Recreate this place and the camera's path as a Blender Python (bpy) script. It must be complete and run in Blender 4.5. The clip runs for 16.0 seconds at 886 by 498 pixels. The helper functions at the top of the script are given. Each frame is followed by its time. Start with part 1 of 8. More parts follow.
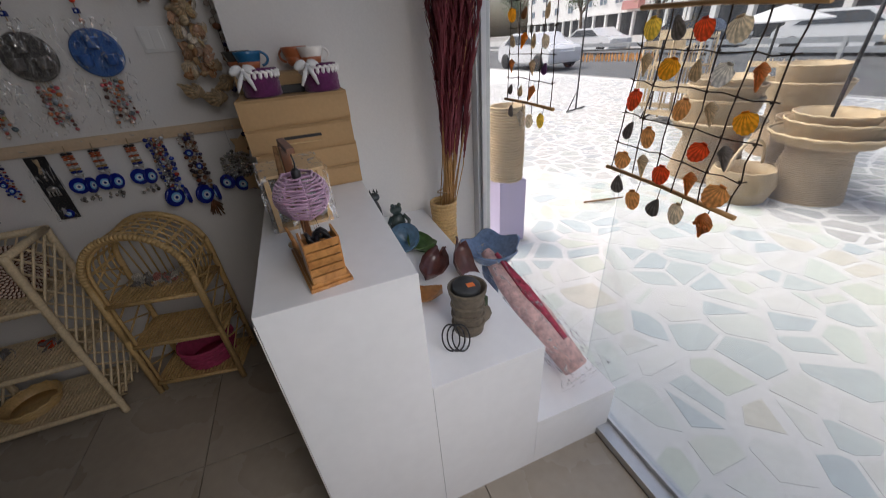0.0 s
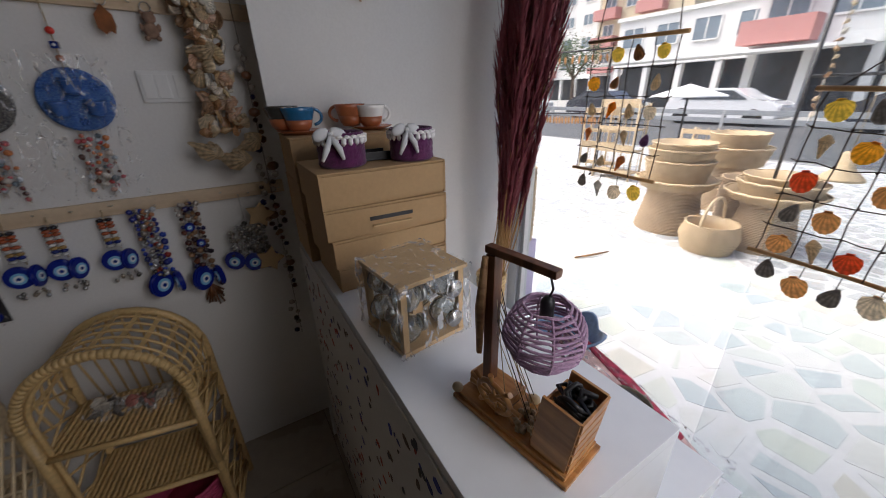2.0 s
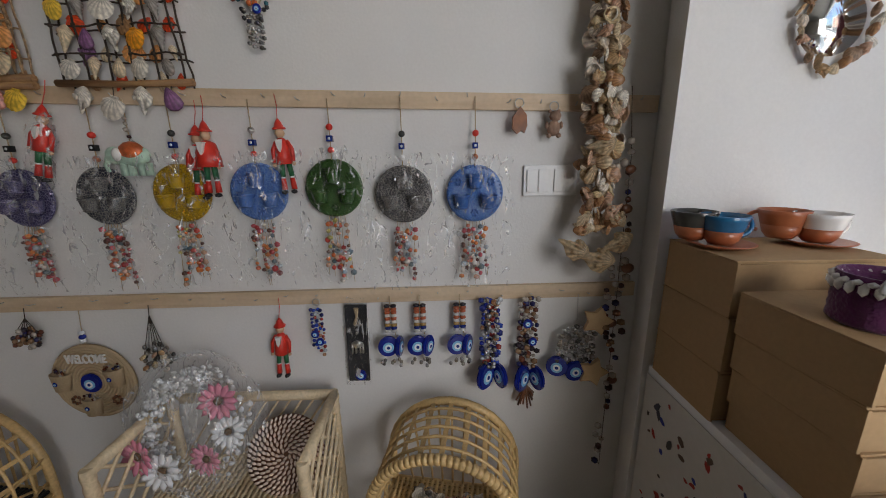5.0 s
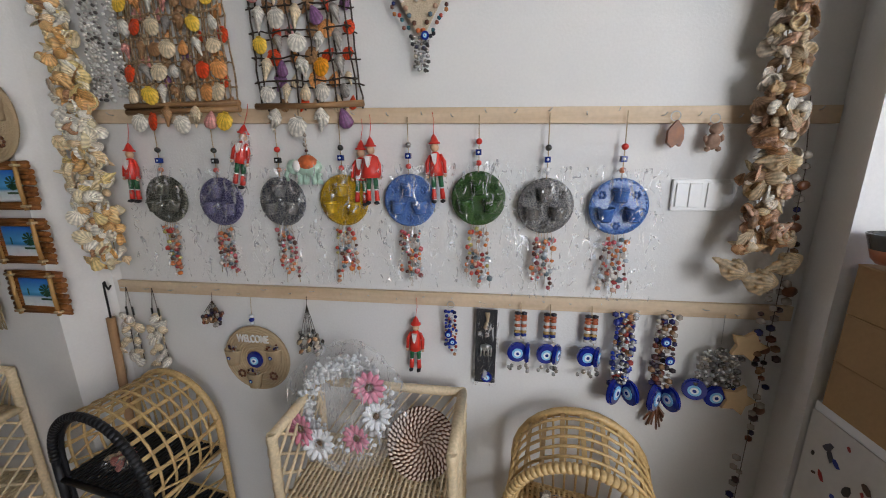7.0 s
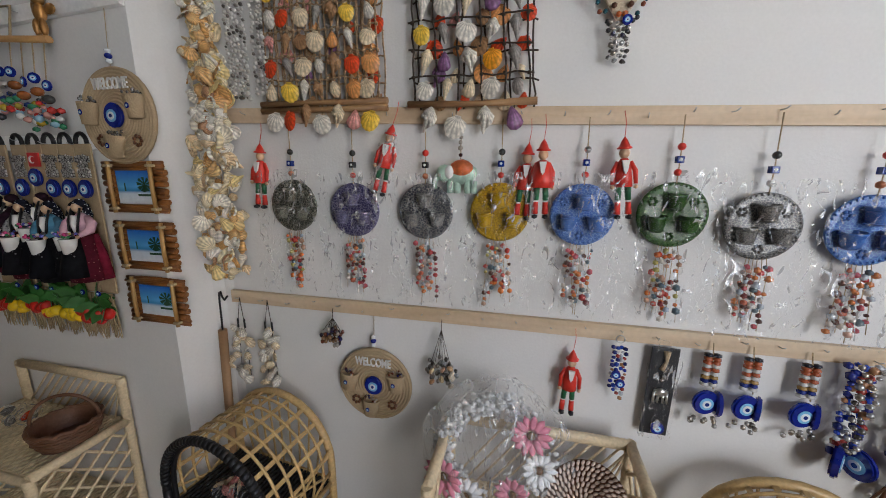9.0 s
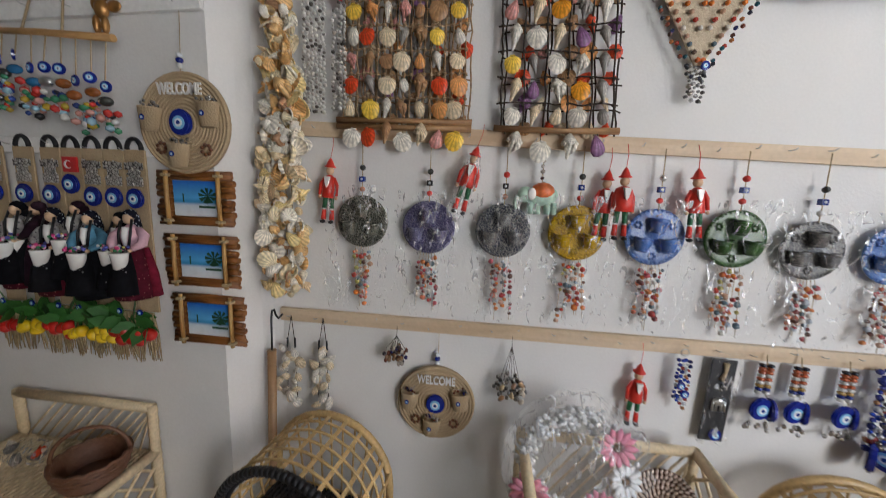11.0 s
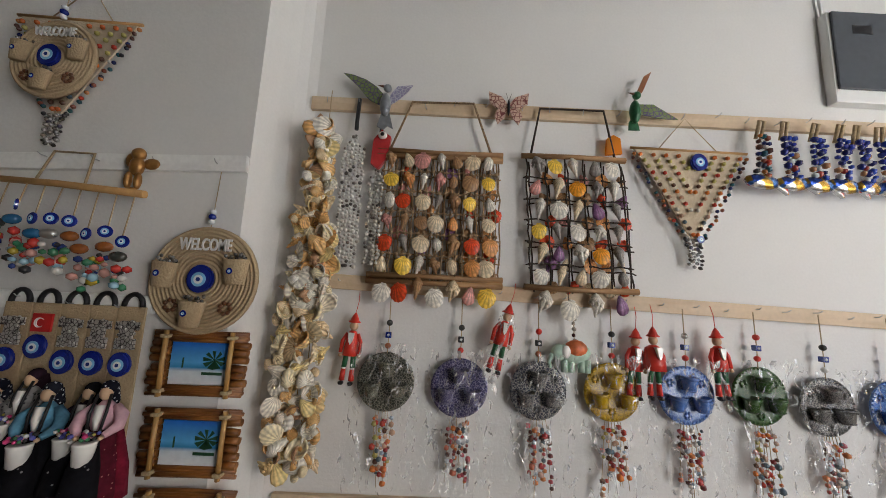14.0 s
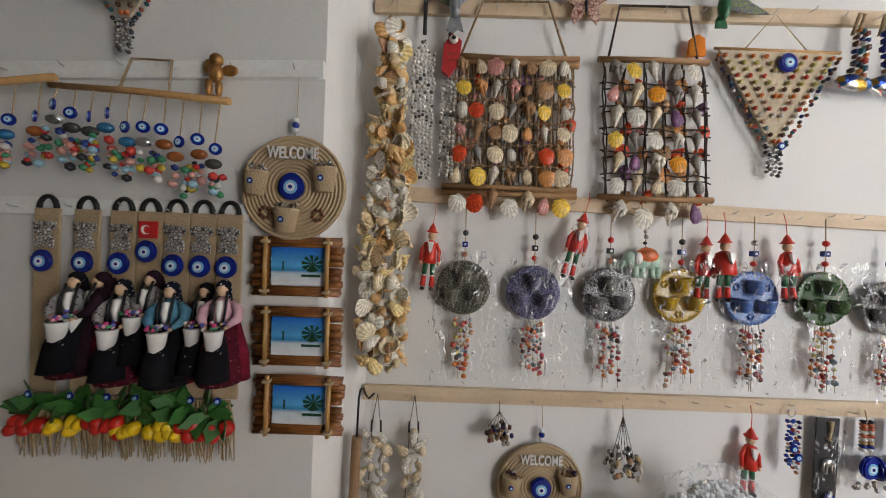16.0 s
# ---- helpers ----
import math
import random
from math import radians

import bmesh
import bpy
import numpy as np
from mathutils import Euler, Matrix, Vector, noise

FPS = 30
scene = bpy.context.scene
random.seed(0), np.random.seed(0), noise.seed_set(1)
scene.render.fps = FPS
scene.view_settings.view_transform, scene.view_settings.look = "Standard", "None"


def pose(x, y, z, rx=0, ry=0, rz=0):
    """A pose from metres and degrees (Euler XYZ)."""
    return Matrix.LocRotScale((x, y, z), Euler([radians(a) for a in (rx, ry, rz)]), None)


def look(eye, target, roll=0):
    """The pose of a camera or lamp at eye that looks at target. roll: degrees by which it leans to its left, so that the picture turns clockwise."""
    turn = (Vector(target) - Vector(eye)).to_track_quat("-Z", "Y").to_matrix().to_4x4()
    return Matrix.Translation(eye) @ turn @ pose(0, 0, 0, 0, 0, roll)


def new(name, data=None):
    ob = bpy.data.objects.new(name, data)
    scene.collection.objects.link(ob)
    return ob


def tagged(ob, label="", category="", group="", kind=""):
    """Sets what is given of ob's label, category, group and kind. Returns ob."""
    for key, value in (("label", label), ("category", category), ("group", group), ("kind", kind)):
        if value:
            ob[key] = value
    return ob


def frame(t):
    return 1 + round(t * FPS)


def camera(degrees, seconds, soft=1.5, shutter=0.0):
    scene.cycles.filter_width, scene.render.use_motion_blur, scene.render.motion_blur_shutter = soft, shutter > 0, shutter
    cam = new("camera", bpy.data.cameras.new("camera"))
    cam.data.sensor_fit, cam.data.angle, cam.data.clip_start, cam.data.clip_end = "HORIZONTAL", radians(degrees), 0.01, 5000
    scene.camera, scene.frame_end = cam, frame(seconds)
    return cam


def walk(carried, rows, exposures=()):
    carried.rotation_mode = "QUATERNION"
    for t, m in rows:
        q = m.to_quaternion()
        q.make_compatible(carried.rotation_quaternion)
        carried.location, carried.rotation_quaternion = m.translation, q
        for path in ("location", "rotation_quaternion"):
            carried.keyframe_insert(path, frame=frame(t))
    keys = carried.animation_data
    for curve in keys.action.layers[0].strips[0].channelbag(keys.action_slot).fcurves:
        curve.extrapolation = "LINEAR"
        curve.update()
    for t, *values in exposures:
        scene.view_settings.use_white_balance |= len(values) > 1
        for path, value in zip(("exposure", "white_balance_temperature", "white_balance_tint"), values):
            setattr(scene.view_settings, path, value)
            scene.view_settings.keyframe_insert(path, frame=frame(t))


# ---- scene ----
LENS = 102.5
PATH = [
    (0, (0.449, -1.744, 1.27), (1.016, -0.113, 0.26), -4.6),
    (0.5, (0.357, -1.693, 1.287), (1.009, 0.011, 0.469), -4.7),
    (1, (0.29, -1.548, 1.277), (0.9, 0.14, 0.394), -4.9),
    (1.5, (0.2, -1.4, 1.283), (0.766, 0.289, 0.375), -2.0),
    (2, (0.145, -1.322, 1.307), (1.078, 0.257, 0.509), -1.4),
    (2.5, (0.064, -1.285, 1.319), (1.223, 0.169, 0.583), -0.7),
    (3, (0.006, -1.271, 1.304), (1.253, 0.1, 0.553), -0.6),
    (3.5, (-0.076, -1.209, 1.331), (0.993, 0.314, 0.599), -0.7),
    (4, (-0.178, -1.074, 1.344), (0.38, 0.736, 0.7), -0.4),
    (4.2, (-0.201, -1.021, 1.353), (0.19, 0.864, 0.811), -1.1),
    (6.3, (-0.334, -0.939, 1.433), (-0.499, 1.001, 0.979), 0.1),
    (6.5, (-0.367, -0.953, 1.428), (-0.585, 0.975, 0.942), 0.0),
    (7, (-0.452, -1.005, 1.423), (-0.746, 0.92, 0.966), -0.6),
    (7.5, (-0.513, -1.021, 1.423), (-0.882, 0.886, 0.948), -0.4),
    (8, (-0.597, -0.971, 1.42), (-1.062, 0.921, 0.967), -2.3),
    (8.5, (-0.703, -0.927, 1.407), (-1.113, 0.994, 1.031), -0.7),
    (8.7, (-0.753, -0.922, 1.414), (-1.216, 0.982, 1.016), 0.4),
    (10.8, (-1.107, -1.012, 1.428), (-1.297, 0.931, 0.996), 2.8),
    (11, (-1.13, -0.998, 1.427), (-1.359, 0.962, 1.098), 2.4),
    (11.5, (-1.177, -0.922, 1.481), (-1.389, 1.067, 1.515), -0.3),
    (12, (-1.251, -0.939, 1.527), (-1.385, 1.034, 1.826), 1.2),
    (12.5, (-1.316, -0.975, 1.54), (-1.301, 0.991, 1.903), 1.4),
    (13, (-1.35, -0.985, 1.545), (-1.24, 0.979, 1.908), 1.4),
    (13.5, (-1.351, -0.984, 1.546), (-1.28, 0.988, 1.87), 2.6),
    (14, (-1.355, -0.983, 1.538), (-1.335, 0.995, 1.833), 2.7),
    (14.5, (-1.361, -0.971, 1.524), (-1.319, 1.016, 1.746), 2.4),
    (15, (-1.4, -0.962, 1.493), (-1.353, 1.034, 1.611), 3.3),
    (15.5, (-1.462, -0.975, 1.474), (-1.426, 1.023, 1.547), 2.4),
    (16, (-1.531, -0.993, 1.436), (-1.542, 1.007, 1.427), 2.1),
]
cam = camera(LENS, 16.0, soft=0.75, shutter=0.25)
walk(cam, [(t, look(eye, aim, roll)) for t, eye, aim, roll in PATH],
     exposures=[(0, 0.82, 6450, 16), (1.0, 0.93, 6400, 16), (3.0, 1.24, 6250, 16), (3.6, 1.3, 6300, 16), (4.2, 1.75, 6400, 14), (6.3, 2.6, 6300, 12), (7.2, 2.94, 6150, 12), (8.7, 2.92, 6150, 12), (11.0, 3.12, 6200, 12), (12.0, 2.96, 6400, 12), (13.5, 2.94, 6500, 12), (16.0, 3.2, 6450, 12)])

# ---- world and light ----
world = bpy.data.worlds.new("sky")
scene.world = world
world.use_nodes = True
wn = world.node_tree
sky = wn.nodes.new("ShaderNodeTexSky")
sky.sky_type, sky.sun_disc = "NISHITA", False
sky.sun_elevation, sky.sun_rotation = radians(58), radians(-32)
sky.air_density, sky.dust_density, sky.ozone_density = 1.0, 7.0, 0.6
wn.nodes["Background"].inputs["Strength"].default_value = 0.135
wn.links.new(sky.outputs["Color"], wn.nodes["Background"].inputs["Color"])
sun = new("sun", bpy.data.lights.new("sun", "SUN"))
sun.data.energy, sun.data.angle, sun.data.color = 1.25, radians(55), (1.0, 0.96, 0.9)
sun.matrix_world = look((-5, 8, 15), (0, 0, 0))


def area_lamp(name, m, sx, sy, watts, colour=(1, 1, 1), spread=125):
    lamp = bpy.data.lights.new(name, "AREA")
    lamp.shape, lamp.size, lamp.size_y, lamp.energy, lamp.color = "RECTANGLE", sx, sy, watts, colour
    lamp.spread = radians(spread)
    ob = new(name, lamp)
    ob.matrix_world = m
    return ob


# added lamps standing in for the sky's light through the shop window further along the front
area_lamp("window_light", look((0.98, -2.75, 1.65), (-0.1, -0.08, 1.3)), 1.0, 1.8, 2.6, (1.0, 0.98, 0.95))
# narrow extra lamp, added to brighten the plinth front
area_lamp("window_light", look((1.12, -2.6, 1.75), (0.72, -1.18, 0.45)), 0.8, 1.2, 1.2, (1.0, 0.98, 0.95), 60)

# ---- materials ----
def rgb(c):
    return (c[0], c[1], c[2], 1.0)


def mat(name, colour, rough=0.6, metal=0.0, var=0.12, scale=8.0, fine=60.0, bump=0.15, palette=None, by="object", spec=0.5, alpha=1.0,
        coat=0.0, sheen=0.0, through_light=0.0, thin=0.0):
    """A surface with broad stains, fine grain and relief; palette: colours picked per object or per loose piece."""
    m = bpy.data.materials.new(name)
    m.use_nodes = True
    t = m.node_tree
    n, ln = t.nodes, t.links
    b = n["Principled BSDF"]
    b.inputs["Roughness"].default_value, b.inputs["Metallic"].default_value = rough, metal
    b.inputs["Specular IOR Level"].default_value = spec
    b.inputs["Coat Weight"].default_value = coat
    b.inputs["Sheen Weight"].default_value = sheen
    b.inputs["Alpha"].default_value = alpha
    b.inputs["Transmission Weight"].default_value = through_light
    co = n.new("ShaderNodeTexCoord")
    broad, grain = n.new("ShaderNodeTexNoise"), n.new("ShaderNodeTexNoise")
    broad.inputs["Scale"].default_value, grain.inputs["Scale"].default_value = scale, fine
    broad.inputs["Detail"].default_value, grain.inputs["Detail"].default_value = 4, 3
    for x in (broad, grain):
        ln.new(co.outputs["Object"], x.inputs["Vector"])
    if palette:
        ramp = n.new("ShaderNodeValToRGB")
        ramp.color_ramp.interpolation = "CONSTANT"
        els = ramp.color_ramp.elements
        while len(els) < len(palette):
            els.new(0.5)
        for i, c in enumerate(palette):
            els[i].position = i / len(palette)
            els[i].color = rgb(c)
        if by == "object":
            ln.new(n.new("ShaderNodeObjectInfo").outputs["Random"], ramp.inputs["Fac"])
        else:
            ln.new(n.new("ShaderNodeNewGeometry").outputs["Random Per Island"], ramp.inputs["Fac"])
        base = ramp.outputs["Color"]
    else:
        c = n.new("ShaderNodeRGB")
        c.outputs[0].default_value = rgb(colour)
        base = c.outputs[0]
    add = n.new("ShaderNodeMath")
    ln.new(broad.outputs["Fac"], add.inputs[0])
    ln.new(grain.outputs["Fac"], add.inputs[1])
    span = n.new("ShaderNodeMapRange")
    span.inputs["From Min"].default_value, span.inputs["From Max"].default_value = 0.6, 1.4
    span.inputs["To Min"].default_value, span.inputs["To Max"].default_value = 1 - var, 1 + var
    ln.new(add.outputs[0], span.inputs["Value"])
    mul = n.new("ShaderNodeVectorMath")
    mul.operation = "SCALE"
    ln.new(base, mul.inputs[0])
    ln.new(span.outputs[0], mul.inputs["Scale"])
    ln.new(mul.outputs["Vector"], b.inputs["Base Color"])
    rr = n.new("ShaderNodeMapRange")
    rr.inputs["To Min"].default_value, rr.inputs["To Max"].default_value = max(0.02, rough - 0.08), min(1, rough + 0.08)
    ln.new(broad.outputs["Fac"], rr.inputs["Value"])
    ln.new(rr.outputs[0], b.inputs["Roughness"])
    if bump:
        bp = n.new("ShaderNodeBump")
        bp.inputs["Strength"].default_value, bp.inputs["Distance"].default_value = bump, 0.004
        ln.new(grain.outputs["Fac"], bp.inputs["Height"])
        ln.new(bp.outputs["Normal"], b.inputs["Normal"])
    if thin:
        tl, mx = n.new("ShaderNodeBsdfTranslucent"), n.new("ShaderNodeMixShader")
        mx.inputs["Fac"].default_value = thin
        ln.new(mul.outputs["Vector"], tl.inputs["Color"])
        ln.new(b.outputs[0], mx.inputs[1])
        ln.new(tl.outputs[0], mx.inputs[2])
        ln.new(mx.outputs[0], n["Material Output"].inputs["Surface"])
    return m


def wood_mat(name, light, dark, rough=0.5, scale=1.0, axis="Z"):
    """Grain that runs along one axis, with knots and worn tone."""
    m = mat(name, light, rough, var=0.1, fine=90)
    n, ln = m.node_tree.nodes, m.node_tree.links
    co, mp, ns = n.new("ShaderNodeTexCoord"), n.new("ShaderNodeMapping"), n.new("ShaderNodeTexNoise")
    s = [38 * scale] * 3
    s["XYZ".index(axis)] = 3.0 * scale
    mp.inputs["Scale"].default_value = s
    ns.inputs["Scale"].default_value, ns.inputs["Detail"].default_value, ns.inputs["Distortion"].default_value = 1.0, 5, 0.6
    ramp = n.new("ShaderNodeValToRGB")
    ramp.color_ramp.elements[0].color, ramp.color_ramp.elements[1].color = rgb(dark), rgb(light)
    ramp.color_ramp.elements[0].position, ramp.color_ramp.elements[1].position = 0.3, 0.62
    ln.new(co.outputs["Object"], mp.inputs["Vector"])
    ln.new(mp.outputs["Vector"], ns.inputs["Vector"])
    ln.new(ns.outputs["Fac"], ramp.inputs["Fac"])
    scale_node = [x for x in n if x.type == "VECT_MATH"][0]
    ln.new(ramp.outputs["Color"], scale_node.inputs[0])
    return m


def glass_mat(name, tint=(1, 1, 1), gloss=0.08, rough=0.0, glare_veil=0.0):
    """Thin clear sheet: lets light straight through, with a glossy skin that strengthens at a slant."""
    m = bpy.data.materials.new(name)
    m.use_nodes = True
    n, ln = m.node_tree.nodes, m.node_tree.links
    n.remove(n["Principled BSDF"])
    tr, gl, mix, lw, pw, sc = (n.new(f"ShaderNode{k}") for k in ("BsdfTransparent", "BsdfGlossy", "MixShader", "LayerWeight", "Math", "Math"))
    tr.inputs["Color"].default_value = rgb(tint)
    gl.inputs["Roughness"].default_value = rough
    lw.inputs["Blend"].default_value = 0.5
    pw.operation, pw.inputs[1].default_value = "POWER", 4.0
    sc.operation, sc.inputs[1].default_value, sc.inputs[2].default_value = "MULTIPLY_ADD", 0.5, gloss * 0.4
    ln.new(lw.outputs["Facing"], pw.inputs[0])
    ln.new(pw.outputs[0], sc.inputs[0])
    ln.new(sc.outputs[0], mix.inputs["Fac"])
    ln.new(tr.outputs[0], mix.inputs[1])
    ln.new(gl.outputs[0], mix.inputs[2])
    out = mix.outputs[0]
    # translucent white mixed in to imitate the pale glare over the panes
    if glare_veil:
        tl, veil = n.new("ShaderNodeBsdfTranslucent"), n.new("ShaderNodeMixShader")
        veil.inputs["Fac"].default_value = glare_veil
        ln.new(out, veil.inputs[1])
        ln.new(tl.outputs[0], veil.inputs[2])
        out = veil.outputs[0]
    ln.new(out, n["Material Output"].inputs["Surface"])
    return m


def film_mat(name, rough=0.05, haze=0.006):
    """Crinkled clear plastic wrap: mostly clear, with glossy folds and white glints painted in."""
    m = bpy.data.materials.new(name)
    m.use_nodes = True
    n, ln = m.node_tree.nodes, m.node_tree.links
    n.remove(n["Principled BSDF"])
    tr, gl, df, mix, mix2, ns, glint_noise, mr, bp = (n.new(f"ShaderNode{k}") for k in ("BsdfTransparent", "BsdfGlossy", "BsdfDiffuse", "MixShader", "MixShader", "TexNoise", "TexNoise", "MapRange", "Bump"))
    gl.inputs["Roughness"].default_value = rough
    mix2.inputs["Fac"].default_value = haze
    ns.inputs["Scale"].default_value, ns.inputs["Detail"].default_value = 24, 4
    glint_noise.inputs["Scale"].default_value, glint_noise.inputs["Detail"].default_value, glint_noise.inputs["Distortion"].default_value = 34, 3, 1.6
    mr.inputs["From Min"].default_value, mr.inputs["From Max"].default_value = 0.56, 0.655
    mr.inputs["To Min"].default_value, mr.inputs["To Max"].default_value = 0.008, 0.62
    bp.inputs["Strength"].default_value, bp.inputs["Distance"].default_value = 1.0, 0.03
    co = n.new("ShaderNodeTexCoord").outputs["Object"]
    slant = n.new("ShaderNodeMapping")
    slant.inputs["Rotation"].default_value, slant.inputs["Scale"].default_value = (0, 0.6, 0.3), (1.5, 1.0, 0.55)
    ln.new(co, slant.inputs["Vector"])
    ln.new(co, ns.inputs["Vector"])
    ln.new(slant.outputs["Vector"], glint_noise.inputs["Vector"])
    ln.new(ns.outputs["Fac"], bp.inputs["Height"])
    ln.new(bp.outputs["Normal"], gl.inputs["Normal"])
    ln.new(glint_noise.outputs["Fac"], mr.inputs["Value"])
    ln.new(mr.outputs[0], mix.inputs["Fac"])
    # half matte white, so the streaks look like bright window glints
    glint, pale = n.new("ShaderNodeMixShader"), n.new("ShaderNodeBsdfDiffuse")
    glint.inputs["Fac"].default_value = 0.5
    pale.inputs["Color"].default_value = (0.9, 0.9, 0.9, 1)
    ln.new(gl.outputs[0], glint.inputs[1])
    ln.new(pale.outputs[0], glint.inputs[2])
    ln.new(tr.outputs[0], mix.inputs[1])
    ln.new(glint.outputs[0], mix.inputs[2])
    ln.new(mix.outputs[0], mix2.inputs[1])
    ln.new(df.outputs[0], mix2.inputs[2])
    ln.new(mix2.outputs[0], n["Material Output"].inputs["Surface"])
    return m


WALL = mat("wall_paint", (0.74, 0.73, 0.71), 0.75, var=0.04, scale=2.5, fine=140, bump=0.12)
TILE = mat("floor_tile", (0.36, 0.31, 0.25), 0.28, var=0.1, scale=3, fine=25, bump=0.03)
GROUT = mat("grout", (0.2, 0.17, 0.14), 0.9)
WHITE = mat("white_lacquer", (0.85, 0.86, 0.87), 0.16, var=0.03, scale=4, fine=30, bump=0.02)
ALU = mat("aluminium", (0.55, 0.56, 0.57), 0.38, 0.8, var=0.05)
PINE = wood_mat("pine_batten", (0.66, 0.52, 0.36), (0.55, 0.40, 0.25), 0.55, axis="X")
WHITE_BATTEN = wood_mat("white_batten", (0.86, 0.86, 0.84), (0.8, 0.79, 0.77), 0.4, axis="X")
RATTAN = mat("rattan", (0.57, 0.385, 0.165), 0.42, var=0.28, scale=14, fine=120, bump=0.3)
RATTAN_PALE = mat("pale_wicker", (0.68, 0.54, 0.34), 0.5, var=0.25, scale=14, fine=120, bump=0.4)
RATTAN_DARK = mat("brown_wicker", (0.16, 0.07, 0.035), 0.5, var=0.25, scale=14, fine=120, bump=0.4)
BLACK = mat("black", (0.015, 0.015, 0.017), 0.45, var=0.2)
CARD = mat("cardboard", (0.42, 0.27, 0.13), 0.8, var=0.08, scale=5, fine=120, bump=0.1)
CARD_PALE = mat("pale_cardboard", (0.55, 0.38, 0.2), 0.75, var=0.08, scale=5, fine=120, bump=0.1)
PURPLE = mat("purple_knit", (0.09, 0.008, 0.07), 0.9, var=0.25, scale=40, fine=160, bump=0.8, sheen=0.3)
LACE = mat("white_lace", (0.8, 0.78, 0.76), 0.9, var=0.1, scale=40, fine=160, bump=0.6)
TERRACOTTA = mat("terracotta", (0.42, 0.13, 0.05), 0.35, var=0.15, coat=0.3)
GLAZE_BLUE = mat("blue_glaze", (0.02, 0.14, 0.3), 0.2, var=0.2, coat=0.4)
GLAZE_WHITE = mat("white_glaze", (0.8, 0.78, 0.75), 0.2, var=0.06, coat=0.4)
GLAZE_DARK = mat("dark_glaze", (0.05, 0.05, 0.045), 0.22, var=0.2, coat=0.4)
RED = mat("red_paint", (0.62, 0.035, 0.02), 0.35, var=0.1)
WHITE_PLASTIC = mat("white_plastic", (0.8, 0.8, 0.79), 0.35, var=0.03)
SMOKED = mat("smoked_plastic", (0.075, 0.085, 0.1), 0.15, var=0.08)
OAK_OIL = wood_mat("oiled_wood", (0.56, 0.27, 0.085), (0.3, 0.12, 0.03), 0.3, 1.6, "X")
OAK_DARK = wood_mat("dark_oiled_wood", (0.2, 0.075, 0.03), (0.08, 0.03, 0.012), 0.35, 1.6, "Z")
LILAC = mat("lilac_yarn", (0.44, 0.27, 0.4), 0.85, var=0.2, scale=30, fine=200, bump=0.6, sheen=0.3)
TWINE = mat("jute_twine", (0.42, 0.31, 0.18), 0.9, var=0.25, scale=50, fine=200, bump=0.7)
TWINE_DARK = mat("dark_cord", (0.05, 0.035, 0.025), 0.85, var=0.25, scale=50, fine=200, bump=0.6)
JUTE = mat("jute_cloth", (0.45, 0.335, 0.2), 0.9, var=0.12, scale=20, fine=240, bump=0.6)
STICK = wood_mat("driftwood", (0.34, 0.19, 0.08), (0.17, 0.08, 0.03), 0.6, 2.0, "X")
REED = mat("burgundy_reed", (0.2, 0.035, 0.045), 0.7, var=0.35, scale=20, fine=140, bump=0.4)
REED_STEM = mat("reed_stem", (0.45, 0.25, 0.09), 0.6, var=0.2)
METAL = mat("steel_wire", (0.5, 0.5, 0.5), 0.3, 1.0, var=0.05, bump=0)
SILVER = mat("silver_charm", (0.55, 0.54, 0.52), 0.28, 0.9, var=0.2)
CLEAR = glass_mat("clear_glass", (0.97, 0.99, 0.98), 0.09)
SHOPGLASS = glass_mat("shop_glass", (0.93, 0.955, 0.95), 0.07, glare_veil=0.014)
TINTGLASS = glass_mat("tinted_shop_glass", (0.86, 0.9, 0.9), 0.12, glare_veil=0.028)
FILM = film_mat("plastic_wrap", 0.16)
FILM_MILKY = film_mat("milky_plastic_wrap", 0.12, 0.06)
SHELL = mat("shell", (0.7, 0.6, 0.45), 0.38, thin=0.12, var=0.4, scale=2.2, fine=7, bump=0.1, palette=[(0.64, 0.5, 0.32), (0.5, 0.32, 0.16), (0.68, 0.58, 0.46), (0.42, 0.22, 0.1), (0.6, 0.46, 0.26), (0.56, 0.34, 0.22), (0.7, 0.64, 0.54), (0.3, 0.18, 0.1)])
SHELL_PALE = mat("pale_shell", (0.8, 0.7, 0.5), 0.4, thin=0.04, var=0.26, scale=1.5, fine=5, bump=0, palette=[(0.8, 0.66, 0.42), (0.78, 0.56, 0.26), (0.86, 0.8, 0.68), (0.84, 0.72, 0.48), (0.72, 0.4, 0.14), (0.84, 0.66, 0.3), (0.87, 0.82, 0.72), (0.5, 0.28, 0.15), (0.86, 0.78, 0.64), (0.82, 0.62, 0.38), (0.86, 0.8, 0.7), (0.78, 0.48, 0.2)])
BEAD_RED = mat("red_beads", (0.5, 0.1, 0.06), 0.25, var=0.15, palette=[(0.5, 0.05, 0.03), (0.6, 0.2, 0.05), (0.62, 0.58, 0.52), (0.3, 0.03, 0.03), (0.66, 0.18, 0.03), (0.1, 0.15, 0.18), (0.5, 0.3, 0.2), (0.48, 0.1, 0.08), (0.12, 0.05, 0.03), (0.35, 0.42, 0.5), (0.6, 0.15, 0.04), (0.45, 0.4, 0.12)], by="island", coat=0.3)
BEAD_PINK = mat("pink_beads", (0.5, 0.3, 0.26), 0.25, var=0.15, palette=[(0.5, 0.14, 0.08), (0.6, 0.36, 0.28), (0.42, 0.05, 0.05), (0.62, 0.56, 0.5), (0.2, 0.05, 0.05), (0.6, 0.2, 0.06), (0.14, 0.18, 0.2), (0.45, 0.5, 0.55), (0.5, 0.1, 0.12), (0.1, 0.04, 0.03)], by="island", coat=0.3)
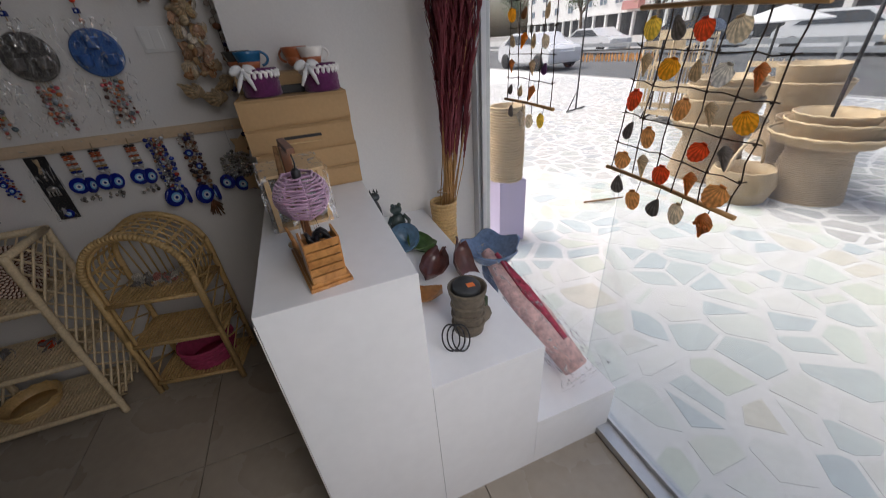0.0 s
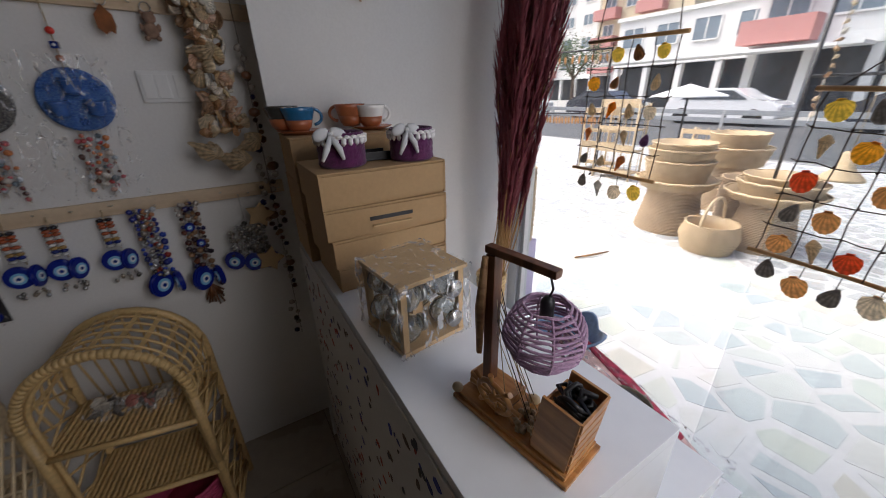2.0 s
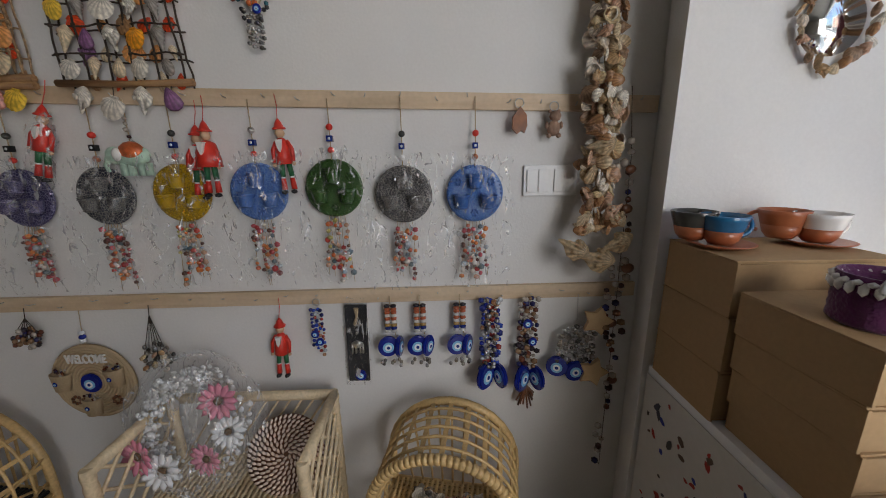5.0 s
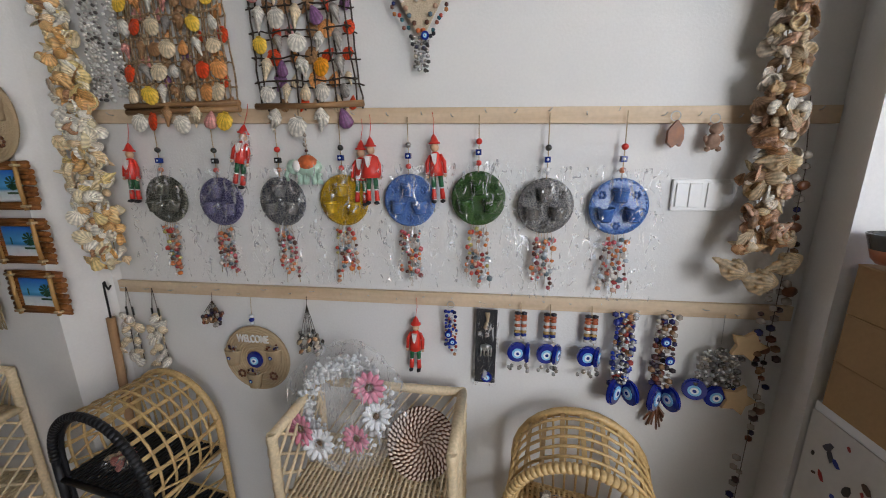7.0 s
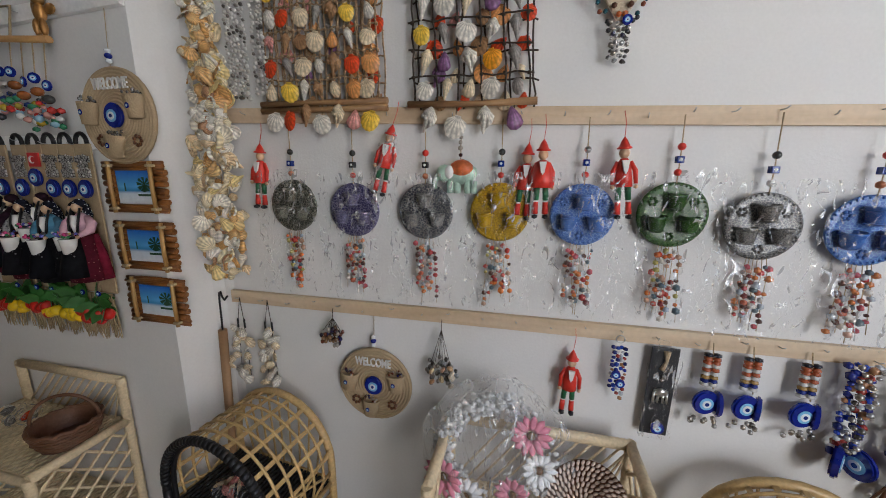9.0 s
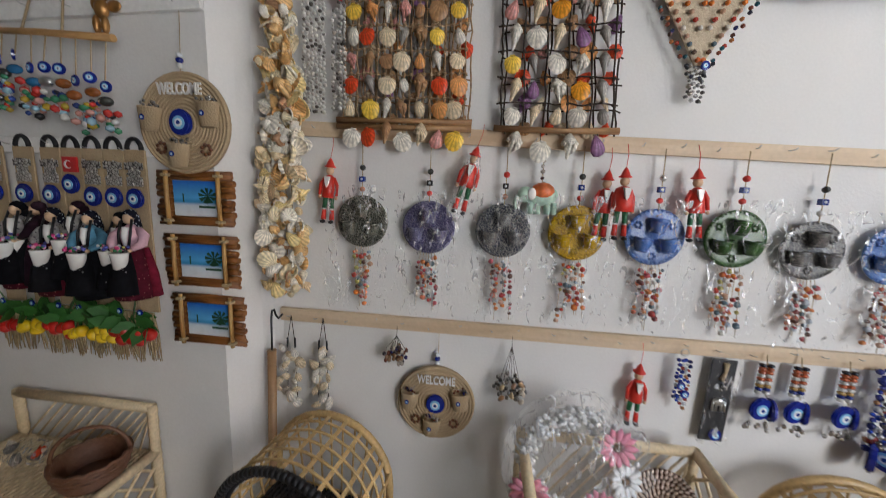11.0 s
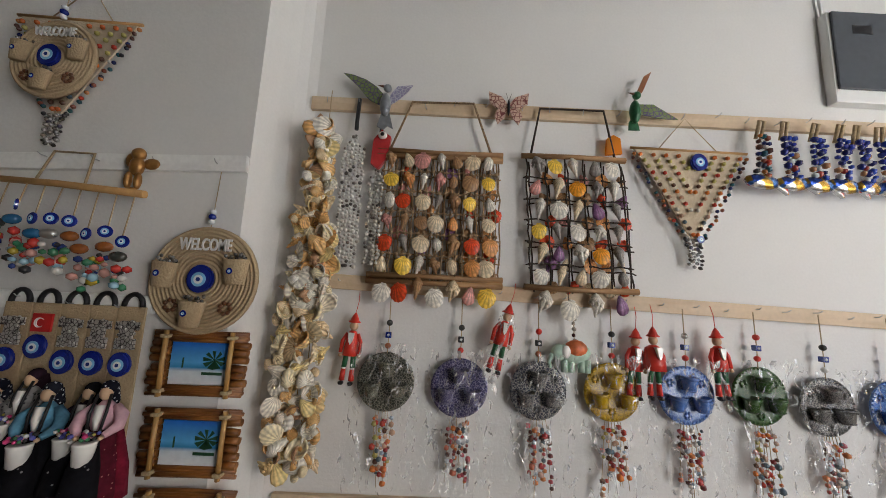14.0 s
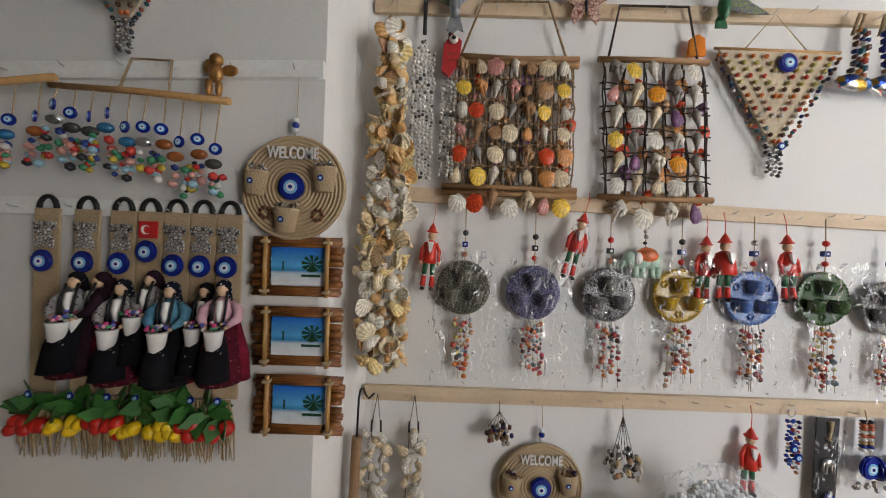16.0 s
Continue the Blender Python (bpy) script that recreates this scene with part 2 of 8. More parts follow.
BEAD_BLUE = mat("blue_beads", (0.02, 0.04, 0.3), 0.2, var=0.15, palette=[(0.015, 0.03, 0.28), (0.01, 0.015, 0.1), (0.5, 0.52, 0.55), (0.02, 0.06, 0.4), (0.3, 0.04, 0.03), (0.4, 0.2, 0.1), (0.02, 0.03, 0.2)], by="island", coat=0.3)
BEAD_MIX = mat("mixed_beads", (0.5, 0.3, 0.26), 0.25, var=0.15, palette=[(0.015, 0.025, 0.12), (0.42, 0.04, 0.02), (0.55, 0.53, 0.5), (0.03, 0.03, 0.035), (0.26, 0.07, 0.04), (0.02, 0.1, 0.13), (0.45, 0.42, 0.4), (0.03, 0.03, 0.06), (0.45, 0.17, 0.05), (0.1, 0.04, 0.03)], by="island", coat=0.3)
BEAD_STRIPE = mat("striped_beads", (0.4, 0.3, 0.2), 0.25, var=0.1, palette=[(0.55, 0.53, 0.5), (0.015, 0.025, 0.14), (0.45, 0.06, 0.03), (0.38, 0.24, 0.08), (0.015, 0.03, 0.2), (0.6, 0.58, 0.55), (0.02, 0.02, 0.03), (0.4, 0.1, 0.04)], by="island", coat=0.3)
BEAD_DARK = mat("dark_beads", (0.06, 0.03, 0.03), 0.25, var=0.15, palette=[(0.06, 0.02, 0.02), (0.03, 0.02, 0.03), (0.14, 0.04, 0.02), (0.25, 0.14, 0.07), (0.02, 0.02, 0.1), (0.4, 0.35, 0.3)], by="island", coat=0.3)
BEAD_SILVER = mat("silver_beads", (0.5, 0.5, 0.5), 0.25, 0.7, var=0.15, palette=[(0.5, 0.48, 0.46), (0.3, 0.29, 0.28), (0.6, 0.6, 0.6), (0.12, 0.11, 0.1), (0.45, 0.4, 0.34)], by="island")
BEAD_BONE = mat("bone_beads", (0.6, 0.58, 0.52), 0.35, var=0.2, palette=[(0.66, 0.64, 0.6), (0.1, 0.09, 0.08), (0.6, 0.58, 0.52), (0.7, 0.68, 0.64), (0.56, 0.53, 0.48), (0.5, 0.47, 0.42), (0.2, 0.18, 0.16), (0.64, 0.62, 0.58)], by="island")
EYE_BLUE = mat("cobalt_glass", (0.008, 0.02, 0.24), 0.1, var=0.1, coat=0.6)
EYE_WHITE = mat("eye_white", (0.75, 0.78, 0.8), 0.15)
EYE_SKY = mat("eye_sky_blue", (0.22, 0.5, 0.75), 0.15)
EYE_PUPIL = mat("eye_pupil", (0.01, 0.03, 0.2), 0.12)
TWINE_MOTTLED = mat("mottled_twine", (0.3, 0.2, 0.11), 0.9, var=0.75, scale=120, fine=260, bump=0.7)

# ---- building blocks ----
def mesh_of(bm, name, mats, smooth=False):
    me = bpy.data.meshes.new(name)
    bmesh.ops.recalc_face_normals(bm, faces=bm.faces)
    if smooth:
        for f in bm.faces:
            f.smooth = True
    bm.to_mesh(me)
    bm.free()
    for m in (mats if isinstance(mats, (list, tuple)) else [mats]):
        me.materials.append(m)
    return me


def thing(name, label, category, m=None, group="", kind=""):
    ob = new(name)
    ob.empty_display_size = 0.05
    if m is not None:
        ob.matrix_basis = m
    return tagged(ob, label, category, group, kind)


FINE = ("bead_strand", "bell_fringe", "edge_trim", "bead_tassel", "tassel", "bead_string", "bead_line", "pebbles", "raised_edge", "seed_filling", "metal_charm", "rosette", "palm_print", "tassel_cord", "garland_cord")


def part(name, bm, material, parent=None, label="", smooth=False, m=None):
    ob = new(name, mesh_of(bm, name, material, smooth))
    if parent is not None:
        ob.parent = parent
    if m is not None:
        ob.matrix_basis = m
    if name in FINE and parent is not None:
        tagged(ob, kind="stuff")
    return tagged(ob, label)


def piece(name, me, parent, m, label=""):
    """One more object on shared mesh data."""
    ob = new(name, me)
    ob.parent = parent
    ob.matrix_basis = m
    return tagged(ob, label)


def solid(name, bm, material, label, category, group="", kind="", smooth=False, m=None):
    """A thing that is a single mesh."""
    return tagged(part(name, bm, material, None, "", smooth, m), label, category, group, kind)


def box(bm, x0, y0, z0, x1, y1, z1, bevel=0.0, m=None, mi=0):
    vs = bmesh.ops.create_cube(bm, size=1)["verts"]
    for v in vs:
        v.co = Vector(((x0 + x1) / 2 + v.co.x * (x1 - x0), (y0 + y1) / 2 + v.co.y * (y1 - y0), (z0 + z1) / 2 + v.co.z * (z1 - z0)))
    fs = {f for v in vs for f in v.link_faces}
    for f in fs:
        f.material_index = mi
    if bevel:
        es = {e for v in vs for e in v.link_edges}
        r = bmesh.ops.bevel(bm, geom=list(es), offset=bevel, segments=2, affect="EDGES", profile=0.7)
        vs = list({v for f in r["faces"] for v in f.verts} | {v for v in vs if v.is_valid})
        for f in r["faces"]:
            f.material_index = mi
    if m is not None:
        bmesh.ops.transform(bm, matrix=m, verts=vs)
    return bm


def tube(bm, pts, r, n=6, caps=True, mi=0):
    """A round rod along a line of points; r is one radius or one for each point."""
    pts = [Vector(p) for p in pts]
    rings = []
    for i, p in enumerate(pts):
        d = (pts[min(i + 1, len(pts) - 1)] - pts[max(i - 1, 0)])
        d = d.normalized() if d.length > 1e-9 else Vector((0, 0, 1))
        if i == 0:
            u = d.orthogonal().normalized()
        else:
            u = (u - d * u.dot(d))
            u = u.normalized() if u.length > 1e-6 else d.orthogonal().normalized()
        w = d.cross(u)
        rad = r[i] if isinstance(r, (list, tuple)) else r
        rings.append([bm.verts.new(p + (u * math.cos(a) + w * math.sin(a)) * rad) for a in (2 * math.pi * k / n for k in range(n))])
    for a, b in zip(rings, rings[1:]):
        for k in range(n):
            f = bm.faces.new((a[k], a[(k + 1) % n], b[(k + 1) % n], b[k]))
            f.material_index = mi
            f.smooth = True
    if caps:
        for ring in (rings[0][::-1], rings[-1]):
            bm.faces.new(ring).material_index = mi
    return bm


def lathe(bm, prof, n=20, m=None, mi=0, cap=True):
    """A turned body about z from (radius, height) pairs."""
    rings = []
    for r, z in prof:
        rings.append([bm.verts.new((r * math.cos(2 * math.pi * k / n), r * math.sin(2 * math.pi * k / n), z)) for k in range(n)])
    for a, b in zip(rings, rings[1:]):
        for k in range(n):
            f = bm.faces.new((a[k], a[(k + 1) % n], b[(k + 1) % n], b[k]))
            f.material_index = mi
            f.smooth = True
    if cap:
        for ring, flip in ((rings[0], True), (rings[-1], False)):
            f = bm.faces.new(ring[::-1] if flip else ring)
            f.material_index = mi
    if m is not None:
        bmesh.ops.transform(bm, matrix=m, verts=[v for ring in rings for v in ring])
    return bm


def ball(bm, c, r, sub=1, mi=0, m=None):
    """A bead or lump: r is one radius or three."""
    vs = bmesh.ops.create_icosphere(bm, subdivisions=sub, radius=1)["verts"]
    s = r if isinstance(r, (list, tuple)) else (r, r, r)
    k = Matrix.Translation(c) @ (m or Matrix()) @ Matrix.Diagonal((*s, 1))
    bmesh.ops.transform(bm, matrix=k, verts=vs)
    for f in {f for v in vs for f in v.link_faces}:
        f.material_index = mi
        f.smooth = True
    return bm


BEAD_V = np.array([(0, 0, 1), (.894, 0, .447), (.276, .851, .447), (-.724, .526, .447), (-.724, -.526, .447), (.276, -.851, .447),
                   (.724, .526, -.447), (-.276, .851, -.447), (-.894, 0, -.447), (-.276, -.851, -.447), (.724, -.526, -.447), (0, 0, -1)])
BEAD_F = [(0, 1, 2), (0, 2, 3), (0, 3, 4), (0, 4, 5), (0, 5, 1), (1, 6, 2), (2, 7, 3), (3, 8, 4), (4, 9, 5), (5, 10, 1),
          (6, 7, 2), (7, 8, 3), (8, 9, 4), (9, 10, 5), (10, 6, 1), (11, 7, 6), (11, 8, 7), (11, 9, 8), (11, 10, 9), (11, 6, 10)]


def bead(bm, c, r):
    s = r if isinstance(r, (list, tuple)) else (r, r, r)
    vs = [bm.verts.new((c[0] + v[0] * s[0], c[1] + v[1] * s[1], c[2] + v[2] * s[2])) for v in BEAD_V]
    for f in BEAD_F:
        bm.faces.new([vs[i] for i in f]).smooth = True


def plate(bm, pts, y0, y1, mi=0):
    """An upright sheet: an outline in x and z, thick from y0 to y1."""
    a = [bm.verts.new((x, y0, z)) for x, z in pts]
    b = [bm.verts.new((x, y1, z)) for x, z in pts]
    bm.faces.new(a).material_index = mi
    bm.faces.new(b[::-1]).material_index = mi
    k = len(pts)
    for i in range(k):
        bm.faces.new((a[i], b[i], b[(i + 1) % k], a[(i + 1) % k])).material_index = mi
    return bm


def N():
    return bmesh.new()


def ring_pts(cx, cz, rx, rz, n=24, a0=0.0, a1=2 * math.pi):
    return [(cx + rx * math.cos(a0 + (a1 - a0) * k / n), cz + rz * math.sin(a0 + (a1 - a0) * k / n)) for k in range(n)]


def text_part(body, size, m, material, parent, name="lettering", extrude=0.0012):
    c = bpy.data.curves.new("letters", "FONT")
    c.offset = size * 0.02
    c.body, c.size, c.extrude, c.align_x, c.align_y = body, size, extrude, "CENTER", "CENTER"
    tmp = bpy.data.objects.new("letters", c)
    scene.collection.objects.link(tmp)
    bpy.context.view_layer.update()
    me = bpy.data.meshes.new_from_object(tmp.evaluated_get(bpy.context.evaluated_depsgraph_get()))
    bpy.data.objects.remove(tmp)
    me.materials.clear()
    me.materials.append(material)
    return piece(name, me, parent, m)

# ---- the room ----
def slab(name, x0, y0, z0, x1, y1, z1, material, label="", category="wall"):
    return solid(name, box(N(), x0, y0, z0, x1, y1, z1), material, label, category, kind="structure")


CEIL = 2.85
floor = slab("floor", -3.8, -4.4, -0.2, 1.26, 0.2, -0.006, GROUT, "beige ceramic tiled floor with thin grout lines", "floor")
# ceiling is out of view; its grey is chosen to weaken bounced light
slab("ceiling", -3.8, -4.4, CEIL, 1.4, 0.2, CEIL + 0.15, mat("ceiling_dimmed", (0.3, 0.29, 0.27), 0.85, var=0.05, scale=2), "plain unseen ceiling, greyed to cut bounced light", "ceiling")


def wall_prism(name, outline, z0, z1, label):
    bm = N()
    a = [bm.verts.new((x, y, z0)) for x, y in outline]
    b = [bm.verts.new((x, y, z1)) for x, y in outline]
    bm.faces.new(a), bm.faces.new(b)
    for i in range(len(outline)):
        j = (i + 1) % len(outline)
        bm.faces.new((a[i], a[j], b[j], b[i]))
    return solid(name, bm, WALL, label, "wall", kind="structure")


wall_prism("wall_north", [(-1.74, 0), (0.335, 0), (0.335, 0.2), (-1.74, 0.2)], 0, CEIL, "white painted wall behind the souvenir display")
wall_prism("wall_pier_west", [(-3.8, -0.14), (-1.832, -0.14), (-1.808, -0.078), (-1.788, -0.035), (-1.766, -0.01), (-1.74, 0), (-1.74, 0.2), (-3.8, 0.2)], 0, CEIL, "white painted projecting wall pier with hanging souvenirs")
wall_prism("wall_pier_east", [(0.276, -0.16), (1.2, -0.16), (1.2, 0.2), (0.335, 0.2), (0.335, 0)], 0, CEIL, "white painted projecting wall pier beside the shop window")
# unseen closing walls; their brown only sets how much light bounces back
BOUNCE_WALL = mat("bounce_wall_brown", (0.3, 0.265, 0.22), 0.75, var=0.12, scale=2)
slab("wall_west", -3.95, -4.4, 0, -3.8, 0.2, CEIL, BOUNCE_WALL, "plain unseen wall closing the shop, brown tuned for bounced light")
slab("wall_south", -3.8, -4.55, 0, 1.4, -4.4, CEIL, BOUNCE_WALL, "plain unseen wall closing the shop, brown tuned for bounced light")
slab("wall_lintel", 1.2, -4.4, 2.7, 1.4, 0.2, CEIL, WALL, "white lintel above the shop window")

# shop window: aluminium profiles and frameless sheets
win = thing("window_1", "floor-to-ceiling shop window with aluminium frame", "window", kind="structure")
part("window_frame", box(box(N(), 1.195, -0.215, 0, 1.262, -0.155, 2.7, 0.003), 1.21, -0.235, 0, 1.247, -0.215, 2.7, 0.002), ALU, win)
part("window_sill", box(box(N(), 1.172, -3.35, 0, 1.26, -0.216, 0.032, 0.003), 1.222, -3.35, 0.032, 1.25, -0.236, 0.05, 0.002), ALU, win)
part("head_rail", box(N(), 1.195, -3.35, 2.65, 1.262, -0.216, 2.7, 0.003), ALU, win)
for y0, y1 in ((-1.03, -0.236), (-2.3, -1.034), (-3.35, -2.304)):
    pane = part("pane", box(N(), 1.232, y0, 0.05, 1.24, y1, 2.65), SHOPGLASS if y1 > -1 else TINTGLASS, win)
    pane.visible_shadow = False

# unseen wall added here to keep window light off the north wall
slab("wall_east", 1.2, -4.4, 0, 1.4, -3.352, 2.7, WALL, "unseen white wall added to cut the window light")

# stepped display plinth
PA, PB, PC, PD, PF, PK = 0.29, 0.588, 0.908, 1.17, -1.19, -0.165
TOP1, TOP2, TOP3 = 0.888, 0.552, 0.222
SPECK = mat("terrazzo_paper", (0.62, 0.6, 0.57), 0.6, var=0.05)


def block(name, x0, x1, top, label):
    th = thing(name, label, "plinth", pose((x0 + x1) / 2, (PF + PK) / 2, 0), "stepped display plinths")
    w, d = (x1 - x0) / 2, (PK - PF) / 2
    part("body", box(N(), -w + 0.0004, -d + 0.0012, 0, w - 0.0004, d, top - 0.02, 0.0008), WHITE, th)
    part("top", box(N(), -w, -d, top - 0.0198, w - 0.0004, d, top, 0.0015), WHITE, th)
    return th


tall = block("display_plinth", PA, PB, TOP1, "tall white lacquered display plinth with speckled side")
block("display_plinth", PB, PC, TOP2, "middle white lacquered display plinth step")
block("display_plinth", PC, 1.218, TOP3, "low white lacquered display plinth step by the glass")

# ---- outside: terrace, street and houses ----
PAVE_BED = mat("paving_joint", (0.66, 0.66, 0.655), 0.8, var=0.1, scale=3, fine=40)
STONE = mat("paving_stone", (0.5, 0.5, 0.5), 0.45, var=0.12, scale=5, fine=40, bump=0.25, palette=[(0.58, 0.61, 0.58), (0.5, 0.55, 0.545), (0.57, 0.605, 0.53), (0.63, 0.64, 0.62), (0.62, 0.63, 0.6), (0.6, 0.62, 0.56), (0.46, 0.52, 0.535), (0.56, 0.61, 0.56), (0.63, 0.635, 0.615), (0.6, 0.58, 0.51)])
# same paving further out, coloured darker to hold down its glare
STONE_FAR_DIM = mat("dimmed_far_stone", (0.5, 0.5, 0.5), 0.7, var=0.12, scale=5, fine=40, bump=0.25, by="island", palette=[(0.44, 0.45, 0.44), (0.38, 0.4, 0.41), (0.42, 0.44, 0.42), (0.47, 0.47, 0.47), (0.45, 0.45, 0.44)])
ASPHALT = mat("asphalt", (0.09, 0.095, 0.1), 0.7, var=0.15, scale=1.5, fine=60)
KERB = mat("kerb_concrete", (0.35, 0.35, 0.34), 0.85, var=0.12, scale=3)
EARTH = mat("ground", (0.25, 0.24, 0.22), 0.9, var=0.2, scale=0.3, fine=5)

GZ = -0.03
solid("ground", box(N(), -600, -900, -1.2, 900, 900, -0.35), EARTH, "plain ground reaching to the horizon", "ground", kind="structure")
terrace = solid("pavement", box(N(), 1.262, -14, -0.4, 9.2, 26, GZ - 0.0012), PAVE_BED, "pale crazy-paved stone terrace in front of the shop", "pavement", kind="structure")
solid("kerb", box(N(), 9.2, -40, -0.4, 9.4, 80, GZ + 0.005, 0.01), KERB, "grey concrete kerb along the road", "kerb", kind="structure")
solid("road", box(N(), 9.4, -80, -0.4, 20.5, 160, -0.15), ASPHALT, "grey asphalt road", "road", kind="structure")
solid("kerb", box(N(), 20.5, -40, -0.4, 20.7, 80, GZ, 0.01), KERB, "grey concrete kerb on the far side", "kerb", kind="structure")
solid("pavement", box(N(), 20.7, -80, -0.4, 60, 160, GZ - 0.01), KERB, "plain concrete pavement on the far side", "pavement", kind="structure")

rng = random.Random(5)


def crazy_cells(x0, y0, x1, y1, s):
    """Irregular polygon stones round jittered seeds."""
    nx, ny = int((x1 - x0) / s), int((y1 - y0) / s)
    seeds = {(i, j): (x0 + (i + 0.5 + rng.uniform(-.62, .62)) * s, y0 + (j + 0.5 + rng.uniform(-.62, .62)) * s) for i in range(-1, nx + 1) for j in range(-1, ny + 1)}
    for (i, j), (cx, cy) in seeds.items():
        if not (0 <= i < nx and 0 <= j < ny):
            continue
        poly = [(cx - s, cy - s), (cx + s, cy - s), (cx + s, cy + s), (cx - s, cy + s)]
        for di in (-2, -1, 0, 1, 2):
            for dj in (-2, -1, 0, 1, 2):
                o = seeds.get((i + di, j + dj))
                if not o or (di == 0 and dj == 0):
                    continue
                mx, my, dx, dy = (cx + o[0]) / 2, (cy + o[1]) / 2, o[0] - cx, o[1] - cy
                ln = math.hypot(dx, dy)
                lim = -rng.choice((0.008, 0.014, 0.02, 0.036))
                side = [((x - mx) * dx + (y - my) * dy) / ln - lim for x, y in poly]
                out = []
                for k in range(len(poly)):
                    a, b, sa, sb = poly[k], poly[(k + 1) % len(poly)], side[k], side[(k + 1) % len(poly)]
                    if sa <= 0:
                        out.append(a)
                    if (sa < 0 < sb) or (sb < 0 < sa):
                        f = sa / (sa - sb)
                        out.append((a[0] + (b[0] - a[0]) * f, a[1] + (b[1] - a[1]) * f))
                poly = out
                if len(poly) < 3:
                    break
            if len(poly) < 3:
                break
        if len(poly) >= 3:
            yield cx, cy, poly


def stone(bm, cx, cy, poly, ox, oy, top):
    a = [bm.verts.new((x - ox, y - oy, -0.002)) for x, y in poly]
    b = [bm.verts.new((cx + (x - cx) * 0.985 - ox, cy + (y - cy) * 0.985 - oy, top)) for x, y in poly]
    bm.faces.new(b)
    for i in range(len(poly)):
        j = (i + 1) % len(poly)
        bm.faces.new((a[i], a[j], b[j], b[i]))


# ---- far houses ----
CREAM = mat("cream_render", (0.72, 0.62, 0.44), 0.85, var=0.06, scale=0.4, fine=6)
WHITE_R = mat("white_render", (0.8, 0.8, 0.79), 0.85, var=0.06, scale=0.4, fine=6)
GREY_R = mat("slate_render", (0.22, 0.25, 0.32), 0.8, var=0.06, scale=0.4, fine=6)
PINK_R = mat("salmon_render", (0.55, 0.27, 0.25), 0.85, var=0.06, scale=0.4, fine=6)
# near-black, with the shade under the arcade put into the colour
SHADED_SHOP = mat("shaded_shopfront", (0.05, 0.055, 0.065), 0.3, var=0.3, scale=0.6)
WINGLASS = mat("window_glass_far", (0.2, 0.25, 0.3), 0.08, var=0.2, scale=0.5, bump=0)
SIGN_RED = mat("red_sign", (0.6, 0.03, 0.03), 0.5)


def far_house(x, y0, y1, storeys, wall_m, label, ground=3.4, sh=2.9, cols=3, band=None, balconies=(), win_w=1.6, win_h=1.3):
    """A street house that faces -x: walls, roof slab, windows, balconies and a shop floor on columns."""
    th = thing("apartment_building", label, "building", pose(x, (y0 + y1) / 2, -0.04))
    w = (y1 - y0) / 2
    top = ground + storeys * sh
    part("wall", box(N(), 0, -w, ground, 9, w, top), wall_m, th)
    part("shop_floor", box(N(), 1.2, -w, 0, 9, w, ground), SHADED_SHOP, th, "recessed shopfront with arcade shade in its colour")
    part("roof", box(N(), -0.25, -w - 0.15, top, 9.2, w + 0.15, top + 0.25, 0.02), WHITE_R, th, "white roof slab")
    part("fascia", box(N(), -0.12, -w, ground - 0.35, 0.35, w, ground + 0.15, 0.02), WHITE_R, th)
    k = max(2, int(2 * w / 2.6))
    col = mesh_of(box(N(), 0, -0.2, 0, 0.4, 0.2, ground - 0.35, 0.02), "column", WHITE_R)
    for i in range(k + 1):
        piece("column", col, th, pose(0, -w + 0.2 + i * (2 * w - 0.4) / k, 0))
    if band:
        part("painted_band", box(N(), -0.03, -w + band[0] * 2 * w, ground + 0.15, 0, -w + band[1] * 2 * w, top - 0.01), band[2], th)
    fr = N()
    for a in (-1, 1):
        box(fr, -0.1, a * (win_w / 2 + 0.03) - 0.05, -0.06, -0.035, a * (win_w / 2 + 0.03) + 0.05, win_h + 0.06)
    box(fr, -0.1, -win_w / 2, win_h, -0.035, win_w / 2, win_h + 0.08), box(fr, -0.14, -win_w / 2, -0.08, -0.035, win_w / 2, 0.0), box(fr, -0.085, -0.035, 0, -0.036, 0.035, win_h)
    frame_me = mesh_of(fr, "window_frame", WHITE_R)
    pane_me = mesh_of(box(N(), -0.06, -win_w / 2, 0, -0.034, win_w / 2, win_h), "pane", WINGLASS)
    bal = N()
    box(bal, -1.2, -1.5, -0.15, 0, 1.5, 0, 0.01), box(bal, -1.2, -1.5, 0, -1.08, 1.5, 0.95, 0.01)
    box(bal, -1.08, -1.5, 0, -0.01, -1.4, 0.95), box(bal, -1.08, 1.4, 0, -0.01, 1.5, 0.95)
    bal_me = mesh_of(bal, "balcony", PINK_R)
    for s in range(storeys):
        for c in range(cols):
            y = -w + (c + 0.5) * 2 * w / cols
            wn_ = new("window")
            wn_.parent, wn_.matrix_basis = th, pose(0, y, ground + s * sh + 1.0)
            piece("window_frame", frame_me, wn_, Matrix())
            piece("pane", pane_me, wn_, Matrix())
            if c in balconies:
                piece("balcony", bal_me, th, pose(0, y, ground + s * sh + 0.1))
    return th


far_house(26, -2.4, 3.6, 4, WHITE_R, "slate grey and white apartment house with shops below", cols=3, band=(0.12, 0.88, GREY_R))
far_house(26, 3.9, 9.0, 4, WHITE_R, "white apartment house with salmon balconies", cols=2, balconies=(1,))
far_house(26, -12.5, -2.7, 4, WHITE_R, "white apartment house with salmon balconies and shops", cols=3, balconies=(0,))
far_house(44, 22, 33, 8, CREAM, "tall cream apartment block with salmon balconies", cols=4, balconies=(1, 3), win_w=1.3)
far_house(30, 9.4, 20, 1, WHITE_R, "low white house with shops", cols=4)
far_house(50, 38, 58, 5, WHITE_R, "pale apartment block down the street", cols=6, balconies=(2,))
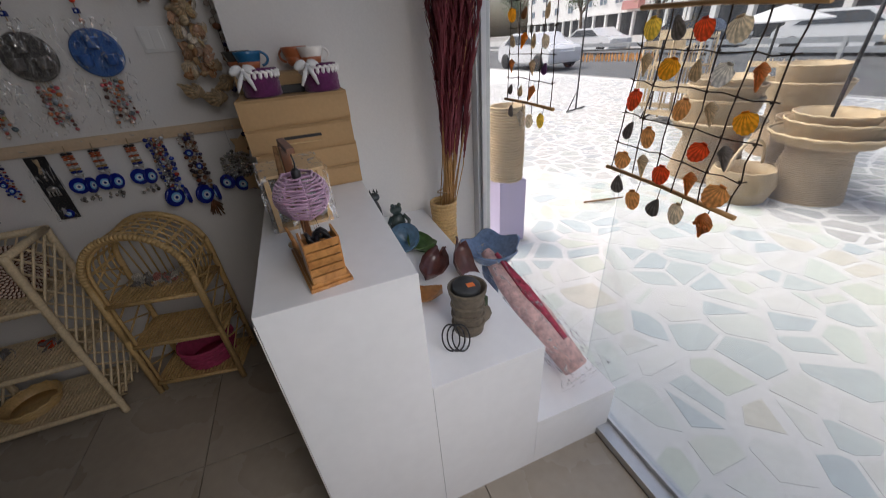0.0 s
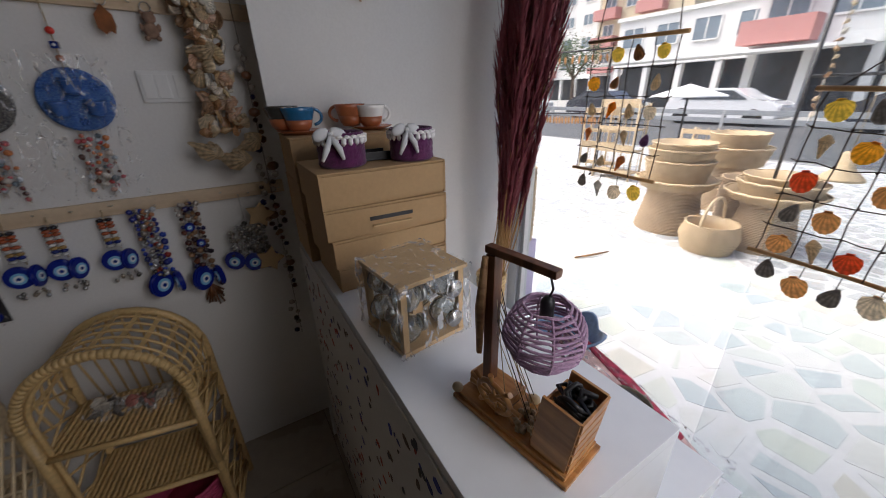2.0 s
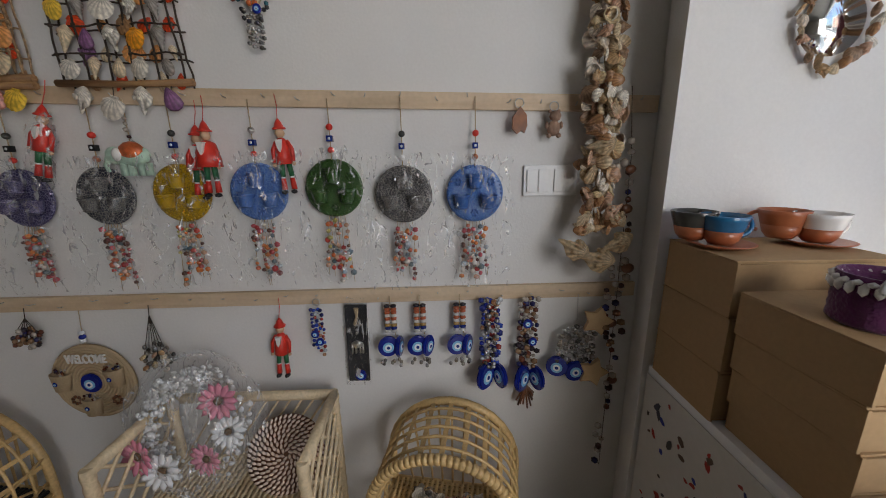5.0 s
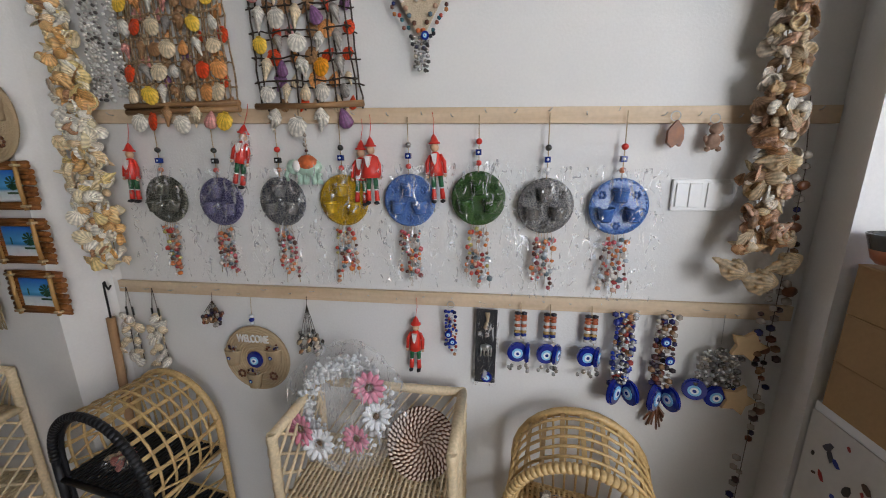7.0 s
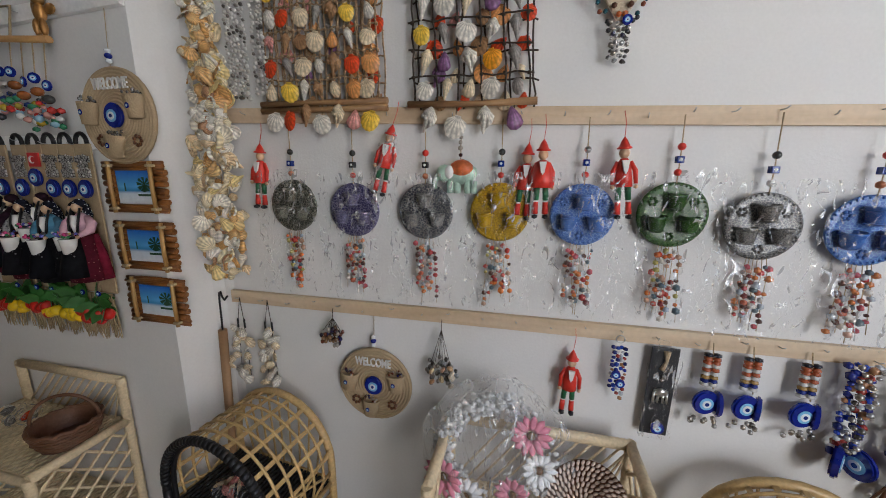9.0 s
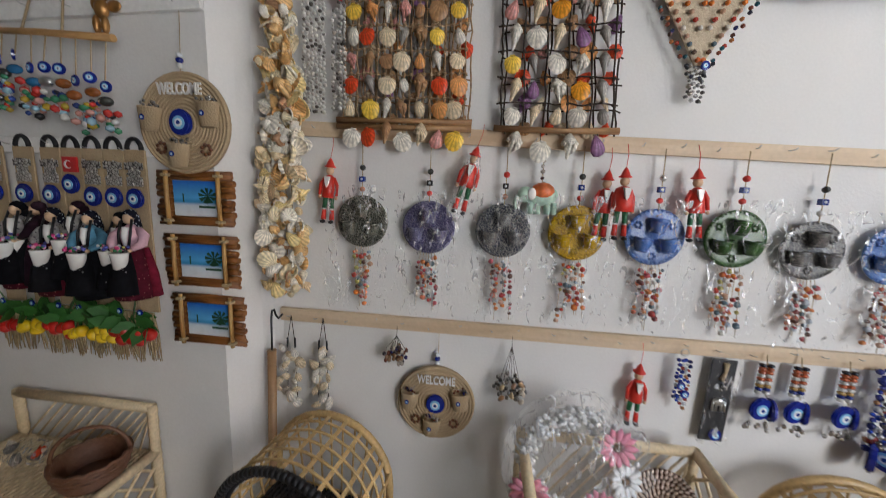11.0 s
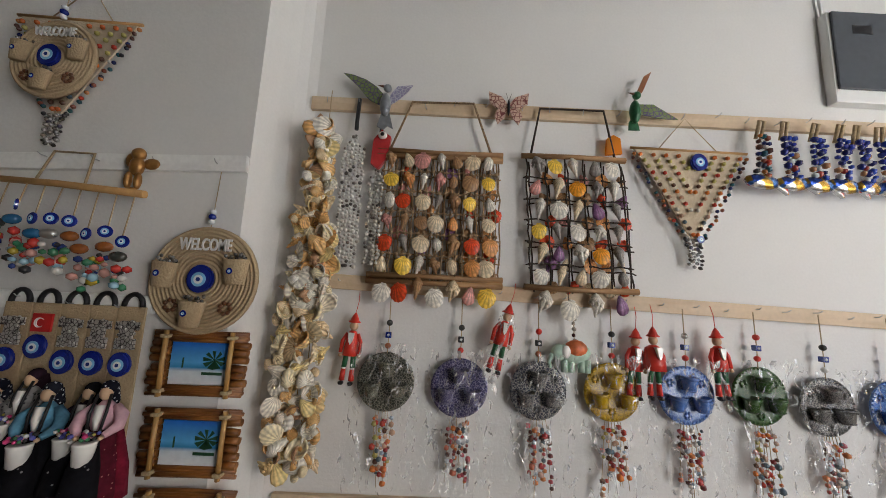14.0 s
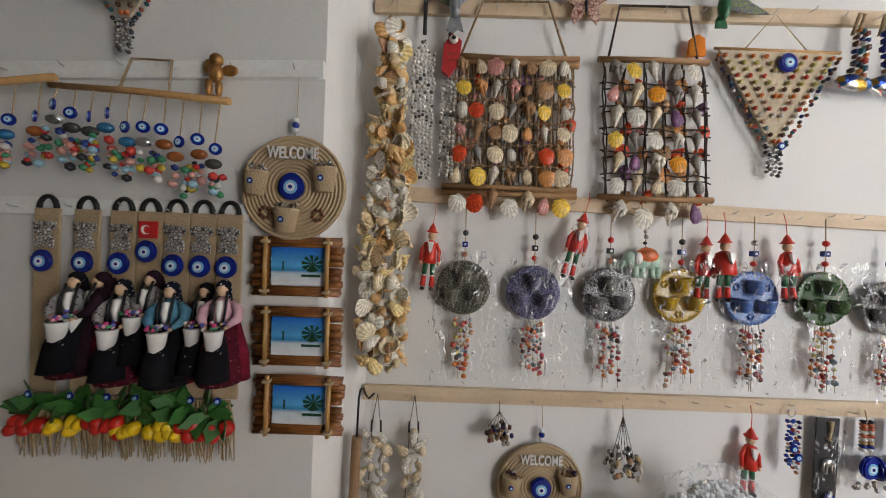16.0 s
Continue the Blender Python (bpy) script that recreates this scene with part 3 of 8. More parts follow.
far_house(60, 62, 90, 4, WHITE_R, "distant pale apartment block", cols=6)
far_house(26, -30, -13, 4, CREAM, "cream apartment house along the road", cols=5, balconies=(1, 3))
sg = thing("shop_sign", "red and white shop sign board above the shopfront", "sign", pose(25.75, -0.4, 2.8))
part("board", box(N(), -0.1, -1.9, 0, 0.1, 1.9, 0.75, 0.01), SIGN_RED, sg)
part("lettering_bar", box(box(N(), -0.12, -1.3, 0.2, -0.098, 0.4, 0.5), -0.12, 0.6, 0.25, -0.098, 1.5, 0.45), WHITE_PLASTIC, sg, "unreadable white lettering")
solid("awning", box(N(), 24.2, 4.2, 2.9, 25.9, 19, 3.05, 0.02), WHITE_R, "white flat awning over the pavement", "awning")


def car(m, paint, label):
    th = thing("car", label, "car", m)
    bm = N()
    prof = [(-2.1, 0.3), (-2.15, 0.75), (-1.9, 0.92), (-1.2, 0.98), (-0.55, 1.42), (0.9, 1.45), (1.7, 1.0), (2.1, 0.9), (2.15, 0.35), (1.9, 0.25), (-1.9, 0.25)]
    plate(bm, [(x, z) for x, z in prof], -0.82, 0.82)
    bmesh.ops.bevel(bm, geom=list(bm.edges), offset=0.06, segments=2, affect="EDGES")
    part("body", bm, paint, th)
    bm = N()
    for y in (-0.84, 0.835):
        plate(bm, [(-1.05, 1.0), (-0.5, 1.34), (0.85, 1.36), (1.45, 1.0)], y, y + 0.008)
    part("side_window", bm, SMOKED, th)
    tyre = mesh_of(lathe(N(), [(0.2, -0.1), (0.31, -0.1), (0.33, -0.05), (0.33, 0.05), (0.31, 0.1), (0.2, 0.1)], 16, pose(0, 0, 0, 90)), "tyre", BLACK)
    rim = mesh_of(lathe(N(), [(0.05, -0.09), (0.2, -0.07), (0.2, 0.07), (0.05, 0.09)], 12, pose(0, 0, 0, 90)), "rim", METAL)
    for x in (-1.35, 1.35):
        for y in (-0.78, 0.78):
            wh = new("wheel")
            wh.parent, wh.matrix_basis = th, pose(x, y, 0.33)
            piece("tyre", tyre, wh, Matrix())
            piece("rim", rim, wh, Matrix())
    lamp = mesh_of(box(N(), -0.05, -0.18, -0.07, 0.05, 0.18, 0.07, 0.02), "headlight", WHITE_PLASTIC)
    for y in (-0.55, 0.55):
        piece("headlight", lamp, th, pose(2.1, y, 0.72))
        piece("tail_light", lamp, th, pose(-2.1, y, 0.75))
    return th


CAR_WHITE = mat("white_car_paint", (0.75, 0.76, 0.78), 0.2, var=0.02, coat=0.6, bump=0)
CAR_DARK = mat("dark_car_paint", (0.04, 0.045, 0.06), 0.2, var=0.02, coat=0.6, bump=0)
for x, y, p, l in ((19, 6.5, CAR_WHITE, "white parked car beside the far kerb"), (19.2, 12.5, CAR_DARK, "dark parked car beside the far kerb"), (19, 19, CAR_WHITE, "white parked car beside the far kerb"), (19.1, 26, CAR_DARK, "dark parked car beside the far kerb"), (19.1, 0.5, CAR_DARK, "dark parked car beside the far kerb"), (11.2, 14, CAR_WHITE, "white parked car beside the terrace kerb")):
    car(pose(x, y, -0.15, 0, 0, 90), p, l)

# ---- small recurring pieces ----
rnd = random.Random(11)
FLAT = pose(0, 0, 0, 90)          # turns a body about z to face -y


def shell_scallop(ribs=9, flare=1.0):
    """A domed ribbed fan with a small hinge."""
    bm, n, k = N(), ribs * 2, 6
    rows = []
    for j in range(k):
        r = (j + 0.5) / (k - 0.5)
        row = []
        for i in range(n + 1):
            a = radians(-70 * flare + 140 * flare * i / n)
            ridge = 1 if i % 2 == 0 else -1
            reach = r * (1 + 0.015 * ridge) * 1.75 * math.cos(a) ** 0.5
            dome = 0.36 * math.sin(math.pi * (0.22 + 0.78 * (1 - r))) * math.cos(a)
            row.append(bm.verts.new((0.76 * math.sin(a) * reach, -dome - 0.032 * r * ridge, 0.8 - math.cos(a) * reach)))
        rows.append(row)
    for a, b in zip(rows, rows[1:]):
        for i in range(n):
            bm.faces.new((a[i], a[i + 1], b[i + 1], b[i]))
    box(bm, -0.24, -0.16, 0.62, 0.24, 0.02, 0.8, 0.05)
    return bm


def shell_cone(turns=5):
    bm = N()
    prof = [(0.04, -1.0)]
    for i in range(turns * 2):
        f = i / (turns * 2 - 1)
        prof.append(((0.12 + 0.42 * f ** 1.2) * (1.0 if i % 2 else 0.8), -0.9 + 1.3 * f))
    prof += [(0.44, 0.62), (0.2, 0.9), (0.05, 1.0)]
    lathe(bm, prof, 10)
    bmesh.ops.scale(bm, vec=(1, 0.85, 1), verts=bm.verts)
    return bm


def shell_conch():
    bm = shell_cone(4)
    for i in range(7):
        a = i * 0.9
        ball(bm, (0.48 * math.cos(a), 0.42 * math.sin(a), 0.35 - 0.05 * i), (0.13, 0.13, 0.2))
    plate(bm, [(0.1, -0.7), (0.62, -0.2), (0.72, 0.3), (0.3, 0.7)], -0.2, -0.08)
    return bm


def shell_clam():
    """A shallow pointed bivalve with growth ridges."""
    bm = N()
    ball(bm, (0, 0, 0), (0.66, 0.26, 0.86), 2)
    for v in bm.verts:
        if v.co.y > 0.04:
            v.co.y = 0.04
        v.co.y += 0.02 * math.sin(v.co.z * 18)
        v.co.x *= 0.85 - 0.55 * v.co.z
    return bm


def shell_cowrie():
    bm = N()
    ball(bm, (0, 0, 0), (0.55, 0.42, 0.8), 2)
    for v in bm.verts:
        if v.co.y < -0.2 and abs(v.co.x) < 0.12:
            v.co.y += 0.16
    return bm


def shell_cupped():
    """An open half shell: a hollow ribbed bowl with a thick rim, drawn to a point at the hinge."""
    bm, n, k = N(), 16, 5
    rows = []
    for j, (q, dep) in enumerate(((1.0, 0.0), (0.86, 0.2), (0.6, 0.36), (0.3, 0.44), (0.02, 0.46))):
        rows.append([bm.verts.new((0.72 * q * math.sin(a) * (1 - 0.22 * math.cos(a)), dep - 0.12 + (0.03 if i % 2 else 0.0) * q, 0.82 * q * math.cos(a))) for i, a in enumerate(np.linspace(0, 2 * math.pi, n, endpoint=False))])
    inner = [[bm.verts.new((v.co.x * 0.9, v.co.y - 0.07, v.co.z * 0.9)) for v in row] for row in rows]
    for grid in (rows, inner):
        for a, b in zip(grid, grid[1:]):
            for i in range(n):
                bm.faces.new((a[i], a[(i + 1) % n], b[(i + 1) % n], b[i]))
    for i in range(n):
        bm.faces.new((rows[0][i], rows[0][(i + 1) % n], inner[0][(i + 1) % n], inner[0][i]))
    return bm


def shell_snail():
    """A round sea snail: a coil of swelling whorls."""
    bm = N()
    line, rad = [], []
    for i in range(26):
        f = i / 25
        a, q = f * 4.6 * math.pi, 0.08 + 0.5 * f ** 1.4
        line.append((q * math.cos(a), 0.42 * f - 0.3, q * math.sin(a)))
        rad.append(0.05 + 0.33 * f ** 1.3)
    tube(bm, line, rad, 7)
    return bm


SHAPES = (shell_scallop, shell_cone, shell_clam, shell_cowrie, shell_conch, shell_scallop)
SHELLS = [mesh_of(s(), "shell", SHELL, True) for s in (*SHAPES, shell_cupped, shell_snail)]
PALE = [mesh_of(s(), "shell", SHELL_PALE, True) for s in (shell_scallop, shell_cone, shell_clam, shell_cupped, shell_conch, shell_cupped, shell_cone, shell_snail, shell_scallop)]
DYES = {k + end: mat(f"{k}_shell{end}", c, 0.4, thin=thin, var=0.36, scale=2.2, fine=7, bump=0) for k, c in
        {"orange": (0.88, 0.36, 0.02), "red": (0.78, 0.08, 0.02), "yellow": (0.88, 0.58, 0.07), "purple": (0.26, 0.12, 0.26), "cream": (0.76, 0.62, 0.42),
         "white": (0.74, 0.69, 0.6), "pink": (0.7, 0.32, 0.28), "brown": (0.4, 0.22, 0.1), "rust": (0.72, 0.32, 0.1), "grey": (0.32, 0.29, 0.26)}.items() for end, thin in (("", 0.62), ("_thick", 0.12))}
for m_ in (*DYES.values(), SHELL_PALE, SHELL):
    # ribs spreading from the hinge and growth bands across them
    n, ln = m_.node_tree.nodes, m_.node_tree.links
    co, sp = n.new("ShaderNodeTexCoord"), n.new("ShaderNodeSeparateXYZ")
    ln.new(co.outputs["Object"], sp.inputs[0])
    ops = [n.new("ShaderNodeMath") for _ in range(9)]
    for o, k in zip(ops, ("SUBTRACT", "ARCTAN2", "MULTIPLY", "SINE", "MULTIPLY", "SINE", "MULTIPLY_ADD", "MULTIPLY_ADD", "MULTIPLY")):
        o.operation = k
    ops[0].inputs[0].default_value = 0.8
    ln.new(sp.outputs["Z"], ops[0].inputs[1])
    ln.new(sp.outputs["X"], ops[1].inputs[0])
    ln.new(ops[0].outputs[0], ops[1].inputs[1])
    ln.new(ops[1].outputs[0], ops[2].inputs[0])
    ops[2].inputs[1].default_value = 23.0
    ln.new(ops[2].outputs[0], ops[3].inputs[0])
    ln.new(sp.outputs["Z"], ops[4].inputs[0])
    ops[4].inputs[1].default_value = 15.0
    ln.new(ops[4].outputs[0], ops[5].inputs[0])
    ln.new(ops[3].outputs[0], ops[6].inputs[0])
    ops[6].inputs[1].default_value, ops[6].inputs[2].default_value = 0.2, 0.92
    ln.new(ops[5].outputs[0], ops[7].inputs[0])
    ops[7].inputs[1].default_value = 0.05
    ln.new(ops[6].outputs[0], ops[7].inputs[2])
    scale_node = [x for x in n if x.type == "VECT_MATH"][0]
    old = scale_node.inputs["Scale"].links[0].from_socket
    ln.new(old, ops[8].inputs[0])
    ln.new(ops[7].outputs[0], ops[8].inputs[1])
    ln.new(ops[8].outputs[0], scale_node.inputs["Scale"])
DYED = {}


def dyed(kind, colour):
    if (kind, colour) not in DYED:
        DYED[kind, colour] = mesh_of(SHAPES[kind](), "shell", DYES[colour], True)
    return DYED[kind, colour]


def scaled(m, s):
    return m @ Matrix.Diagonal((s, s, s, 1))


def tumble(amount=25):
    return (rnd.uniform(-amount, amount), rnd.uniform(-amount, amount), rnd.uniform(-amount * 1.6, amount * 1.6))


def evil_eye(parent, m, r, name="evil_eye", drop=True):
    """Flat cobalt glass drop with white, sky and black rings."""
    e = new(name)
    e.parent, e.matrix_basis = parent, m
    pts = ring_pts(0, 0, r, r, 20)
    if drop:
        pts = [(x, z * (1.12 if z > 0 else 1)) for x, z in pts]
    bm = plate(N(), pts, -r * 0.22, r * 0.2)
    bmesh.ops.bevel(bm, geom=[x for x in bm.edges if abs(x.verts[0].co.y - x.verts[1].co.y) < 1e-6], offset=r * 0.12, segments=2, affect="EDGES")
    part("glass", bm, EYE_BLUE, e, smooth=False)
    for k, (q, mt, y) in enumerate(((0.54, EYE_SKY, 0.24), (0.34, EYE_WHITE, 0.27), (0.16, EYE_PUPIL, 0.3))):
        part("ring" if k < 2 else "pupil", plate(N(), ring_pts(0, 0, r * q, r * q, 16), -r * y - 0.0006, -r * 0.15), mt, e)
    return e


def strand(bm, x, z0, z1, y=0.0, r=0.006, gap=0.3, sway=0.004, rg=None):
    """Beads threaded on an upright line."""
    rg = rg or rnd
    z = z0
    while z > z1:
        q = r * rg.uniform(0.65, 1.2)
        bead(bm, (x + rg.uniform(-sway, sway), y + rg.uniform(-sway, sway), z - q), (q, q, q * rg.uniform(0.8, 1.1)))
        z -= 2 * q * (1 + gap * rg.random())


def cord(pts, r=0.0012, n=5):
    return tube(N(), pts, r, n)


NAIL = mesh_of(tube(N(), [(0, 0.006, 0), (0, -0.012, 0.001), (0, -0.02, 0.006)], 0.0013, 5), "nail", METAL)


def batten(name, x0, x1, z, y, material, label, nails, fall=0.0):
    th = thing(name, label, "batten", pose((x0 + x1) / 2, y, z, 0, fall, 0), "wooden display battens")
    w = (x1 - x0) / 2
    part("board", box(N(), -w, -0.014, -0.02, w, 0, 0.02, 0.0015), material, th)
    for k in range(nails):
        piece("nail", NAIL, th, pose(-w + (k + 0.5) * 2 * w / nails + rnd.uniform(-.01, .01), -0.014, rnd.uniform(-.008, .01), 0, 0, rnd.uniform(-20, 20)))


# ---- battens ----
batten("wall_batten", -1.748, 0.325, 2.102, -0.001, PINE, "pale pine batten with hooks, upper row on the wall", 22, -0.35)
batten("wall_batten", -1.742, 0.325, 1.556, -0.001, PINE, "pale pine batten with nails holding ceramic discs", 24, 1.5)
batten("wall_batten", -1.742, 0.318, 1.032, -0.001, PINE, "pale pine batten with nails holding evil eye charms", 24, -0.2)
batten("wall_batten", -3.2, -1.832, 1.822, -0.141, WHITE_BATTEN, "white painted batten on the wall pier", 10, -2.1)
batten("wall_batten", -3.2, -2.0, 1.5, -0.141, WHITE_BATTEN, "white painted batten behind the hanging charms", 10)

# ---- ceramic discs with little cups ----
def disc_mat(name, ground, line, rough=0.3, metal=0.0, scale=70, mixw=0.5):
    m = mat(name, ground, rough, metal, var=0.15, scale=20, fine=90, coat=0.15)
    n, ln = m.node_tree.nodes, m.node_tree.links
    co, vo, ramp = n.new("ShaderNodeTexCoord"), n.new("ShaderNodeTexVoronoi"), n.new("ShaderNodeValToRGB")
    vo.feature, vo.inputs["Scale"].default_value = "DISTANCE_TO_EDGE", scale
    els = ramp.color_ramp.elements
    els[0].color, els[1].color, els[0].position, els[1].position = rgb(line), rgb(ground), 0.03, 0.04 + 0.1 * mixw
    ln.new(co.outputs["Object"], vo.inputs["Vector"])
    ln.new(vo.outputs["Distance"], ramp.inputs["Fac"])
    ln.new(ramp.outputs["Color"], [x for x in n if x.type == "VECT_MATH"][0].inputs[0])
    return m


SCALLOP_EDGE = [(0.0, -0.004), (0.05, -0.004), (0.068, -0.002), (0.073, 0.001), (0.074, 0.004), (0.07, 0.006), (0.055, 0.004), (0.0, 0.005)]
CUP_PROF = [(0.0001, 0.0), (0.0125, 0.0), (0.015, 0.004), (0.0175, 0.014), (0.0205, 0.032), (0.022, 0.037), (0.0195, 0.037), (0.0175, 0.03), (0.0001, 0.028)]


def ceramic_disc(x, z, ground, line, label, beads, top, turn=0, bag=True, seed=0, scale=150, tails=6, metal=0.0):
    rg = random.Random(seed)
    th = thing("hanging_disc", label, "wall ornament", pose(x, -0.02, z), "ceramic coffee cup discs on the batten")
    mt = disc_mat(f"glaze_{seed}", ground, line, 0.3, metal, scale)
    bm = lathe(N(), [(r, h) for r, h in SCALLOP_EDGE], 32, FLAT)
    part("plate", bm, mt, th, m=pose(0, 0, 0, 0, turn, 0))
    # small studs round the rim, flower bosses between the cups, a raised band on each cup
    bm = N()
    for k in range(40):
        q = 2 * math.pi * k / 40
        bead(bm, (0.0685 * math.cos(q), -0.0065, 0.0685 * math.sin(q)), (0.0028, 0.0024, 0.0028))
    share = 0.62 if max(ground) < 0.11 and ground[1] < 0.07 else 0.25
    lm_ = disc_mat(f"relief_{seed}", tuple((1 - share) * g + share * l for g, l in zip(ground, line)), ground, 0.28, metal, 230, 0.8)
    tagged(part("rim_studs", bm, lm_, th), kind="stuff")
    cup = mesh_of(lathe(N(), CUP_PROF, 16), "cup", lm_)
    for cx, cz in ((0, 0.012), (-0.033, -0.038), (0.033, -0.038)):
        piece("cup", cup, th, pose(cx, -0.017, cz, rg.uniform(-4, 8), rg.uniform(-5, 5), rg.uniform(0, 90)))
    petal = mesh_of(ball(N(), (0, 0, 0), (0.0042, 0.0026, 0.0042), 1), "petal", lm_)
    for fx, fz in ((-0.042, 0.03), (0.042, 0.03), (0.0, -0.05)):
        for k in range(6):
            q = k * math.pi / 3
            piece("petal", petal, th, pose(fx + 0.0075 * math.cos(q), -0.006, fz + 0.0075 * math.sin(q)))
    for cx, cz in ((0, 0.012), (-0.033, -0.038), (0.033, -0.038)):
        for zz, rr in ((0.004, 0.016), (0.031, 0.0215)):
            part("cup_band", tube(N(), [(cx + rr * math.cos(q), -0.017 + rr * math.sin(q), cz + zz) for q in np.linspace(0, 2 * math.pi, 17)], 0.0014, 5, False), lm_, th)
    bz = 0.09 + rg.uniform(0, 0.006)
    part("bead", ball(N(), (0, -0.006, bz), (0.0082, 0.0082, 0.0078), 2), rg.choice((GLAZE_WHITE, RED, RED, TERRACOTTA)), th)
    part("bead", box(N(), -0.0075, -0.0135, bz + 0.02, 0.0075, 0.0015, bz + 0.035, 0.002), EYE_PUPIL if rg.random() < 0.5 else BLACK, th)
    part("bead_eye", ball(N(), (0, -0.0138, bz + 0.0275), (0.004, 0.0012, 0.004), 1), EYE_WHITE, th)
    part("bead", ball(N(), (0.001, -0.006, bz + 0.054 + rg.uniform(0, 0.006)), (0.0085, 0.0085, 0.0085), 2), rg.choice((GLAZE_DARK, SILVER, GLAZE_DARK, RED)), th)
    part("cord", cord([(0, -0.006, 0.07), (0.001, -0.006, 0.12), (0, -0.004, top - z)], 0.0014), TWINE, th)
    bm, cm = N(), N()
    for k in range(tails):
        tx = (k - (tails - 1) / 2) * 0.0095 + rg.uniform(-.002, .002)
        end = -0.235 - rg.uniform(-0.035, 0.02)
        drift = rg.uniform(-0.012, 0.014)
        tube(cm, [(tx * 0.8, -0.004, -0.068), (tx, -0.008, -0.1), (tx + drift, -0.01, end)], 0.0009, 4)
        for run in range(3):
            a = -0.085 + (end + 0.085) * run / 3 + rg.uniform(-.01, .01)
            strand(bm, tx + drift * run / 3, a, a - rg.uniform(0.022, 0.045), -0.01, rg.uniform(0.0058, 0.0086), 0.25, 0.004, rg)
    part("bead_tassel", bm, beads, th)
    part("tassel_cord", cm, TWINE, th)
    if bag:
        bm = N()
        w, h, nx, nz = 0.088, 0.34, 9, 16
        grid = [[bm.verts.new((-w + 2 * w * i / nx + rg.uniform(-.009, .009), -0.046 - 0.012 * math.sin(math.pi * i / nx) + rg.uniform(-.01, .01), 0.1 - h * j / nz + rg.uniform(-.006, .006))) for i in range(nx + 1)] for j in range(nz + 1)]
        for j in range(nz):
            for i in range(nx):
                bm.faces.new((grid[j][i], grid[j][i + 1], grid[j + 1][i + 1], grid[j + 1][i]))
        part("plastic_bag", bm, FILM, th, "crinkled clear plastic bag").visible_shadow = False
    return th


ceramic_disc(-1.477, 1.329, (0.05, 0.055, 0.04), (0.34, 0.32, 0.25), "pewter grey patterned disc with cups and bead tassel", BEAD_RED, 1.55, seed=1, metal=0.4)
ceramic_disc(-1.287, 1.322, (0.028, 0.024, 0.1), (0.3, 0.28, 0.4), "violet blue patterned disc with cups in plastic bag", BEAD_PINK, 1.55, seed=2)
ceramic_disc(-1.083, 1.324, (0.03, 0.035, 0.055), (0.4, 0.38, 0.34), "dark grey patterned disc with cups in plastic bag", BEAD_PINK, 1.55, seed=3, metal=0.2)
ceramic_disc(-0.89, 1.328, (0.5, 0.31, 0.004), (0.2, 0.11, 0.004), "yellow patterned disc with cups and red bead tassel", BEAD_RED, 1.55, seed=4)
ceramic_disc(-0.695, 1.328, (0.05, 0.13, 0.4), (0.2, 0.32, 0.56), "pale blue disc with cups in plastic bag", BEAD_PINK, 1.55, seed=5)
ceramic_disc(-0.503, 1.334, (0.02, 0.075, 0.01), (0.07, 0.13, 0.03), "green glazed disc with cups and red bead tassel", BEAD_RED, 1.55, seed=6)
ceramic_disc(-0.325, 1.315, (0.04, 0.04, 0.045), (0.32, 0.3, 0.27), "black and silver lace patterned disc with bead tassel", BEAD_PINK, 1.55, seed=7, scale=190)
ceramic_disc(-0.14, 1.314, (0.03, 0.1, 0.36), (0.12, 0.26, 0.5), "bright blue patterned disc with cups in plastic bag", BEAD_PINK, 1.55, seed=8)

# ---- shell garlands ----
def shell_garland(name, label, axis, count, seed, meshes, spread, size):
    """Strings of threaded shells; axis: (x, z) at the top and at the bottom."""
    rg = random.Random(seed)
    (xa, za), (xb, zb) = axis
    th = thing(name, label, "shell garland", pose(xa, -0.04, za))
    bm = N()
    for k in (1, 2, 3):
        o = (k - 2) * 0.3
        tube(bm, [(0, 0, 0.12 if k == 2 else 0.03), (o * spread * 0.5, -0.01, -0.15), (o * spread + (xb - xa) * 0.5, -0.015, (zb - za) * 0.5), (o * spread + (xb - xa), -0.015, zb - za)], 0.0012, 4)
    part("garland_cord", bm, TWINE, th)
    for k in range(count):
        f = (k + rg.random()) / count
        w = spread * min(1, 0.35 + 1.2 * f)
        x = (xb - xa) * f + rg.uniform(-w, w)
        s = size * rg.uniform(0.65, 1.25)
        m = pose(x, -0.012 - rg.uniform(0, 0.045), (zb - za) * f, rg.uniform(-50, 50), rg.uniform(-140, 140), rg.uniform(-70, 70))
        piece("shell", meshes[rg.randrange(len(meshes))], th, scaled(m, s))
    return th


shell_garland("shell_garland", "long garland of cream and tan seashells hanging in the corner", ((-1.682, 2.0), (-1.69, 1.12)), 290, 3, PALE, 0.058, 0.029)
gr = shell_garland("shell_garland", "long garland of large conch and scallop shells beside the switch", ((0.155, 1.98), (0.165, 1.22)), 220, 4, SHELLS, 0.04, 0.0255)
for dx, dz, k, s, t in ((-0.05, -0.80, 4, 0.045, 120), (0.01, -0.83, 4, 0.05, 100), (0.06, -0.79, 4, 0.042, 60), (-0.03, -0.73, 0, 0.03, 0), (0.05, -0.72, 4, 0.035, 150), (0.0, -0.55, 4, 0.038, 80), (0.02, -0.46, 4, 0.036, 200), (-0.02, -0.62, 2, 0.03, 0)):
    piece("shell", dyed(k, "cream"), gr, scaled(pose(dx, -0.05, dz, 20, t, 20), s))
bs = thing("bead_string", "dark bead string with wooden pieces hanging by the corner", "bead string", pose(0.25, -0.05, 1.4))
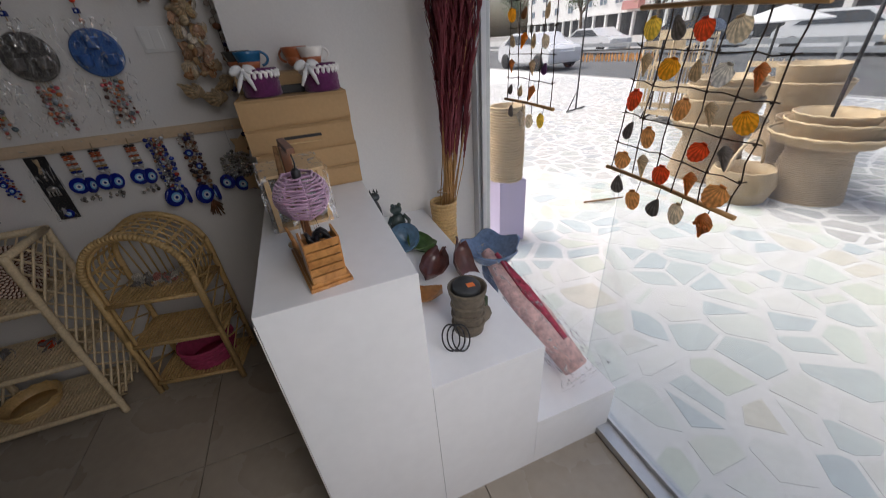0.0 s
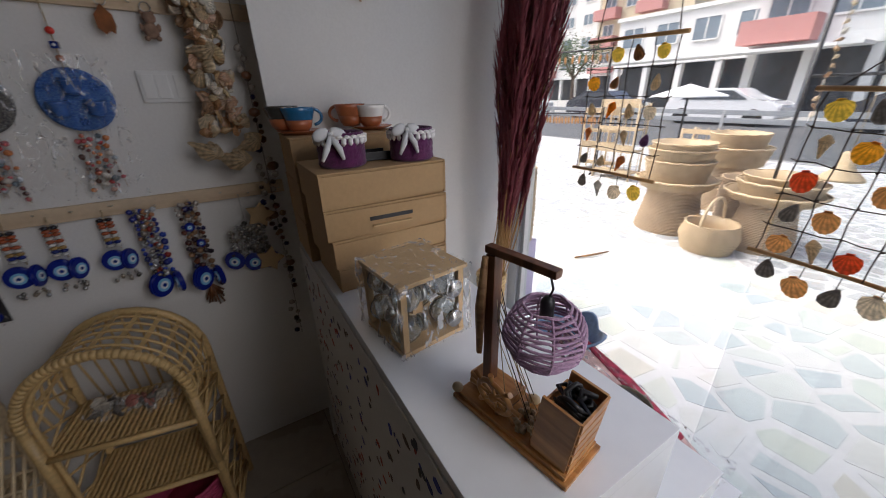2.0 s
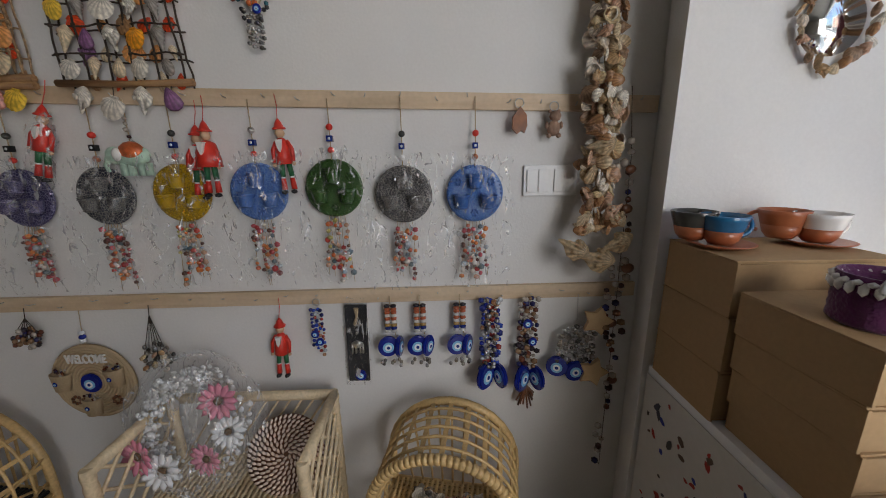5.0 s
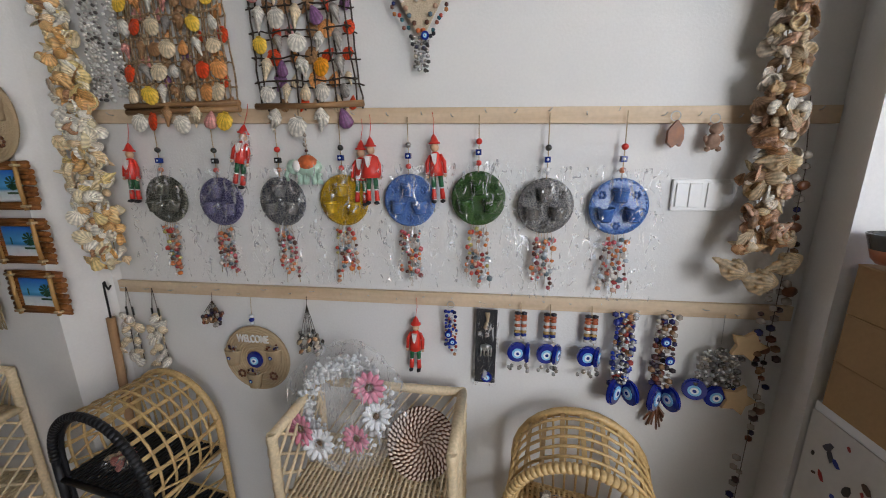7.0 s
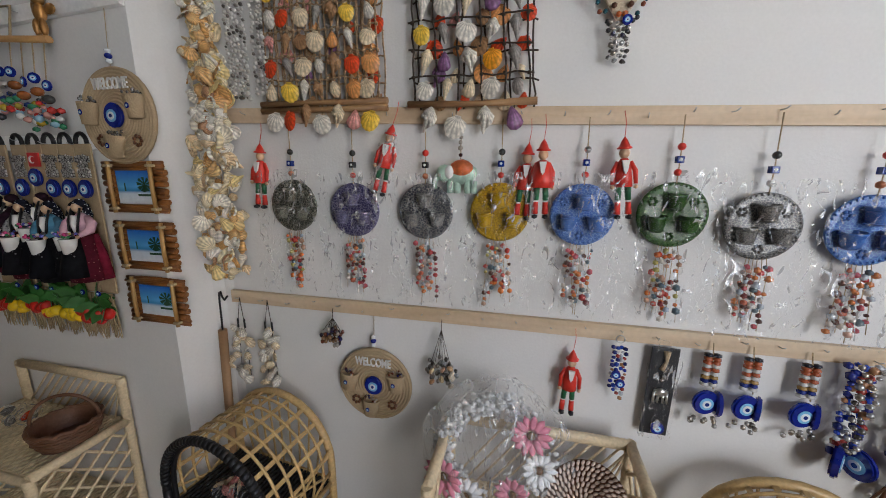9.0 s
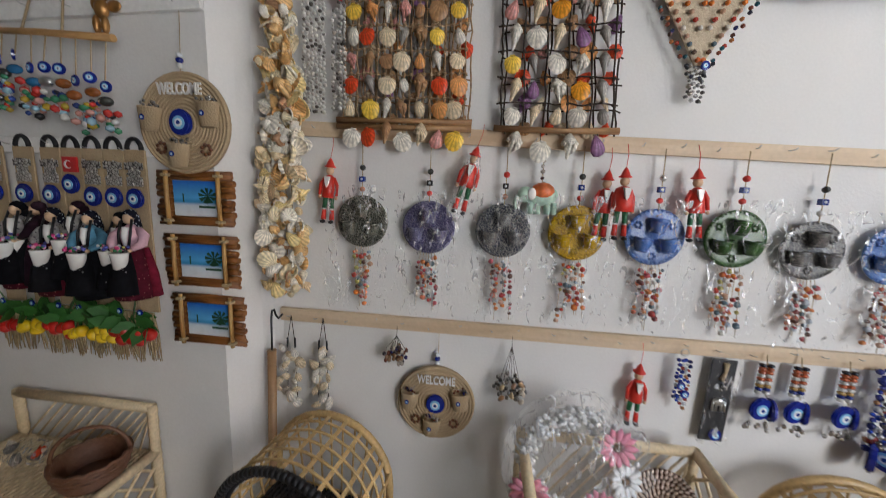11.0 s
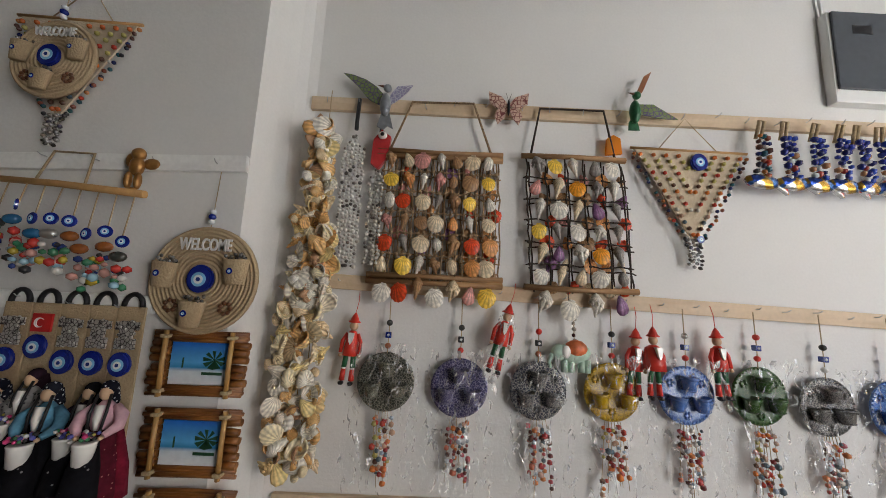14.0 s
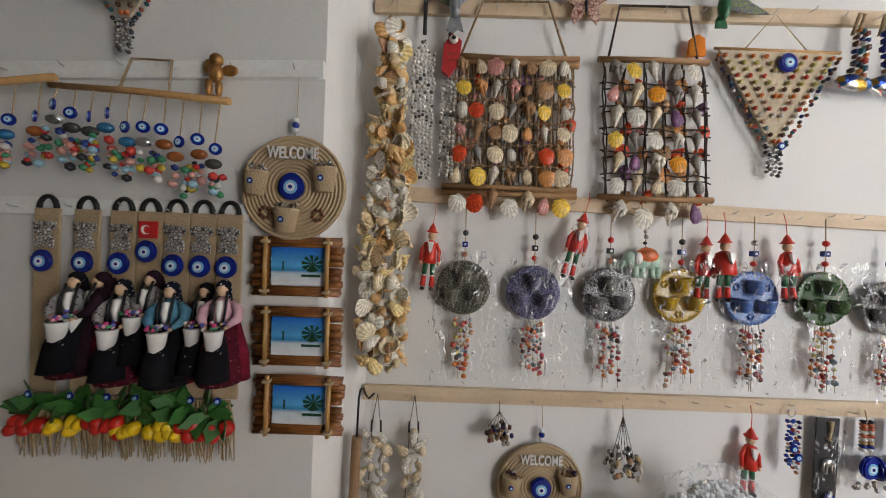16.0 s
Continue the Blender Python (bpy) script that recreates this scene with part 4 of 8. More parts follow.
for z0, z1, x in ((0.05, -0.24, 0), (-0.26, -0.55, 0.01), (-0.28, -0.52, -0.02), (-0.58, -0.72, 0), (-0.78, -0.92, -0.01)):
    bm = N()
    strand(bm, x, z0, z1, 0, 0.011, 0.25, 0.012)
    part("bead_strand", bm, BEAD_DARK, bs)
part("cord", cord([(0, 0.03, 0.17), (0, 0, 0), (0, 0, -0.93)], 0.001), TWINE_DARK, bs)
for z, x, r in ((-0.03, 0, .014), (-0.13, .0, .016), (-0.29, .02, .018), (-0.45, -.01, .017), (-0.63, .01, .016)):
    part("wood_slice", ball(N(), (x, -0.004, z), (r, 0.006, r * 0.8), 2), OAK_DARK, bs)
for z, x in ((-0.44, -0.05), (-0.60, -0.05)):
    part("starfish", plate(N(), [(r * math.cos(a) + x, r * math.sin(a) + z) for k in range(10) for a, r in [(k * math.pi / 5, 0.026 if k % 2 else 0.045)]], -0.012, 0), CARD_PALE, bs, "small tan starfish")

# ---- shell nets ----
def shell_net(name, label, m, top_w, bot_w, h, cols, rows, cord_m, plan, fringe, hang, size, slant=0.0, bars=(1, 1), seed=0, group="", layers=1, fine=False):
    """Knotted cord net between two driftwood bars, hung by a cord; plan: shell kinds and colours, row by row."""
    rg = random.Random(seed)
    th = thing(name, label, "shell net", m, group)
    end = "_thick" if layers > 1 else ""
    thin = 0.62 if fine else 1.0
    bar_m = REED_STEM if fine else STICK

    def at(u, v):
        w = top_w + (bot_w - top_w) * v
        return Vector((w * (u - 0.5) + slant * v, -0.006 + 0.004 * math.sin(9 * u + 5 * v), -h * v))

    for v, nb in ((0, bars[0]), (1, bars[1])):
        for q in range(nb):
            a, b = at(-0.06, v), at(1.06, v)
            zz = -0.016 * q
            part("driftwood_bar", tube(N(), [a + Vector((0, 0, zz)), (a + b) / 2 + Vector((0, 0, zz + rg.uniform(-.004, .004))), b + Vector((0, 0, zz))], [0.0085 * thin, 0.0075 * thin, 0.009 * thin], 8), bar_m, th)
    for layer in range(layers):
        off = Vector((0.011 * layer, 0.011 * layer, -0.012 * layer))
        for i in range(cols + 1):
            part("cord", tube(N(), [at(i / cols + rg.uniform(-.012, .012), j / (rows * 2)) + off for j in range(rows * 2 + 1)], 0.0024 * thin, 5), cord_m, th)
        for j in range(1, rows):
            part("cord", tube(N(), [at(i / (cols * 2), j / rows + rg.uniform(-.012, .012)) + off for i in (-0.4, *range(cols * 2 + 1), cols * 2 + 0.4)], 0.0022 * thin, 5), cord_m, th)
        if layer:
            for j in range(rows):
                for i in range(5):
                    p = at((i + 0.9) / 5.3 + rg.uniform(-.04, .04), (j + 0.75) / rows) + off
                    piece("shell", dyed(rg.choice((0, 0, 2, 2, 4, 1)), rg.choice(("red", "pink", "brown", "cream", "rust", "purple", "grey", "brown")) + end), th, scaled(pose(p.x, 0.004, p.z, *[rg.uniform(-q, q) for q in (10, 60, 14)]), size * rg.uniform(0.7, 1.0)))
    kn = mesh_of(ball(N(), (0, 0, 0), (0.0055 * thin, 0.005 * thin, 0.0055 * thin)), "knot", cord_m)
    for j in range(1, rows):
        for i in range(cols + 1):
            piece("knot", kn, th, Matrix.Translation(at(i / cols, j / rows)))
    ha, hb = at(0.04, 0), at(0.96, 0)
    part("hanger", tube(N(), [ha, *[Vector(p) for p in hang], hb], (0.0025 if fine else 0.0036) * thin, 5), cord_m, th)
    for j, row in enumerate(plan):
        for i, c in enumerate(row.split()):
            if c == ".":
                continue
            k, col = int(c[0]), {"o": "orange", "r": "red", "y": "yellow", "p": "purple", "c": "cream", "w": "white", "k": "pink", "b": "brown", "u": "rust", "g": "grey"}[c[1]] + end
            n = len(row.split())
            p = at((i + 0.5) / n + rg.uniform(-.02, .02), (j + 0.5) / rows)
            piece("shell", dyed(k, col), th, scaled(pose(p.x, -0.014, p.z, *[rg.uniform(-q, q) for q in (10, 22, 14)]), size * rg.uniform(0.88, 1.12)))
    for i, c in enumerate(fringe.split()):
        k, col = int(c[0]), {"o": "orange", "r": "red", "y": "yellow", "p": "purple", "c": "cream", "w": "white", "k": "pink", "b": "brown", "u": "rust", "g": "grey"}[c[1]] + end
        p = at((i + 0.5) / len(fringe.split()), 1)
        d = rg.uniform(0.03, 0.055)
        piece("shell", dyed(k, col), th, scaled(pose(p.x, -0.012, p.z - d, 0, rg.uniform(-25, 25), rg.uniform(-20, 20)), size * 1.15))
        part("cord", cord([p, (p.x, -0.008, p.z - d + size * 0.6)], 0.001), cord_m, th)
    return th


shell_net("shell_net", "shell curtain on brown twine with dyed shells and two driftwood bars", pose(-1.364, -0.024, 1.954), 0.313, 0.325, 0.352, 18, 6, TWINE_MOTTLED,
          ["4b 2c 0k 1w 2b 0c 3w", "0y 4u 1w 4k 3b 0b 0y", "3w 0r 0c 1g 4b 0y 2w", "4k 1b 0b 0c 2u 1w 0c", "0r 1g 0c 3w 4b 0r 0u", "2c 0y 1w 4b 3c 0u 0c"],
          "0w 0r 1b 0w 4c 2k 0y", [(-0.088, -0.005, 0.15), (0.088, -0.005, 0.155)], 0.0262, bars=(2, 2), seed=21, group="shell nets on the wall", layers=2)
shell_net("shell_net", "black cord shell net with orange and white shells", pose(-0.989, -0.024, 1.957), 0.264, 0.278, 0.368, 5, 6, TWINE_DARK,
          ["4g 0y 1w 2g 0w", "2k 1c 0o 4g 1w", "1w 0w 1c 2p 1g", "0y 1g 0w 4w 1g", "1c 2p 4w 0o 1g", "0w 1c 2c 0w 3g"],
          "4w 0w 4w 2p", [(-0.095, -0.005, 0.148), (0.09, -0.005, 0.15)], 0.0282, slant=0.02, seed=22, group="shell nets on the wall", layers=2)
shell_net("shell_net", "shell net with orange and yellow scallops hanging in the shop window", pose(1.2, -1.207, 1.292, 0, 3.2, -90), 0.3, 0.3, 0.356, 5, 5, TWINE_DARK,
          ["0y 2g 0r 0c .", "1c 0o 2c 0w 1u", "0r . 0u 1c 0o", "2g 0u . 0r 1g", "0u 1c 0r 1u 0u"],
          "2g 0u 2g 0c 4u", [(0.0, 0.0, 0.15)], 0.0255, slant=0.0, seed=23, group="shell nets in the window", fine=True)
shell_net("shell_net", "small shell net with a yellow shell hanging in the window", pose(1.2, -0.621, 1.44, 0, 1, -90), 0.262, 0.255, 0.38, 4, 5, TWINE_DARK,
          [". 0y 2b 0y", "0o 2b . 2c", "2c 1o 2c 0c", "1u . 1c 2p", "2g 2c 1u ."],
          "2g 1w 0c 0y", [(-0.03, 0.0, 0.75), (0.02, 0, 0.75)], 0.0235, seed=24, group="shell nets in the window", fine=True)

# ---- chains, red charm, birds, butterfly ----
for x, z0, z1, n in ((-1.607, 2.04, 1.625, 6), (-1.538, 1.95, 1.635, 4)):
    th = thing("chain_bundle", "bundle of silver seed bead necklaces hanging from the batten", "necklace", pose(x, -0.03, z0), "silver necklaces")
    for k in range(n):
        bm = N()
        strand(bm, (k - (n - 1) / 2) * 0.0105, -0.03 - 0.02 * rnd.random() - 0.02 * abs(k - (n - 1) / 2), z1 - z0, 0.012 * rnd.random() - 0.012, 0.0055, 0.1, 0.003)
        part("bead_strand", bm, BEAD_BONE, th)
    part("cord", cord([(0, 0.01, 0.07), (0, 0, 0), (0, 0, -0.03)], 0.006), BLACK, th)
rc = thing("felt_charm", "red felt owl charm with a white eye bead", "charm", pose(-1.532, -0.03, 1.96))
part("felt", plate(N(), [(-0.026, -0.05), (-0.005, -0.065), (0.02, -0.03), (0.026, 0.03), (0.0, 0.05), (-0.022, 0.02)], -0.01, 0.006), mat("red_felt", (0.45, 0.02, 0.02), 0.95, var=0.2, sheen=0.3), rc)
part("eye_bead", ball(N(), (0.004, -0.016, 0.03), (0.013, 0.008, 0.012), 2), GLAZE_WHITE, rc)
part("pupil", ball(N(), (0.004, -0.024, 0.03), (0.006, 0.003, 0.006), 2), BLACK, rc)

BIRD_A = mat("iridescent_bird", (0.28, 0.3, 0.32), 0.3, 0.3, var=0.35, scale=25, palette=None)
BIRD_G = mat("green_bird", (0.03, 0.14, 0.06), 0.3, 0.2, var=0.4, scale=30)
WING_A = disc_mat("lilac_wing", (0.32, 0.3, 0.46), (0.6, 0.6, 0.66), 0.3, 0.2, 110, 0.8)
WING_O = mat("rust_wing", (0.26, 0.1, 0.04), 0.4, 0.1, var=0.5, scale=25)
WING_GO = disc_mat("green_rust_wing", (0.2, 0.26, 0.1), (0.12, 0.08, 0.2), 0.35, 0.1, 90, 0.9)


def wing(pts, material, parent, name="wing"):
    bm = plate(N(), pts, -0.004, 0.0)
    bmesh.ops.triangulate(bm, faces=[f for f in bm.faces if len(f.verts) > 4])
    part(name, bm, material, parent)


def bird(m, label, body_m, wings, tail):
    th = thing("bird_ornament", label, "ornament", m, "glittering bird ornaments")
    bm = ball(N(), (0, -0.014, -0.02), (0.016, 0.014, 0.036), 2)
    part("body", bm, body_m, th)
    bm = ball(N(), (0.004, -0.018, 0.028), (0.012, 0.011, 0.012), 2)
    part("head", bm, body_m, th)
    part("beak", lathe(N(), [(0.004, 0), (0.0025, 0.008), (0.0004, 0.018)], 8, pose(-0.006, -0.022, 0.03, 0, -80)), OAK_DARK, th)
    for pts, mt in wings:
        wing(pts, mt, th)
    wing(tail, body_m, th, "tail")


bird(pose(-1.527, -0.035, 2.1), "violet silver hummingbird ornament with spread wings on the batten", BIRD_A,
     (([(-0.01, -0.02), (-0.05, 0.0), (-0.085, 0.04), (-0.128, 0.078), (-0.1, 0.074), (-0.06, 0.06), (-0.03, 0.04), (-0.006, 0.015)], WING_GO),
      ([(0.006, 0.01), (0.03, 0.045), (0.073, 0.05), (0.06, 0.03), (0.03, 0.0), (0.01, -0.015)], WING_A)),
     [(-0.012, -0.04), (0.0, -0.03), (0.012, -0.04), (0.024, -0.085), (0.008, -0.078), (-0.004, -0.09), (-0.022, -0.08)])
bird(pose(-0.818, -0.035, 2.118), "green hummingbird ornament with rust coloured wings on the batten", BIRD_G,
     (([(0.004, 0.02), (0.03, 0.05), (0.058, 0.115), (0.036, 0.1), (0.014, 0.05)], WING_O),
      ([(0.01, 0.01), (0.06, 0.012), (0.13, -0.03), (0.08, -0.03), (0.02, -0.02)], WING_GO)),
     [(-0.012, -0.045), (0.0, -0.03), (0.012, -0.045), (0.018, -0.07), (-0.014, -0.07)])
bt = thing("butterfly_ornament", "copper pink glittering butterfly ornament clipped to the batten", "ornament", pose(-1.176, -0.03, 2.098))
COPPER = disc_mat("copper_foil", (0.66, 0.46, 0.36), (0.22, 0.06, 0.06), 0.3, 0.25, 85, 0.7)
for s in (-1, 1):
    wing([(0, 0.01), (s * 0.02, 0.035), (s * 0.058, 0.05), (s * 0.055, 0.015), (s * 0.03, -0.002)], COPPER, bt)
    wing([(0, 0.004), (s * 0.03, -0.002), (s * 0.04, -0.025), (s * 0.03, -0.05), (s * 0.012, -0.03)], COPPER, bt)
    part("antenna", cord([(0, -0.004, 0.02), (s * 0.008, -0.006, 0.045)], 0.0006), BLACK, bt)
part("body", ball(N(), (0, -0.006, 0), (0.004, 0.005, 0.026), 2), BLACK, bt)
sc = thing("felt_charm", "orange felt charm hanging behind the green bird", "charm", pose(-0.872, -0.02, 2.005))
part("felt", plate(N(), [(-0.022, -0.03), (0.024, -0.026), (0.02, 0.02), (0.0, 0.03), (-0.018, 0.018)], -0.01, 0), DYES["orange"], sc)

# ---- macrame triangles ----
LINEN = mat("pale_jute_weave", (0.55, 0.45, 0.32), 0.9, var=0.12, scale=25, fine=240, bump=0.6)


def macrame(m, w, h, label, seed, bead_m):
    rg = random.Random(seed)
    th = thing("macrame_hanging", label, "wall hanging", m, "beaded jute triangles")
    part("cloth", plate(N(), [(-w / 2, 0), (0, -h * 0.78), (w / 2, 0)], -0.005, 0.0), LINEN, th)
    part("stick", tube(N(), [(-w / 2 - 0.01, -0.004, 0.002), (w / 2 + 0.01, -0.004, 0.0)], 0.004, 8), REED_STEM, th)
    part("hanger", cord([(-w * 0.28, 0, 0), (0, 0.006, 0.105), (w * 0.28, 0, 0)], 0.0015), TWINE, th)
    for s in (-1, 1):
        for q in range(4):
            # bead rows run alongside the slanting edge
            bm = N()
            for k in range(15):
                f = (k + 0.3) / 15
                x = w / 2 * (1 - f) - (q + 0.35) * w * 0.115
                if x > 0.004:
                    bead(bm, (s * x + 0.002 * rg.uniform(-1, 1), -0.011, -0.014 - f * h * 0.76), (0.0066, 0.006, 0.0066))
            part("bead_line", bm, bead_m, th)
        bm = N()
        for k in range(26):
            f = k / 26
            bead(bm, (s * w / 2 * (1 - f) + rg.uniform(0, 0.012) * s, -0.006, -0.02 - f * h * 0.8 + rg.uniform(-.006, .006)), 0.0058)
        part("edge_trim", bm, BEAD_MIX, th)
    bm = N()
    for k in range(5):
        strand(bm, (k - 2) * 0.008, -h * 0.74, -h * (0.96 + 0.04 * rg.random()), -0.006, 0.0055, 0.3, 0.003, rg)
    part("tassel", bm, BEAD_SILVER, th)
    return th


tri = macrame(pose(-0.652, -0.02, 2.0), 0.318, 0.345, "beige jute triangle with bead rows and evil eye", 31, BEAD_RED)
evil_eye(tri, pose(0.02, -0.014, -0.038), 0.024)
evil_eye(tri, pose(0.012, -0.014, -0.26), 0.01)
tri2 = macrame(pose(-2.288, -0.16, 2.198, 0, 1.5), 0.295, 0.342, "beige jute triangle with bead edge behind a plaque", 32, BEAD_RED)


# ---- welcome plaques ----
def plaque(m, r, label, pot_fill, hang_z, seed=0, eye_r=0.03):
    th = thing("welcome_plaque", label, "plaque", m, "coiled jute welcome plaques")
    prof = [(0.0001, 0.006)]
    k = int(r / 0.0088)
    for i in range(k):
        q, p = r * i / k, r / k
        prof += [(q + 0.03 * p, 0.0055), (q + 0.25 * p, 0.0098), (q + 0.5 * p, 0.0112), (q + 0.75 * p, 0.0098)]
    prof += [(r, 0.0055), (r, 0.0), (0.0001, 0.0)]
    part("coil", lathe(N(), prof, 36, FLAT, cap=False), JUTE, th)
    text_part("WELCOME", r * 0.21, pose(0, -0.0145, r * 0.64, 90) @ Matrix.Diagonal((0.95, 1.5, 1, 1)), GLAZE_WHITE, th, "lettering", 0.002)
    evil_eye(th, pose(0, -0.016, 0), eye_r)
    pot = mesh_of(lathe(N(), [(0.0001, 0), (0.019, 0), (0.026, 0.045), (0.0265, 0.05), (0.024, 0.05), (0.022, 0.046), (0.0001, 0.044)], 18), "pot", JUTE)
    s = r / 0.123
    for px, pz, tilt in ((-0.085, -0.02, 4), (0.078, -0.008, -3), (-0.012, -0.105, 3)):
        po = piece("pot", pot, th, scaled(pose(px * s, -0.018, pz * s, 0, tilt, 0), 1.12 * s) @ Matrix.Diagonal((1, 0.62, 1, 1)))
        bm = N()
        for q in range(16):
            bead(bm, (rnd.uniform(-.018, .018), rnd.uniform(-.018, .018), 0.05 + rnd.uniform(0, .012)), 0.0042)
        part("seed_filling", bm, pot_fill, po)
        evil_eye(po, pose(-0.004, -0.0235, 0.026), 0.006, "bead")
    for px, pz in ((0.06, -0.062), (-0.062, -0.06)):
        bm = N()
        for a in range(7):
            ball(bm, (px * s + 0.012 * s * math.cos(a * 0.9), -0.012, pz * s + 0.012 * s * math.sin(a * 0.9)), (0.006, 0.004, 0.006))
        part("rosette", bm, OAK_DARK, th)
    bm = N()
    for q in (0, 2):
        bead(bm, (0, -0.006, r + 0.012 + 0.012 * q), (0.0085, 0.0085, 0.007))
    part("bead_string", bm, EYE_WHITE, th)
    part("bead", ball(N(), (0, -0.006, r + 0.024), (0.0088, 0.0088, 0.0075), 2), EYE_BLUE, th)
    part("cord", cord([(0, -0.005, r - 0.004), (0.002, -0.004, r + 0.06), (0.0, 0.004, hang_z)], 0.001), TWINE, th)
    return th


plaque(pose(-1.893, -0.15, 1.563), 0.124, "round coiled jute welcome plaque with evil eye and pots", BEAD_SILVER, 0.28)
plaque(pose(-1.247, -0.012, 0.79), 0.118, "smaller coiled jute welcome plaque with dark filled pots", BEAD_DARK, 0.235, eye_r=0.028)
plaque(pose(-2.295, -0.19, 2.068), 0.1, "coiled jute welcome plaque hung before a beaded triangle", BEAD_SILVER, 0.16, eye_r=0.026)

# ---- wooden puppets and other row-two charms ----
SKIN = mat("painted_wood_face", (0.6, 0.4, 0.25), 0.45, var=0.05)
GREEN_P = mat("green_paint", (0.02, 0.13, 0.05), 0.4, var=0.1)


def puppet(m, label, shirt=RED, stout=1.0):
    """Plain little wooden jointed figure, one mesh."""
    bm = N()
    lathe(bm, [(0.0004, 0.11), (0.007, 0.1), (0.012, 0.088), (0.016, 0.086), (0.016, 0.083), (0.0004, 0.082)], 10, mi=0)
    ball(bm, (0, 0, 0.074), (0.0115, 0.011, 0.0125), 2, mi=1)
    lathe(bm, [(0.0004, 0.0), (0.019 * stout, 0.0), (0.018 * stout, 0.02), (0.013 * stout, 0.055), (0.008, 0.062), (0.0004, 0.063)], 12, mi=0)
    plate(bm, [(-0.008, 0.058), (0.008, 0.058), (0.004, 0.035), (0, 0.028), (-0.004, 0.035)], -0.02 * stout, -0.0125, 3)
    for s in (-1, 1):
        tube(bm, [(s * 0.013, 0, 0.055), (s * 0.023, -0.002, 0.035), (s * 0.024, -0.006, 0.006)], [0.005, 0.0055, 0.0045], 8, mi=0)
        ball(bm, (s * 0.024, -0.006, 0.0), 0.0055, 1, mi=1)
        tube(bm, [(s * 0.009, 0, 0.004), (s * 0.011, 0, -0.03)], [0.007, 0.0065], 8, mi=2)
        ball(bm, (s * 0.011, 0, -0.032), 0.0062, 1, mi=3)
        tube(bm, [(s * 0.011, 0, -0.034), (s * 0.012, 0, -0.062)], [0.006, 0.0075], 8, mi=0)
        ball(bm, (s * 0.012, -0.005, -0.068), (0.008, 0.013, 0.006), 1, mi=4)
    tube(bm, [(0, 0, 0.108), (0.003, 0.004, 0.14), (0, 0.008, 0.165)], 0.0009, 4, mi=0)
    return solid("wooden_puppet", bm, [shirt, SKIN, GREEN_P, GLAZE_WHITE, BLACK], label, "puppet", "painted wooden puppets", m=m)


puppet(pose(-1.572, -0.035, 1.392, 0, 4), "small red painted wooden puppet in plastic wrap")
puppet(pose(-0.793, -0.05, 1.392, 0, 0), "large red painted wooden puppet with green legs", stout=1.5)
puppet(pose(-0.832, -0.03, 1.385, 0, 3), "red painted wooden puppet behind a larger one")
puppet(pose(-0.614, -0.04, 1.396, 0, -4), "red painted wooden puppet with white collar")
puppet(pose(-0.69, -0.03, 0.872, 0, 2), "red and brown wooden puppet hanging from the lower batten")
puppet(pose(-1.188, -0.045, 1.436, 0, 14, 0), "red painted wooden puppet tilted inside clear wrap")
pk = thing("plastic_sleeve", "clear crinkled plastic sleeve round a red puppet", "sleeve", pose(-1.19, -0.046, 1.44, 0, 14, 0))
w = part("plastic_wrap", tube(N(), [(0, 0, 0.09), (0.004, 0, 0.04), (-0.003, 0, -0.03), (0.003, 0, -0.1)], [0.015, 0.03, 0.028, 0.02], 9), FILM, pk)
w.visible_shadow = False

el = thing("elephant_charm", "painted elephant charm in green and rust on beads", "charm", pose(-0.99, -0.03, 1.418) @ Matrix.Diagonal((1.3, 1.3, 1.3, 1)))
bm = ball(N(), (0, 0, 0.004), (0.034, 0.012, 0.022), 2)
ball(bm, (-0.032, -0.002, 0.004), (0.016, 0.012, 0.017), 2)
tube(bm, [(-0.044, -0.002, 0.0), (-0.052, -0.002, -0.014), (-0.048, -0.002, -0.026)], [0.006, 0.0045, 0.003], 7)
for x in (-0.02, -0.006, 0.014, 0.026):
    tube(bm, [(x, 0, -0.01), (x, 0, -0.034)], 0.007, 7)
part("body", bm, mat("celadon_paint", (0.42, 0.58, 0.47), 0.35, var=0.3, scale=60), el)
part("saddle", ball(N(), (0.002, -0.003, 0.012), (0.024, 0.0125, 0.018), 2), mat("striped_saddle", (0.6, 0.14, 0.04), 0.4, var=0.5, scale=70), el)
part("ear", ball(N(), (-0.02, -0.012, 0.006), (0.009, 0.004, 0.013), 2), GLAZE_WHITE, el)
bm = N()
strand(bm, 0, 0.075, 0.03, 0, 0.006)
part("bead_string", bm, BEAD_DARK, el)
part("cord", cord([(0, 0, 0.02), (0, 0.002, 0.105)], 0.001), TWINE, el)

RESIN = mat("amber_resin", (0.24, 0.075, 0.015), 0.45, var=0.3, scale=40)
for x, z, label, pts in ((-0.03, 1.492, "brown leather fish keyring on the batten", [(0, 0.032), (0.016, 0.012), (0.018, -0.012), (0.012, -0.03), (0.004, -0.024), (-0.006, -0.032), (-0.018, -0.02), (-0.018, 0.008)]),):
    th = thing("keyring", label, "keyring", pose(x, -0.026, z), "keyrings on the batten")
    part("charm", plate(N(), pts, -0.012, 0.0), RESIN, th)
    part("ring", tube(N(), [(0.011 * math.cos(a), 0.003, 0.042 + 0.011 * math.sin(a)) for a in np.linspace(0, 6.28, 16)], 0.0013, 5), METAL, th)
ow = thing("keyring", "knitted beige bear keyring on the batten", "keyring", pose(0.056, -0.03, 1.485), "keyrings on the batten")
bm = ball(N(), (0, 0, -0.012), (0.017, 0.012, 0.02), 2)
ball(bm, (0.002, -0.003, 0.016), (0.015, 0.012, 0.014), 2)
